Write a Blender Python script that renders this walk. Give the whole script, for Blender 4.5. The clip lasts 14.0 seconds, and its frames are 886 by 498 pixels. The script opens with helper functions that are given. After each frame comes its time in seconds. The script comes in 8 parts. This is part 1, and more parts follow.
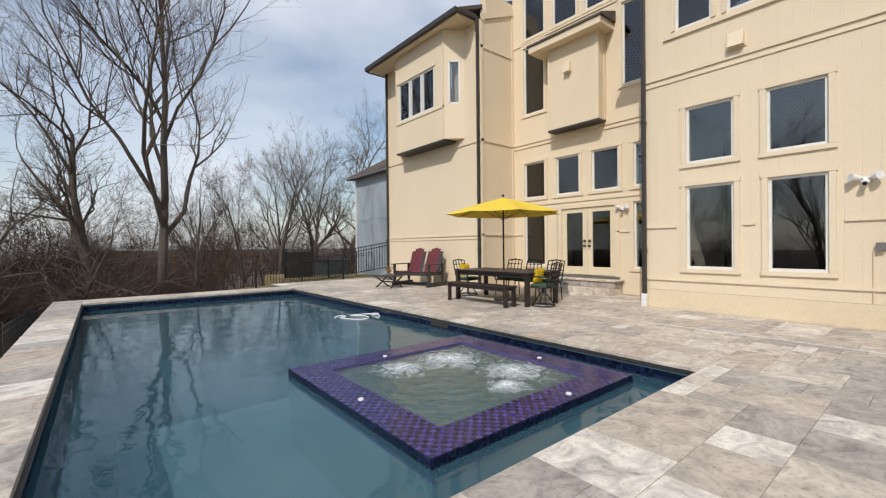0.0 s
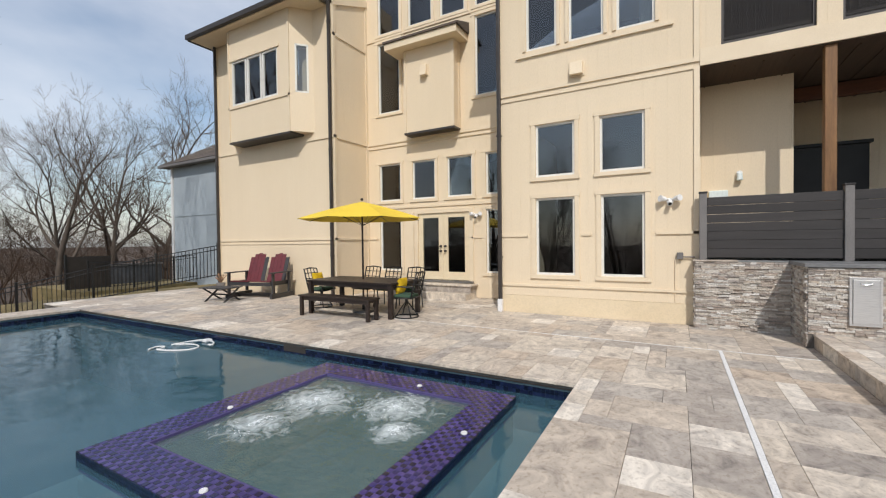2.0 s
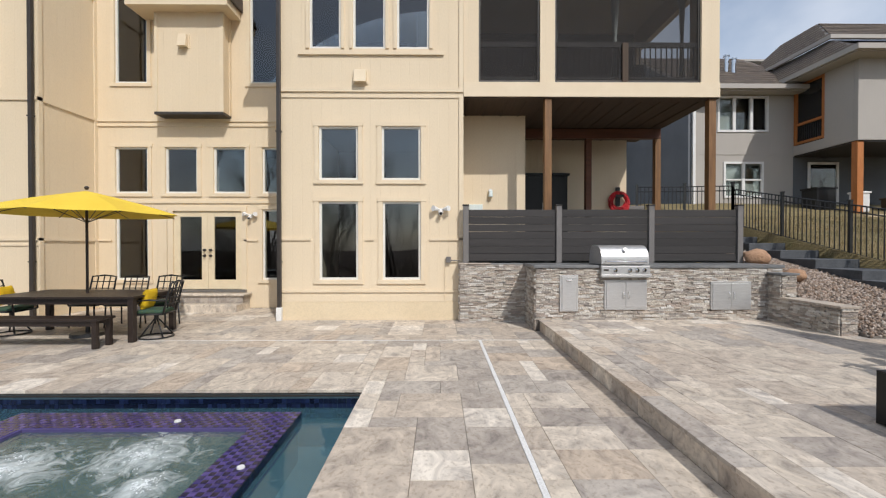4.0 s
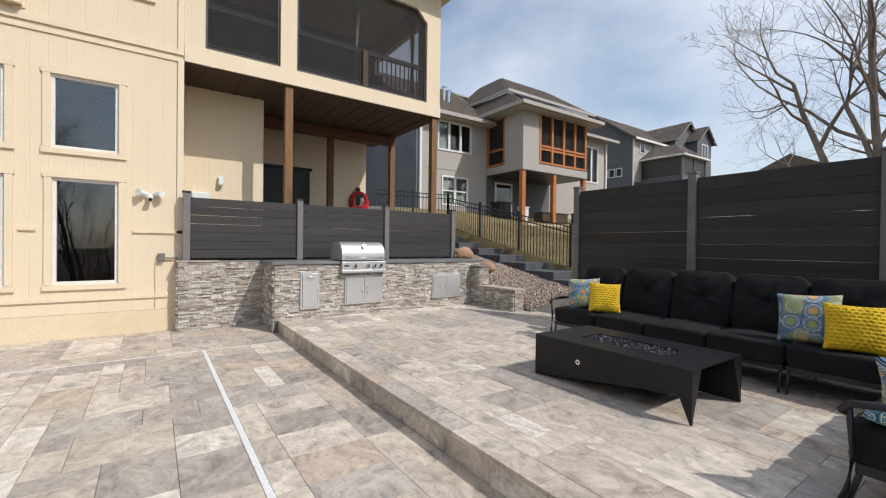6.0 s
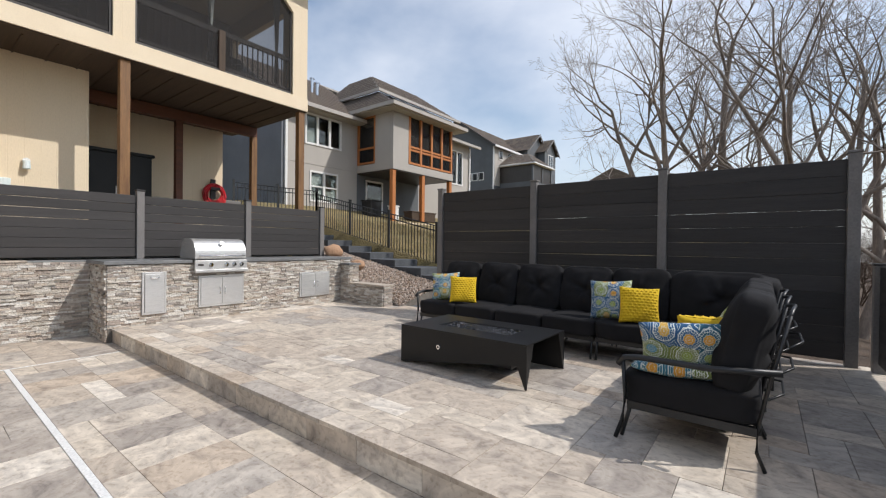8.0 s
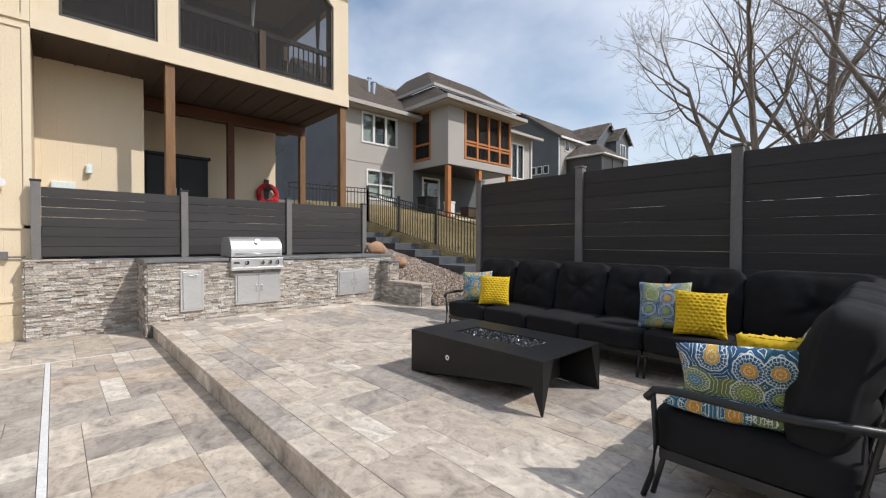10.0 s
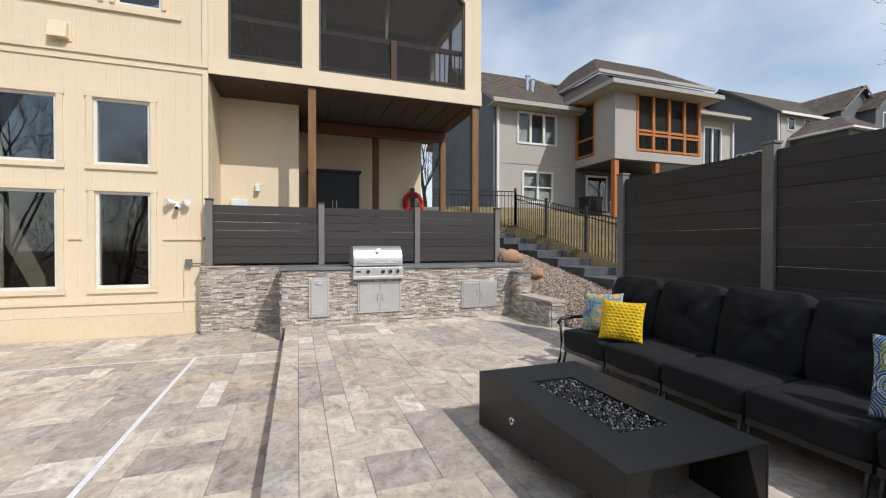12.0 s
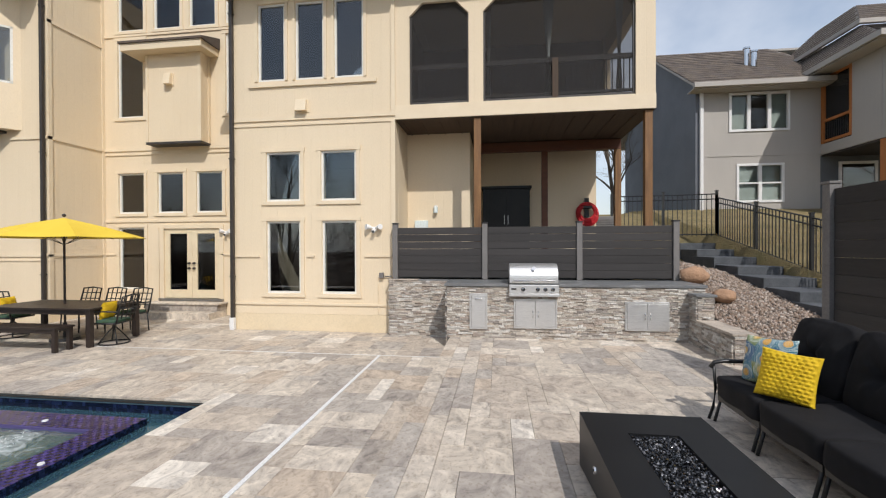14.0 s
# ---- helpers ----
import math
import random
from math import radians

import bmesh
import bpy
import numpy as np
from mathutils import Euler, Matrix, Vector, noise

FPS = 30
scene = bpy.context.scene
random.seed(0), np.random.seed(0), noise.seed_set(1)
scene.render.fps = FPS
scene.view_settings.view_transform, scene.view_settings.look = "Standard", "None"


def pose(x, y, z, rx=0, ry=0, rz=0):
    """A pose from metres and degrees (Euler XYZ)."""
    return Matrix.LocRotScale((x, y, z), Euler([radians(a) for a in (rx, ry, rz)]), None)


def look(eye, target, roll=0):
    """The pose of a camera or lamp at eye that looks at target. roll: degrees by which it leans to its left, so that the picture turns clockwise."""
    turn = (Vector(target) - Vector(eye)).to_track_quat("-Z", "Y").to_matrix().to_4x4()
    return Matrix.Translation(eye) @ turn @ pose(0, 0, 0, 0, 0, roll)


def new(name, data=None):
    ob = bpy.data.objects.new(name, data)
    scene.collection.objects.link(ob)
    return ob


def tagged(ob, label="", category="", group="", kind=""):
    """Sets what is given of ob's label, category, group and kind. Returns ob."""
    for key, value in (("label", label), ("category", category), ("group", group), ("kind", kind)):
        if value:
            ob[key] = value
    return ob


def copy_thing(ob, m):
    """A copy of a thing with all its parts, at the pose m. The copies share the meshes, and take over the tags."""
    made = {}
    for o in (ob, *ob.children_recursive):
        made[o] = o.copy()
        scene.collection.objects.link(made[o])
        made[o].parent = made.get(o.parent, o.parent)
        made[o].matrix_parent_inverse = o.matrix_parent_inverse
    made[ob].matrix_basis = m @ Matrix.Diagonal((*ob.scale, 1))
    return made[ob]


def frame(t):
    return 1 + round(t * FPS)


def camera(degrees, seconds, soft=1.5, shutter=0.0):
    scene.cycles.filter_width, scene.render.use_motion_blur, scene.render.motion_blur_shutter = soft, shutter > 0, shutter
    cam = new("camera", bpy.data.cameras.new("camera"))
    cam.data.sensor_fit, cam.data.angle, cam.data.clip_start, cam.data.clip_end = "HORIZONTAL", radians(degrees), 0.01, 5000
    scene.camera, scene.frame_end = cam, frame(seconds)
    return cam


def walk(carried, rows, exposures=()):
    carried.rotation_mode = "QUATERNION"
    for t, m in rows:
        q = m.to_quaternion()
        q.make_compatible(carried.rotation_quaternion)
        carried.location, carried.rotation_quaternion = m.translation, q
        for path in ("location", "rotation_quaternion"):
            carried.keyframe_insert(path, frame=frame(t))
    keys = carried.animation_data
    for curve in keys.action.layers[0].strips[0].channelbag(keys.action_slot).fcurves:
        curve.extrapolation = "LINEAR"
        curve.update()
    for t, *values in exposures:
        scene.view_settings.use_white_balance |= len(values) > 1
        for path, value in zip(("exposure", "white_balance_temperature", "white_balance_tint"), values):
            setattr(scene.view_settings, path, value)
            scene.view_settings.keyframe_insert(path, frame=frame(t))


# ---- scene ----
cam = camera(93.5, 14.0, soft=1.2)
METRES, EYE, TILT, LEAN, TURN = 5.1, 1.5, 0.0, 0.0, -41.3
PATH = [
    (0, (0.256, 0.183, 1.33), (1.524, 1.731, 1.317), -0.6),
    (0.5, (0.293, 0.392, 1.349), (1.707, 1.807, 1.329), -0.6),
    (1, (0.289, 0.604, 1.418), (1.83, 1.879, 1.391), -0.7),
    (1.5, (0.368, 0.764, 1.493), (2.017, 1.896, 1.46), -0.7),
    (2, (0.491, 0.909, 1.575), (2.235, 1.886, 1.539), -0.7),
    (2.2, (0.538, 0.955, 1.582), (2.32, 1.863, 1.554), -0.7),
    (4.3, (0.602, 1.046, 1.560), (2.591, 0.84, 1.539), 0.2),
    (4.5, (0.604, 1.032, 1.552), (2.576, 0.701, 1.531), 0.3),
    (5, (0.689, 0.98, 1.559), (2.588, 0.353, 1.534), 0.2),
    (5.5, (0.776, 0.936, 1.516), (2.562, 0.035, 1.496), 0.6),
    (6, (0.761, 0.961, 1.512), (2.403, -0.18, 1.495), 0.7),
    (6.5, (0.722, 1.065, 1.532), (2.208, -0.273, 1.513), 0.8),
    (7, (0.665, 1.119, 1.536), (2.015, -0.357, 1.517), 0.7),
    (7.5, (0.605, 1.108, 1.51), (1.855, -0.454, 1.489), 0.6),
    (7.7, (0.575, 1.112, 1.498), (1.797, -0.471, 1.48), 0.7),
    (9.8, (0.506, 0.435, 1.494), (1.914, -0.982, 1.456), 0.2),
    (10, (0.502, 0.305, 1.49), (1.964, -1.059, 1.454), 0.2),
    (10.5, (0.477, -0.032, 1.484), (2.059, -1.254, 1.448), 0.1),
    (11, (0.562, -0.38, 1.474), (2.261, -1.435, 1.443), 0.1),
    (11.5, (0.712, -0.702, 1.525), (2.514, -1.57, 1.499), 0.1),
    (12, (0.811, -0.974, 1.589), (2.7, -1.632, 1.567), 0.1),
    (12.5, (0.814, -1.175, 1.719), (2.77, -1.594, 1.695), -0.2),
    (13, (0.693, -1.317, 1.787), (2.686, -1.488, 1.776), -0.3),
    (13.5, (0.536, -1.484, 1.862), (2.535, -1.422, 1.853), -0.3),
    (14, (0.421, -1.676, 1.895), (2.404, -1.413, 1.881), -0.2),
]
walk(cam, [(t, look(eye, target, roll)) for t, eye, target, roll in PATH], [(0, -0.10), (2.2, -0.08), (5, -0.04), (7, 0.10), (10.5, 0.10), (13, 0.0), (14, -0.03)])

# ---- world, sun and exposure ----
SUN_DIR = Vector((1.0, 0.5, -1.15)).normalized()
SUN_EL = math.asin(-SUN_DIR.z)
SUN_AZ = math.atan2(-SUN_DIR.x, -SUN_DIR.y)
world = bpy.data.worlds.new("sky")
scene.world = world
world.use_nodes = True
wn, wl = world.node_tree.nodes, world.node_tree.links
bg = wn["Background"]
bg.inputs[1].default_value = 0.134
sky = wn.new("ShaderNodeTexSky")
sky.sky_type = "NISHITA"
sky.sun_disc = False
sky.sun_elevation, sky.sun_rotation = SUN_EL, SUN_AZ
sky.air_density, sky.dust_density, sky.ozone_density = 1.3, 1.2, 3.0
tc = wn.new("ShaderNodeTexCoord")
mp = wn.new("ShaderNodeMapping")
mp.inputs["Rotation"].default_value = (0.0, 0.3, 0.5)
mp.inputs["Scale"].default_value = (1.0, 1.5, 2.2)
nz = wn.new("ShaderNodeTexNoise")
nz.inputs["Scale"].default_value, nz.inputs["Detail"].default_value, nz.inputs["Roughness"].default_value = 1.7, 6.0, 0.5
ramp = wn.new("ShaderNodeValToRGB")
ramp.color_ramp.elements[0].position, ramp.color_ramp.elements[1].position = 0.30, 0.78
mixc = wn.new("ShaderNodeMix")
mixc.data_type = "RGBA"
mixc.inputs[7].default_value = (6.8, 7.1, 7.8, 1)
wl.new(tc.outputs["Generated"], mp.inputs["Vector"])
wl.new(mp.outputs["Vector"], nz.inputs["Vector"])
wl.new(nz.outputs["Fac"], ramp.inputs["Fac"])
wl.new(ramp.outputs["Color"], mixc.inputs[0])
wl.new(sky.outputs["Color"], mixc.inputs[6])
wl.new(mixc.outputs[2], bg.inputs["Color"])
sun_data = bpy.data.lights.new("sun", "SUN")
sun_data.energy, sun_data.angle, sun_data.color = 3.15, radians(0.55), (1.0, 0.965, 0.93)
sun = new("sun", sun_data)
sun.matrix_world = look((0, 0, 30), Vector((0, 0, 30)) + SUN_DIR)


# ---- materials ----
def mat(name, c1, c2=None, rough=0.6, scale=4.0, bump=0.15, bscale=60.0, metal=0.0, vary=0.0, island=False, stretch=(1, 1, 1), groove=0.0, spec=0.5, dist=0.01, coat=0.0, grain=0.22):
    """A surface with broad colour variation, fine grain and relief, by world position."""
    m = bpy.data.materials.new(name)
    m.use_nodes = True
    n, l = m.node_tree.nodes, m.node_tree.links
    b = n["Principled BSDF"]
    b.inputs["Roughness"].default_value, b.inputs["Metallic"].default_value = rough, metal
    b.inputs["Specular IOR Level"].default_value = spec
    b.inputs["Coat Weight"].default_value = coat
    c2 = c2 or tuple(v * 0.8 for v in c1)
    geo = n.new("ShaderNodeNewGeometry")
    mp_ = n.new("ShaderNodeMapping")
    mp_.inputs["Scale"].default_value = stretch
    l.new(geo.outputs["Position"], mp_.inputs["Vector"])
    broad = n.new("ShaderNodeTexNoise")
    broad.inputs["Scale"].default_value, broad.inputs["Detail"].default_value, broad.inputs["Roughness"].default_value = scale, 8, 0.6
    fine = n.new("ShaderNodeTexNoise")
    fine.inputs["Scale"].default_value, fine.inputs["Detail"].default_value = bscale, 4
    l.new(mp_.outputs["Vector"], broad.inputs["Vector"])
    l.new(mp_.outputs["Vector"], fine.inputs["Vector"])
    rr = n.new("ShaderNodeValToRGB")
    rr.color_ramp.elements[0].position, rr.color_ramp.elements[1].position = 0.33, 0.67
    rr.color_ramp.elements[0].color, rr.color_ramp.elements[1].color = (*c1, 1), (*c2, 1)
    l.new(broad.outputs["Fac"], rr.inputs["Fac"])
    out = rr.outputs["Color"]
    if vary:
        hsv = n.new("ShaderNodeHueSaturation")
        mr = n.new("ShaderNodeMapRange")
        mr.inputs["To Min"].default_value, mr.inputs["To Max"].default_value = 1 - vary, 1 + vary
        if island:
            l.new(geo.outputs["Random Per Island"], mr.inputs["Value"])
        else:
            oi = n.new("ShaderNodeObjectInfo")
            l.new(oi.outputs["Random"], mr.inputs["Value"])
        l.new(mr.outputs["Result"], hsv.inputs["Value"])
        l.new(out, hsv.inputs["Color"])
        out = hsv.outputs["Color"]
    gm = n.new("ShaderNodeMix")
    gm.data_type, gm.blend_type = "RGBA", "MULTIPLY"
    gm.inputs[0].default_value = grain
    fr = n.new("ShaderNodeValToRGB")
    fr.color_ramp.elements[0].position, fr.color_ramp.elements[1].position = 0.3, 0.6
    l.new(fine.outputs["Fac"], fr.inputs["Fac"])
    l.new(out, gm.inputs[6])
    l.new(fr.outputs["Color"], gm.inputs[7])
    l.new(gm.outputs[2], b.inputs["Base Color"])
    height = fine.outputs["Fac"]
    if groove:
        sep = n.new("ShaderNodeSeparateXYZ")
        l.new(geo.outputs["Position"], sep.inputs[0])
        add = n.new("ShaderNodeMath")
        l.new(sep.outputs["X"], add.inputs[0])
        l.new(sep.outputs["Y"], add.inputs[1])
        mod = n.new("ShaderNodeMath")
        mod.operation = "PINGPONG"
        mod.inputs[1].default_value = groove / 2
        l.new(add.outputs[0], mod.inputs[0])
        gr = n.new("ShaderNodeMapRange")
        gr.inputs["From Max"].default_value = 0.006
        gr.inputs["To Max"].default_value = 3.0
        l.new(mod.outputs[0], gr.inputs["Value"])
        ad2 = n.new("ShaderNodeMath")
        l.new(gr.outputs["Result"], ad2.inputs[0])
        l.new(fine.outputs["Fac"], ad2.inputs[1])
        height = ad2.outputs[0]
    bp = n.new("ShaderNodeBump")
    bp.inputs["Strength"].default_value, bp.inputs["Distance"].default_value = bump, dist
    l.new(height, bp.inputs["Height"])
    l.new(bp.outputs["Normal"], b.inputs["Normal"])
    return m


def glassy(name, tint, ior=1.5, rough=0.0, ripple=0.0, rscale=4.0, murk=0.0, murk_c=(0, 0, 0)):
    """Clear sheet: see-through with a tint, and a Fresnel gloss."""
    m = bpy.data.materials.new(name)
    m.use_nodes = True
    n, l = m.node_tree.nodes, m.node_tree.links
    n.remove(n["Principled BSDF"])
    tr, gl, mx, fr = n.new("ShaderNodeBsdfTransparent"), n.new("ShaderNodeBsdfGlossy"), n.new("ShaderNodeMixShader"), n.new("ShaderNodeFresnel")
    tr.inputs["Color"].default_value = (*tint, 1)
    gl.inputs["Roughness"].default_value = rough
    fr.inputs["IOR"].default_value = ior
    l.new(fr.outputs[0], mx.inputs[0])
    body = tr.outputs[0]
    if murk:
        df, m2 = n.new("ShaderNodeBsdfDiffuse"), n.new("ShaderNodeMixShader")
        df.inputs["Color"].default_value = (*murk_c, 1)
        m2.inputs[0].default_value = murk
        l.new(body, m2.inputs[1])
        l.new(df.outputs[0], m2.inputs[2])
        body = m2.outputs[0]
    l.new(body, mx.inputs[1])
    l.new(gl.outputs[0], mx.inputs[2])
    l.new(mx.outputs[0], n["Material Output"].inputs["Surface"])
    if ripple:
        geo = n.new("ShaderNodeNewGeometry")
        tx = n.new("ShaderNodeTexNoise")
        tx.inputs["Scale"].default_value, tx.inputs["Detail"].default_value = rscale, 3
        bp = n.new("ShaderNodeBump")
        bp.inputs["Strength"].default_value, bp.inputs["Distance"].default_value = ripple, 0.02
        l.new(geo.outputs["Position"], tx.inputs["Vector"])
        l.new(tx.outputs["Fac"], bp.inputs["Height"])
        for node in (gl, fr):
            l.new(bp.outputs["Normal"], node.inputs["Normal"])
    return m


def add_foam(m, jets):
    """Whitened, aerated streaks on the water round the jets."""
    n, l = m.node_tree.nodes, m.node_tree.links
    geo = n.new("ShaderNodeNewGeometry")
    near = None
    for jx, jy, jr in jets:
        d = n.new("ShaderNodeVectorMath")
        d.operation = "DISTANCE"
        d.inputs[1].default_value = (jx, jy, -0.14)
        l.new(geo.outputs["Position"], d.inputs[0])
        r = n.new("ShaderNodeMapRange")
        r.inputs["From Min"].default_value, r.inputs["From Max"].default_value = jr * 1.9, jr * 0.1
        l.new(d.outputs["Value"], r.inputs["Value"])
        if near is None:
            near = r.outputs["Result"]
        else:
            k = n.new("ShaderNodeMath")
            k.operation = "MAXIMUM"
            l.new(near, k.inputs[0])
            l.new(r.outputs["Result"], k.inputs[1])
            near = k.outputs[0]
    tx = n.new("ShaderNodeTexNoise")
    tx.inputs["Scale"].default_value, tx.inputs["Detail"].default_value = 5.0, 9
    tx.inputs["Roughness"].default_value, tx.inputs["Distortion"].default_value = 0.65, 2.2
    l.new(geo.outputs["Position"], tx.inputs["Vector"])
    s = n.new("ShaderNodeMath")
    s.operation = "MULTIPLY_ADD"
    s.inputs[1].default_value, s.inputs[2].default_value = 0.55, -0.22
    l.new(near, s.inputs[0])
    a = n.new("ShaderNodeMath")
    l.new(tx.outputs["Fac"], a.inputs[0])
    l.new(s.outputs[0], a.inputs[1])
    r = n.new("ShaderNodeMapRange")
    r.inputs["From Min"].default_value, r.inputs["From Max"].default_value, r.inputs["To Max"].default_value = 0.50, 1.02, 0.8
    l.new(a.outputs[0], r.inputs["Value"])
    out = n["Material Output"]
    old = out.inputs["Surface"].links[0].from_socket
    df, mx = n.new("ShaderNodeBsdfDiffuse"), n.new("ShaderNodeMixShader")
    df.inputs["Color"].default_value = (0.78, 0.82, 0.81, 1)
    l.new(r.outputs["Result"], mx.inputs[0])
    l.new(old, mx.inputs[1])
    l.new(df.outputs[0], mx.inputs[2])
    l.new(mx.outputs[0], out.inputs["Surface"])


def stone_tiles(name, island):
    """Travertine: cream, tan and grey pieces with cloudy veins and pits."""
    m = bpy.data.materials.new(name)
    m.use_nodes = True
    n, l = m.node_tree.nodes, m.node_tree.links
    b = n["Principled BSDF"]
    b.inputs["Roughness"].default_value = 0.62
    geo = n.new("ShaderNodeNewGeometry")
    if island:
        rnd = geo.outputs["Random Per Island"]
    else:
        rnd = n.new("ShaderNodeObjectInfo").outputs["Random"]
    base = n.new("ShaderNodeValToRGB")
    stops = ((0.0, (0.49, 0.42, 0.345)), (0.2, (0.55, 0.48, 0.395)), (0.4, (0.44, 0.395, 0.345)), (0.55, (0.585, 0.515, 0.43)), (0.7, (0.39, 0.345, 0.30)), (0.84, (0.66, 0.60, 0.52)), (0.92, (0.49, 0.405, 0.32)))
    for k, (p, c) in enumerate(stops):
        e = base.color_ramp.elements[k] if k < 2 else base.color_ramp.elements.new(p)
        e.position, e.color = p, (*c, 1)
    base.color_ramp.interpolation = "CONSTANT"
    l.new(rnd, base.inputs["Fac"])
    off = n.new("ShaderNodeVectorMath")
    off.operation = "MULTIPLY_ADD"
    sc = n.new("ShaderNodeCombineXYZ")
    mul = n.new("ShaderNodeMath")
    mul.operation = "MULTIPLY"
    mul.inputs[1].default_value = 37.0
    l.new(rnd, mul.inputs[0])
    for k in range(3):
        l.new(mul.outputs[0], sc.inputs[k])
    l.new(geo.outputs["Position"], off.inputs[0])
    off.inputs[1].default_value = (1.0, 1.2, 1.0)
    l.new(sc.outputs[0], off.inputs[2])
    cloud = n.new("ShaderNodeTexNoise")
    cloud.inputs["Scale"].default_value, cloud.inputs["Detail"].default_value = 3.2, 9
    cloud.inputs["Roughness"].default_value, cloud.inputs["Distortion"].default_value = 0.62, 1.6
    l.new(off.outputs[0], cloud.inputs["Vector"])
    cr = n.new("ShaderNodeValToRGB")
    for k, (p, c) in enumerate(((0.30, (0.50, 0.49, 0.50)), (0.42, (0.82, 0.81, 0.81)), (0.52, (1.0, 0.99, 0.98)), (0.66, (1.26, 1.26, 1.25)))):
        e = cr.color_ramp.elements[k] if k < 2 else cr.color_ramp.elements.new(p)
        e.position, e.color = p, (*c, 1)
    l.new(cloud.outputs["Fac"], cr.inputs["Fac"])
    mx = n.new("ShaderNodeMix")
    mx.data_type, mx.blend_type = "RGBA", "MULTIPLY"
    mx.inputs[0].default_value = 0.95
    l.new(base.outputs["Color"], mx.inputs[6])
    l.new(cr.outputs["Color"], mx.inputs[7])
    pit = n.new("ShaderNodeTexNoise")
    pit.inputs["Scale"].default_value, pit.inputs["Detail"].default_value = 26, 6
    l.new(off.outputs[0], pit.inputs["Vector"])
    pr = n.new("ShaderNodeValToRGB")
    pr.color_ramp.elements[0].position, pr.color_ramp.elements[1].position = 0.32, 0.47
    pr.color_ramp.elements[0].color = (0.62, 0.58, 0.54, 1)
    l.new(pit.outputs["Fac"], pr.inputs["Fac"])
    m2 = n.new("ShaderNodeMix")
    m2.data_type, m2.blend_type = "RGBA", "MULTIPLY"
    m2.inputs[0].default_value = 0.6
    l.new(mx.outputs[2], m2.inputs[6])
    l.new(pr.outputs["Color"], m2.inputs[7])
    l.new(m2.outputs[2], b.inputs["Base Color"])
    bp = n.new("ShaderNodeBump")
    bp.inputs["Strength"].default_value, bp.inputs["Distance"].default_value = 0.35, 0.006
    l.new(pit.outputs["Fac"], bp.inputs["Height"])
    l.new(bp.outputs["Normal"], b.inputs["Normal"])
    return m


def ramp_random(name, stops, island=True, rough=0.5, bump=0.3, bscale=40.0, spec=0.5, dist=0.01):
    """Pieces that each take one colour of a short row of colours."""
    m = mat(name, (1, 1, 1), (0.72, 0.72, 0.72), rough=rough, scale=9, bump=bump, bscale=bscale, spec=spec, dist=dist)
    n, l = m.node_tree.nodes, m.node_tree.links
    b = n["Principled BSDF"]
    old = b.inputs["Base Color"].links[0].from_socket
    src = n.new("ShaderNodeNewGeometry").outputs["Random Per Island"] if island else n.new("ShaderNodeObjectInfo").outputs["Random"]
    rr = n.new("ShaderNodeValToRGB")
    rr.color_ramp.interpolation = "CONSTANT"
    for k, c in enumerate(stops):
        e = rr.color_ramp.elements[k] if k < 2 else rr.color_ramp.elements.new(k / len(stops))
        e.position, e.color = k / len(stops), (*c, 1)
    l.new(src, rr.inputs["Fac"])
    mx = n.new("ShaderNodeMix")
    mx.data_type, mx.blend_type = "RGBA", "MULTIPLY"
    mx.inputs[0].default_value = 1.0
    l.new(rr.outputs["Color"], mx.inputs[6])
    l.new(old, mx.inputs[7])
    l.new(mx.outputs[2], b.inputs["Base Color"])
    return m


M = {}
M["siding"] = mat("cream siding paint", (0.755, 0.625, 0.445), (0.715, 0.585, 0.41), rough=0.7, scale=0.5, bump=0.3, bscale=60, groove=0.203, stretch=(1, 1, 0.35), grain=0.06)
M["trim"] = mat("cream trim paint", (0.765, 0.64, 0.46), (0.72, 0.59, 0.415), rough=0.65, scale=2, bump=0.1, grain=0.06)
M["foundation"] = mat("painted foundation", (0.74, 0.61, 0.42), (0.67, 0.545, 0.365), rough=0.85, scale=1.2, bump=0.25, bscale=30, grain=0.08)
M["white"] = mat("white vinyl", (0.80, 0.78, 0.72), (0.74, 0.72, 0.66), rough=0.45, bump=0.03)
M["door"] = mat("cream door paint", (0.80, 0.68, 0.47), (0.75, 0.62, 0.42), rough=0.45, bump=0.05)
M["glass"] = glassy("window glass", (0.70, 0.75, 0.77), ior=2.05)
M["doorglass"] = glassy("door glass", (0.7, 0.72, 0.7), ior=1.6)
# near-black colour stands in for the shade of unlit rooms behind the glass
M["roomshade"] = mat("interior wall with room shade painted in", (0.045, 0.042, 0.038), (0.032, 0.030, 0.027), rough=0.9, bump=0.05)
M["curtain"] = mat("pale curtain", (0.78, 0.84, 0.82), (0.66, 0.74, 0.73), rough=0.9, scale=10, stretch=(1, 6, 0.2))
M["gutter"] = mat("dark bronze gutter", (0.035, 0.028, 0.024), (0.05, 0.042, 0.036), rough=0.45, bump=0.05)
M["shingle"] = ramp_random("roof shingle", [(0.16, 0.125, 0.095), (0.13, 0.10, 0.08), (0.19, 0.15, 0.115), (0.15, 0.12, 0.10)], rough=0.95, bump=0.7, bscale=80)
M["cedar"] = mat("stained timber", (0.26, 0.13, 0.045), (0.15, 0.07, 0.025), rough=0.6, scale=6, bump=0.35, bscale=40, stretch=(3, 3, 0.25))
M["darkcedar"] = mat("dark red timber", (0.14, 0.045, 0.018), (0.09, 0.03, 0.013), rough=0.6, scale=5, bump=0.3, stretch=(3, 0.3, 3))
M["soffit"] = mat("dark timber ceiling", (0.085, 0.052, 0.03), (0.055, 0.034, 0.02), rough=0.75, scale=4, bump=0.3, stretch=(0.3, 5, 1))
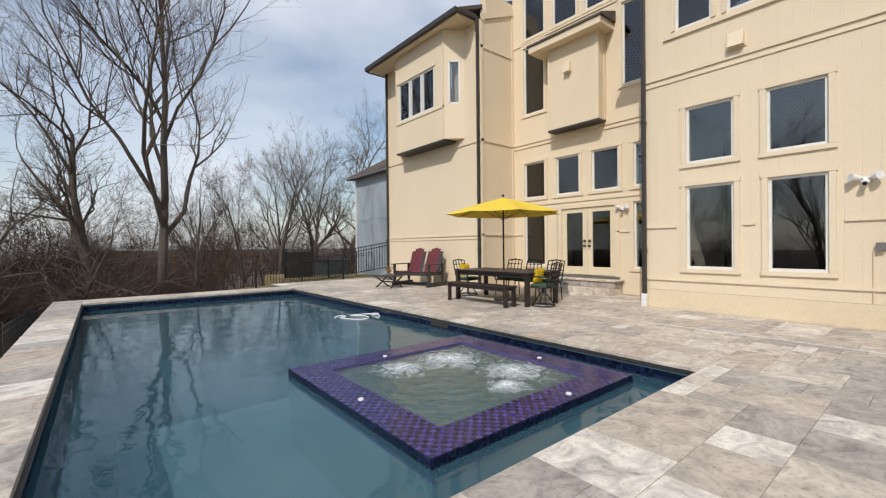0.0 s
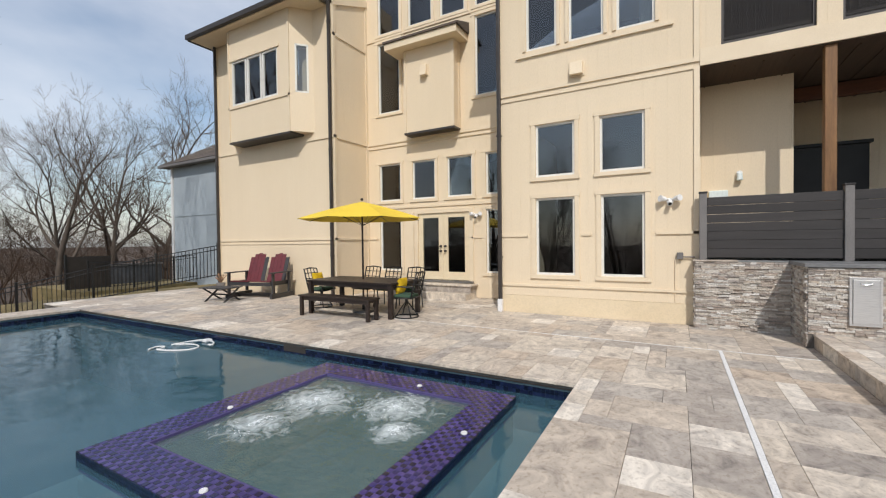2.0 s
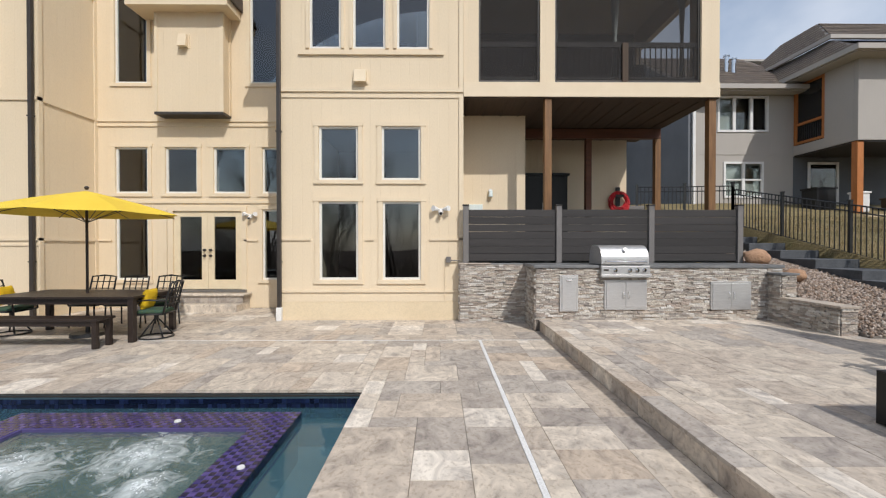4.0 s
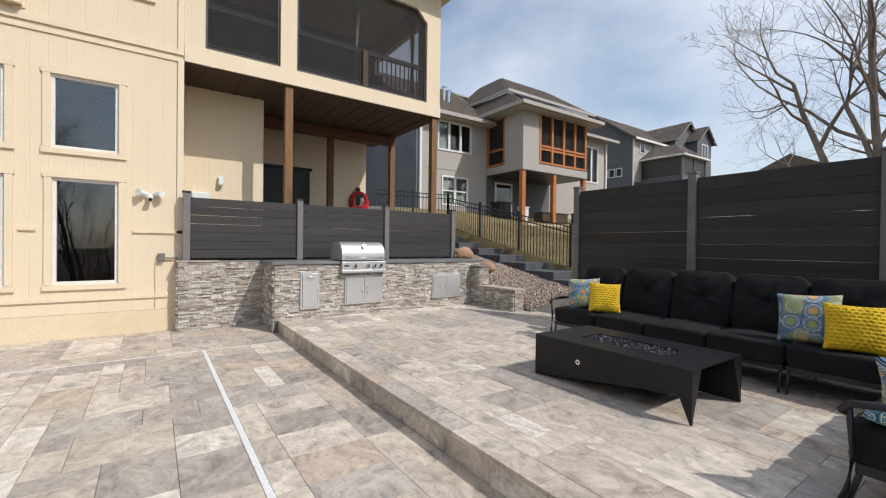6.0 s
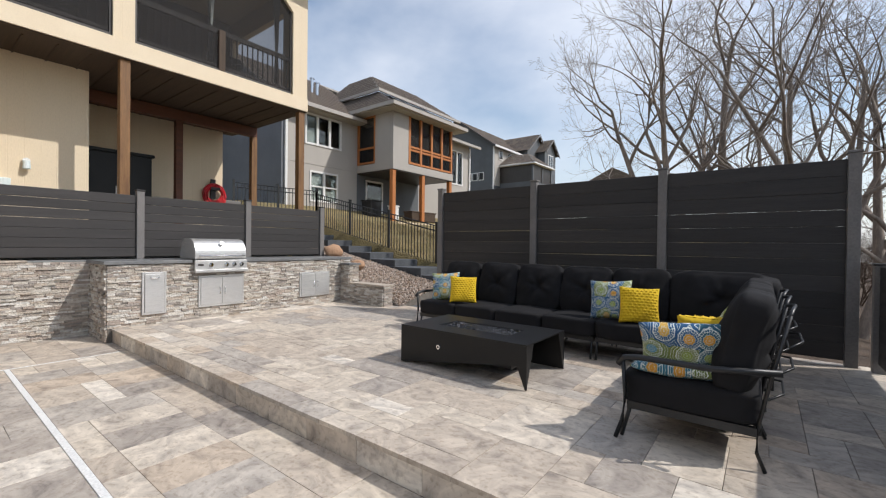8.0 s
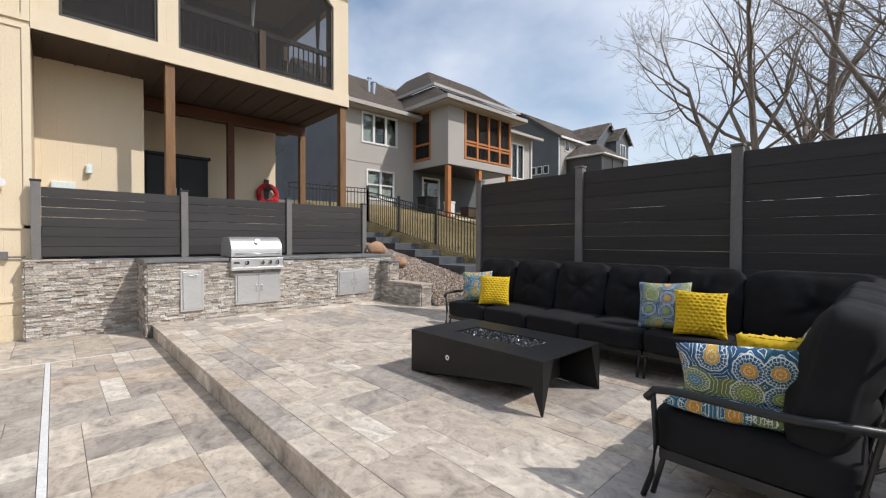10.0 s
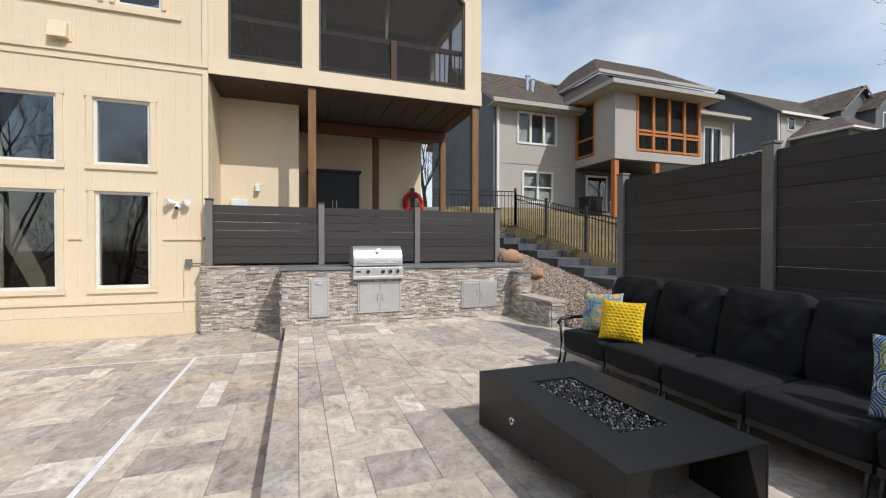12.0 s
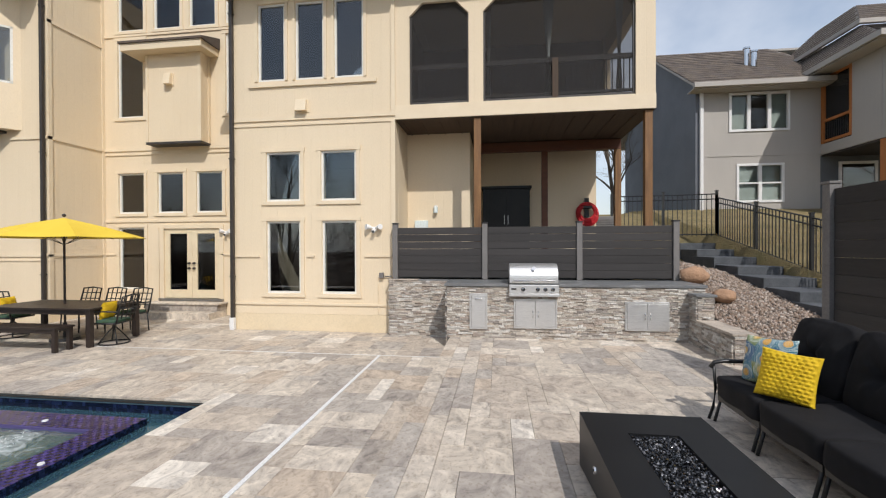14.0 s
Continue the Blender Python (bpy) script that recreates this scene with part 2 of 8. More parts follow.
M["screen"] = glassy("insect screen", (0.75, 0.75, 0.75), ior=1.02, rough=0.5, murk=0.30, murk_c=(0.085, 0.08, 0.078))
M["deck_a"] = stone_tiles("travertine paver", False)
M["deck_b"] = stone_tiles("travertine pavers", True)
M["joint"] = mat("sand joint", (0.22, 0.195, 0.165), (0.13, 0.115, 0.10), rough=0.95, scale=8, bump=0.4)
M["coping"] = stone_tiles("travertine coping", False)
M["poolwall"] = mat("dark pool plaster", (0.075, 0.135, 0.165), (0.055, 0.105, 0.135), rough=0.8, scale=1.2, bump=0.1)
M["shelf"] = mat("shallow pool plaster", (0.16, 0.235, 0.26), (0.125, 0.195, 0.22), rough=0.8, scale=1.0, bump=0.1)
M["waterline"] = ramp_random("navy waterline tile", [(0.006, 0.010, 0.032), (0.010, 0.016, 0.05), (0.005, 0.008, 0.025), (0.014, 0.024, 0.07)], rough=0.15, bump=0.05)
M["mosaic"] = ramp_random("violet mosaic tile", [(0.011, 0.009, 0.06), (0.008, 0.007, 0.042), (0.017, 0.013, 0.08), (0.010, 0.008, 0.05), (0.024, 0.018, 0.10), (0.008, 0.007, 0.040)], island=True, rough=0.18, bump=0.08)
M["mosaic_o"] = ramp_random("violet mosaic tile single", [(0.011, 0.009, 0.06), (0.008, 0.007, 0.042), (0.017, 0.013, 0.08), (0.010, 0.008, 0.05), (0.024, 0.018, 0.10), (0.008, 0.007, 0.040)], island=False, rough=0.18, bump=0.08)
M["lilac"] = ramp_random("lilac mosaic tile", [(0.06, 0.044, 0.19), (0.09, 0.064, 0.24), (0.045, 0.034, 0.17), (0.07, 0.046, 0.19)], island=True, rough=0.18, bump=0.08)
M["lilac_o"] = ramp_random("lilac mosaic tile single", [(0.06, 0.044, 0.19), (0.09, 0.064, 0.24), (0.045, 0.034, 0.17), (0.07, 0.046, 0.19)], island=False, rough=0.18, bump=0.08)
M["grout"] = mat("violet grout", (0.08, 0.062, 0.19), (0.06, 0.048, 0.15), rough=0.8)
M["spafloor"] = mat("spa plaster", (0.17, 0.21, 0.19), (0.13, 0.17, 0.155), rough=0.8, scale=2)
M["water"] = glassy("pool water", (0.62, 0.84, 0.90), ior=1.33, ripple=0.2, rscale=3.2, murk=0.46, murk_c=(0.06, 0.14, 0.18))
M["spawater"] = glassy("spa water", (0.72, 0.83, 0.80), ior=1.33, ripple=0.7, rscale=7.0, murk=0.45, murk_c=(0.12, 0.165, 0.155))
M["foam"] = mat("foam", (0.85, 0.88, 0.88), (0.7, 0.75, 0.76), rough=0.5, scale=20, bump=0.6)
M["ledger"] = ramp_random("split ledger stone", [(0.60, 0.54, 0.46), (0.50, 0.44, 0.375), (0.68, 0.625, 0.55), (0.38, 0.335, 0.295), (0.56, 0.475, 0.39), (0.72, 0.68, 0.62), (0.45, 0.375, 0.315)], rough=0.85, bump=1.0, bscale=35, dist=0.02)
M["counter"] = mat("grey stone counter", (0.24, 0.24, 0.235), (0.13, 0.135, 0.14), rough=0.4, scale=5, bump=0.15, stretch=(1, 0.4, 1))
M["steel"] = mat("brushed stainless steel", (0.78, 0.77, 0.75), (0.70, 0.69, 0.68), rough=0.42, scale=8, bump=0.06, metal=0.8, stretch=(0.2, 0.2, 9))
M["steeldark"] = mat("shaded steel trim", (0.42, 0.41, 0.40), (0.36, 0.355, 0.35), rough=0.4, metal=1.0, bump=0.05)
M["chrome"] = mat("polished chrome", (0.75, 0.75, 0.75), (0.7, 0.7, 0.7), rough=0.12, metal=1.0, bump=0.0)
M["board"] = mat("black composite board", (0.050, 0.045, 0.043), (0.038, 0.035, 0.034), rough=0.6, spec=0.35, scale=3, bump=0.2, bscale=50, vary=0.18, stretch=(0.25, 0.25, 5))
M["fpost"] = mat("grey composite post", (0.20, 0.185, 0.175), (0.16, 0.15, 0.142), rough=0.6, scale=4, bump=0.1)
M["iron"] = mat("black powder-coated iron", (0.012, 0.012, 0.013), (0.02, 0.02, 0.02), rough=0.4, bump=0.05)
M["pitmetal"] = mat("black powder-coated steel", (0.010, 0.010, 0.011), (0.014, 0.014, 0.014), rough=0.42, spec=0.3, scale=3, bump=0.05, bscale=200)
M["grass"] = mat("dormant lawn", (0.33, 0.245, 0.115), (0.20, 0.165, 0.07), rough=0.95, scale=1.6, bump=1.0, bscale=45, dist=0.05)
M["earth"] = mat("leaf litter slope", (0.115, 0.077, 0.05), (0.065, 0.044, 0.03), rough=1.0, scale=0.6, bump=1.0, bscale=12, dist=0.1)
M["palebark"] = mat("pale grey bark", (0.36, 0.295, 0.24), (0.21, 0.17, 0.14), rough=0.95, scale=5, bump=0.8, bscale=25, stretch=(1, 1, 0.3))
M["paletwig"] = mat("pale twig", (0.33, 0.28, 0.235), (0.22, 0.185, 0.155), rough=0.95, scale=2, bump=0.2)
M["bark"] = mat("grey-brown bark", (0.125, 0.098, 0.076), (0.072, 0.056, 0.044), rough=0.95, scale=5, bump=0.8, bscale=25, stretch=(1, 1, 0.3))
M["twig"] = mat("twig", (0.155, 0.118, 0.09), (0.10, 0.076, 0.058), rough=0.95, scale=2, bump=0.2)
M["scrub"] = mat("winter scrub", (0.092, 0.056, 0.034), (0.052, 0.033, 0.021), rough=1.0, scale=0.7, bump=0.3)
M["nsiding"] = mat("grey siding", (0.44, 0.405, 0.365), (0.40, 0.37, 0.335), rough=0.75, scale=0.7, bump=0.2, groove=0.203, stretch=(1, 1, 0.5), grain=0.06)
# darker, bluer siding colour with the shade of the sunless side painted in
M["nsiding_shade"] = mat("lap siding in shaded blue-grey", (0.17, 0.18, 0.20), (0.14, 0.15, 0.17), rough=0.75, scale=1, bump=0.15)
M["nwhite"] = mat("white trim", (0.80, 0.79, 0.77), (0.75, 0.74, 0.72), rough=0.5, bump=0.03)
# real siding of the far houses; painted shade on the neighbour's lower wall
M["ndark"] = mat("dark grey siding and shaded porch wall", (0.13, 0.14, 0.15), (0.105, 0.112, 0.12), rough=0.8, scale=1, bump=0.15)
M["lightgrey"] = mat("pale blue-grey siding", (0.42, 0.47, 0.50), (0.37, 0.42, 0.45), rough=0.75, scale=0.5, bump=0.1)
M["orange"] = mat("orange cedar stain", (0.52, 0.19, 0.05), (0.42, 0.14, 0.035), rough=0.55, scale=5, bump=0.2, stretch=(2, 2, 0.4))
M["stepstone"] = mat("charcoal step block", (0.105, 0.11, 0.118), (0.07, 0.075, 0.082), rough=0.85, scale=4, bump=0.6, bscale=40)
M["gravel"] = ramp_random("river gravel", [(0.38, 0.29, 0.22), (0.27, 0.20, 0.15), (0.46, 0.36, 0.29), (0.20, 0.155, 0.125), (0.34, 0.235, 0.165), (0.52, 0.44, 0.37)], rough=0.8, bump=0.4)
M["boulder"] = mat("tan sandstone boulder", (0.45, 0.27, 0.16), (0.32, 0.19, 0.115), rough=0.9, scale=5, bump=0.8, bscale=20, dist=0.03)


# ---- building helpers ----
def bx(bm, x0, y0, z0, x1, y1, z1):
    """One closed box between two corners."""
    x0, x1, y0, y1, z0, z1 = min(x0, x1), max(x0, x1), min(y0, y1), max(y0, y1), min(z0, z1), max(z0, z1)
    v = [bm.verts.new(p) for p in ((x0, y0, z0), (x1, y0, z0), (x1, y1, z0), (x0, y1, z0), (x0, y0, z1), (x1, y0, z1), (x1, y1, z1), (x0, y1, z1))]
    for f in ((3, 2, 1, 0), (4, 5, 6, 7), (0, 1, 5, 4), (1, 2, 6, 5), (2, 3, 7, 6), (3, 0, 4, 7)):
        bm.faces.new([v[k] for k in f])
    return v


def boxes(*rows):
    bm = bmesh.new()
    for r in rows:
        bx(bm, *r)
    return bm


def prism(bm, ring, d):
    """A closed solid from a ring of points pushed by the vector d."""
    a = [bm.verts.new(p) for p in ring]
    b = [bm.verts.new(Vector(p) + Vector(d)) for p in ring]
    bm.faces.new(a[::-1])
    bm.faces.new(b)
    k = len(ring)
    for i in range(k):
        bm.faces.new((a[i], a[(i + 1) % k], b[(i + 1) % k], b[i]))


def rod(bm, a, b, r0, r1=None, sides=8):
    """A tapered round bar from a to b, with closed ends."""
    a, b = Vector(a), Vector(b)
    r1 = r0 if r1 is None else r1
    q = (b - a).to_track_quat("Z", "Y")
    rings = []
    for p, r in ((a, r0), (b, r1)):
        rings.append([bm.verts.new(p + q @ Vector((r * math.cos(2 * math.pi * k / sides), r * math.sin(2 * math.pi * k / sides), 0))) for k in range(sides)])
    for k in range(sides):
        bm.faces.new((rings[0][k], rings[0][(k + 1) % sides], rings[1][(k + 1) % sides], rings[1][k]))
    bm.faces.new(rings[0][::-1])
    bm.faces.new(rings[1])


def tube(bm, pts, r, sides=8):
    """A round bar along a line of points."""
    pts = [Vector(p) for p in pts]
    rings = []
    for i, p in enumerate(pts):
        d = (pts[min(i + 1, len(pts) - 1)] - pts[max(i - 1, 0)]).normalized()
        q = d.to_track_quat("Z", "Y")
        rings.append([bm.verts.new(p + q @ Vector((r * math.cos(2 * math.pi * k / sides), r * math.sin(2 * math.pi * k / sides), 0))) for k in range(sides)])
    for u, w in zip(rings, rings[1:]):
        for k in range(sides):
            bm.faces.new((u[k], u[(k + 1) % sides], w[(k + 1) % sides], w[k]))
    bm.faces.new(rings[0][::-1])
    bm.faces.new(rings[-1])


def finish(name, bm, material, bevel=0.0, smooth=False):
    if bevel:
        bmesh.ops.bevel(bm, geom=list(bm.edges), offset=bevel, segments=2, affect="EDGES", profile=0.6, clamp_overlap=True)
    bmesh.ops.recalc_face_normals(bm, faces=list(bm.faces))
    me = bpy.data.meshes.new(name)
    bm.to_mesh(me)
    bm.free()
    me.materials.append(material)
    if smooth:
        me.shade_smooth()
    return me


def part(name, bm, material, parent=None, label="", bevel=0.0, smooth=False):
    """Links a bmesh as one mesh object under a thing or under a part."""
    ob = new(name, finish(name, bm, material, bevel, smooth))
    if parent is not None:
        ob.parent = parent
    if label:
        ob["label"] = label
    return ob


def thing(name, label, category, group="", kind="", at=None):
    ob = new(name)
    if at is not None:
        ob.matrix_world = at
    return tagged(ob, label, category, group, kind)


def structure(name, bm, material, label, category, bevel=0.0):
    return tagged(part(name, bm, material, None, "", bevel), label, category, "", "structure")


def pierced(x0, x1, y0, y1, z0, z1, holes):
    """A wall that faces along x, with openings (y0, y1, z0, z1) right through it, as one closed skin."""
    bm = bmesh.new()
    ys = sorted({y0, y1, *[h[0] for h in holes], *[h[1] for h in holes]})
    zs = sorted({z0, z1, *[h[2] for h in holes], *[h[3] for h in holes]})
    ny_, nz_ = len(ys) - 1, len(zs) - 1

    def solid(i, j):
        if not (0 <= i < ny_ and 0 <= j < nz_):
            return False
        cy, cz = (ys[i] + ys[i + 1]) / 2, (zs[j] + zs[j + 1]) / 2
        return not any(h[0] < cy < h[1] and h[2] < cz < h[3] for h in holes)

    made = {}

    def vert(s, i, j):
        if (s, i, j) not in made:
            made[s, i, j] = bm.verts.new((x1 if s else x0, ys[i], zs[j]))
        return made[s, i, j]

    for i in range(ny_):
        for j in range(nz_):
            if not solid(i, j):
                continue
            c = ((i, j), (i + 1, j), (i + 1, j + 1), (i, j + 1))
            bm.faces.new([vert(0, *q) for q in c[::-1]])
            bm.faces.new([vert(1, *q) for q in c])
            for k, (di, dj) in enumerate(((0, -1), (1, 0), (0, 1), (-1, 0))):
                if not solid(i + di, j + dj):
                    a, b = c[k], c[(k + 1) % 4]
                    bm.faces.new((vert(0, *a), vert(0, *b), vert(1, *b), vert(1, *a)))
    return bm


N_WIN = [0]


def window(x, y0, y1, z0, z1, trim=0.10, bars=(), glass="glass", frame_m="white", trim_m="trim", sill=True, lites=0, label="fixed window with white frame and cream trim", thick=0.2):
    """A window in a wall that faces -x at x; (y0..z1) is its opening."""
    N_WIN[0] += 1
    w = thing("window_%d" % N_WIN[0], label, "window", "", "structure")
    f = 0.045
    part("window_frame", boxes((x + 0.02, y0, z0, x + 0.09, y0 + f, z1), (x + 0.02, y1 - f, z0, x + 0.09, y1, z1), (x + 0.02, y0 + f, z0, x + 0.09, y1 - f, z0 + f), (x + 0.02, y0 + f, z1 - f, x + 0.09, y1 - f, z1)), M[frame_m], w)
    cuts = [y0 + f, *bars, y1 - f]
    for b in bars:
        part("mullion", boxes((x + 0.0, b - 0.05, z0 + f, x + 0.09, b + 0.05, z1 - f)), M[frame_m], w)
    for a, b in zip(cuts, cuts[1:]):
        p = part("pane", boxes((x + 0.05, a, z0 + f, x + 0.056, b, z1 - f)), M[glass], w)
        p.visible_shadow = False
    if lites:
        part("muntin", boxes((x + 0.03, y0 + f, (z0 + z1) / 2 - 0.02, x + 0.07, y1 - f, (z0 + z1) / 2 + 0.02)), M[frame_m], w)
    if trim:
        t = trim
        part("casing", boxes((x - 0.028, y0 - t, z0, x - 0.002, y0 - 0.004, z1), (x - 0.028, y1 + 0.004, z0, x - 0.002, y1 + t, z1), (x - 0.031, y0 - t - 0.02, z1 + 0.004, x - 0.002, y1 + t + 0.02, z1 + t)), M[trim_m], w)
    if sill:
        part("window_sill", boxes((x - 0.036, y0 - trim - 0.02, z0 - 0.085, x - 0.002, y1 + trim + 0.02, z0 - 0.004)), M[trim_m], w, bevel=0.004)
    return w


def bands(name, rows, label="cream horizontal trim board"):
    return structure(name, boxes(*rows), M["trim"], label, "trim")


# ---- ground ----
def ground_z(x, y):
    """Height of the natural ground round the terrace."""
    z = -1.6
    if x < -1:
        z -= min(9.0, (-1 - x) * 0.42)
    if y > 15:
        z += min(1.0, 0.0)
    if x > 5.5:
        k = min(1.0, (x - 5.5) / 2.0)
        z = z * (1 - k) + (-0.02) * k
    if y > 17:
        z -= min(7.0, (y - 17) * 0.10)
    if y < -5.45:
        hill = 0.25 + 0.22 * (x - 4.2) if x > 4.2 else 0.1 + (x - 4.2) * 0.25
        hill = min(hill, 3.4)
        k = min(1.0, (-5.45 - y) / (1.2 if x > 6.6 else 3.5))
        if x < 6.6:
            z = -0.1
        z = z * (1 - k) + hill * k
        if y > -7.63 and x > 5.0:
            z = min(1.60, 0.24 * (x - 6.3) - 0.15)
    if x > 9.4 and y < 0.4 and not (y < -5.2 and x < 12.6):
        z = max(z, min(1.69, 1.69)) if x < 13.2 else max(z, 1.69 + min(1.6, (x - 13.2) * 0.3))
    far = math.hypot(x - 3, y - 3)
    if far > 60:
        z = z + min(6.0, (far - 60) * 0.05)
    return z


bm = bmesh.new()
xs = [-900, -400, -200, -120, -80, -60, -50, -40, -30, -24, -20, -16, -13, -10, -8, -6, -5, -4, -3, -2.4, -1.8, -1.2, -0.9, 0, 1.5, 3, 4.2, 5, 5.5, 6, 6.7, 7.5, 8.2, 9, 9.38, 9.42, 10, 11, 12, 13.2, 14.2, 15.2, 16.5, 18, 20, 24, 30, 40, 60, 90, 150, 300, 900]
ys = [-900, -300, -120, -80, -60, -40, -30, -22, -17, -13, -11, -9.5, -8.6, -7.8, -7.64, -7.62, -7.2, -6.65, -6, -5.46, -5.42, -4, -2, 0, 0.38, 0.42, 2, 5, 8, 11, 13, 14.95, 15.5, 16.5, 18, 20, 23, 27, 32, 40, 50, 65, 90, 140, 300, 900]
grid = {}
for i, x in enumerate(xs):
    for j, y in enumerate(ys):
        inside = -0.7 < x < 9.3 and -5.44 < y < 14.8
        z = -2.4 if inside else ground_z(x, y) + 0.12 * noise.noise(Vector((x * 0.3, y * 0.3, 0))) * (0 if 0 < x < 13 and -8.5 < y < 16 else 1)
        grid[i, j] = bm.verts.new((x, y, z))
for i in range(len(xs) - 1):
    for j in range(len(ys) - 1):
        bm.faces.new((grid[i, j], grid[i + 1, j], grid[i + 1, j + 1], grid[i, j + 1]))
ground = structure("ground", bm, M["earth"], "brown leaf-littered hillside below and around the terrace", "ground")
ground.data.materials.append(M["grass"])
for p in ground.data.polygons:
    c = p.center
    if (c.x > 3 and c.y < -5.5) or (c.x > 5.5 and c.y > 14.5 and c.y < 30 and c.x < 30) or (c.x > 12 and c.y < 15):
        p.material_index = 1
    p.use_smooth = True

# ---- terrace base, pool and spa ----
PX0, PX1, PY0, PY1 = -0.17, 5.13, 1.85, 13.95
WATER = -0.20
structure("lower_terrace_bed", boxes((-0.70, -0.79, -0.5, 9.3, PY0 - 0.01, -0.035), (PX1 + 0.01, PY0 - 0.01, -0.5, 11.0, 16.2, -0.035), (-0.70, PY1 + 0.01, -0.5, PX1 + 0.01, 14.85, -0.065), (-0.70, PY0 - 0.01, -0.5, PX0 - 0.01, PY1 + 0.01, -0.065)), M["joint"], "sand bed under the lower travertine terrace", "floor")
structure("upper_terrace_bed", boxes((-0.70, -5.44, -0.5, 8.4, -0.815, 0.165)), M["joint"], "sand bed under the raised travertine terrace", "floor")
structure("terrace_retaining_wall", boxes((-0.72, -5.44, -4.0, -0.70, 14.85, -0.06), (-0.70, 14.85, -4.0, 5.2, 14.87, -0.06)), M["foundation"], "plain retaining wall below the pool edge", "wall")
# pool shell
shell = boxes((PX0 - 0.3, PY0 - 0.3, -2.2, PX0, PY1 + 0.3, -0.06), (PX1, PY0 - 0.3, -2.2, PX1 + 0.3, PY1 + 0.3, -0.06), (PX0, PY0 - 0.3, -2.2, PX1, PY0, -0.06), (PX0, PY1, -2.2, PX1, PY1 + 0.3, -0.06), (PX0, PY0, -2.2, PX1, PY1, -1.75))
structure("pool_shell", shell, M["poolwall"], "dark blue-grey plastered swimming pool shell", "pool")
structure("pool_shallow_floor", boxes((0.35, PY0, -1.75, PX1, 6.9, -1.05)), M["shelf"], "lighter shallow floor of the swimming pool", "pool", 0.03)
structure("pool_ledge", boxes((2.2, PY0, -1.05, PX1, 5.9, -0.62)), M["shelf"], "underwater ledge round the spa", "pool", 0.03)
bm = bmesh.new()
for (ax, a0, a1, fix) in (("y", PY0, PY1, PX0), ("y", PY0, PY1, PX1), ("x", PX0, PX1, PY0), ("x", PX0, PX1, PY1)):
    k = a0
    while k < a1 - 0.01:
        for zz in (-0.10, -0.155, -0.21, -0.265):
            if ax == "y":
                s = 0.012 if fix == PX0 else -0.012
                bx(bm, fix, k + 0.002, zz - 0.05, fix + s, min(k + 0.048, a1), zz)
            else:
                s = 0.012 if fix == PY0 else -0.012
                bx(bm, k + 0.002, fix, zz - 0.05, min(k + 0.048, a1), fix + s, zz)
        k += 0.05
tagged(part("waterline_tiles", bm, M["waterline"]), "navy glass tile band along the pool waterline", "tile band", "", "stuff")
bm = boxes((PX0, PY0, -0.06, PX0 + 0.05, PY1, -0.085), (PX1, PY0, -0.06, PX1 - 0.014, PY1, -0.075))
structure("cover_track", bm, M["gutter"], "black pool cover track under the coping", "trim")
SX0, SX1, SY0, SY1 = 1.98, 4.82, 2.44, 5.25
IX0, IX1, IY0, IY1 = 2.36, 4.43, 2.80, 4.86
bm = bmesh.new()
nx, ny = 90, 200
vv = {}
for i in range(nx + 1):
    for j in range(ny + 1):
        x, y = PX0 + (PX1 - PX0) * i / nx, PY0 + (PY1 - PY0) * j / ny
        vv[i, j] = bm.verts.new((x, y, WATER + 0.0035 * noise.noise(Vector((x * 1.4, y * 2.2, 0))) + 0.0015 * noise.noise(Vector((x * 5, y * 5, 3)))))
for i in range(nx):
    for j in range(ny):
        bm.faces.new((vv[i, j], vv[i + 1, j], vv[i + 1, j + 1], vv[i, j + 1]))
water = structure("water", bm, M["water"], "clear blue-green pool water with light ripples", "water")
water.data.shade_smooth()
if water.data.polygons[0].normal.z < 0:
    water.data.flip_normals()
water.visible_shadow = False

# ---- main house: walls ----
XB, XR, XW = 9.30, 11.03, 9.50
YB0, YB1, YW0, YW1 = 0.54, 4.37, 9.52, 15.0
TOP = 7.75
B_W = [(3.08, 3.73, 5.64, 7.38), (2.16, 2.83, 5.64, 7.38), (1.25, 1.92, 5.64, 7.38), (2.73, 3.54, 2.92, 4.03), (1.43, 2.24, 2.92, 4.03), (2.73, 3.54, 0.84, 2.47), (1.43, 2.22, 0.84, 2.47)]
R_W = [(8.26, 9.06, 5.57, 7.75), (4.93, 5.73, 5.57, 7.75), (8.24, 9.05, 8.02, 9.7), (7.1, 7.92, 8.02, 9.7), (6.03, 6.82, 8.02, 9.7), (4.93, 5.73, 8.02, 9.7),
       (8.26, 9.06, 2.85, 3.99), (7.04, 7.83, 2.85, 3.99), (5.85, 6.64, 2.85, 3.99), (4.65, 5.44, 2.85, 3.99), (8.26, 9.06, 0.70, 2.45), (4.65, 5.44, 0.70, 2.45)]
DOOR = (5.93, 7.68, 0.46, 2.44)
structure("wall_front", pierced(XB, XB + 0.25, YB0, YB1, 0.38, TOP, B_W), M["siding"], "cream grooved panel siding on the front bay", "wall")
structure("wall_recess", pierced(XR, XR + 0.25, YB1, YW0, 0.0, 11.2, R_W + [DOOR]), M["siding"], "cream grooved panel siding on the recessed wall", "wall")
BAYW = (10.72, 13.57)
structure("wall_wing", pierced(XW, XW + 0.25, YW0, YW1, 0.38, 8.45, [(10.9, 13.4, 5.2, 8.0)]), M["siding"], "cream grooved panel siding on the wing", "wall")
structure("wall_front_side", boxes((XB + 0.25, YB1 - 0.25, 0.0, 16.0, YB1, 11.2)), M["siding"], "cream siding on the side of the front bay", "wall")
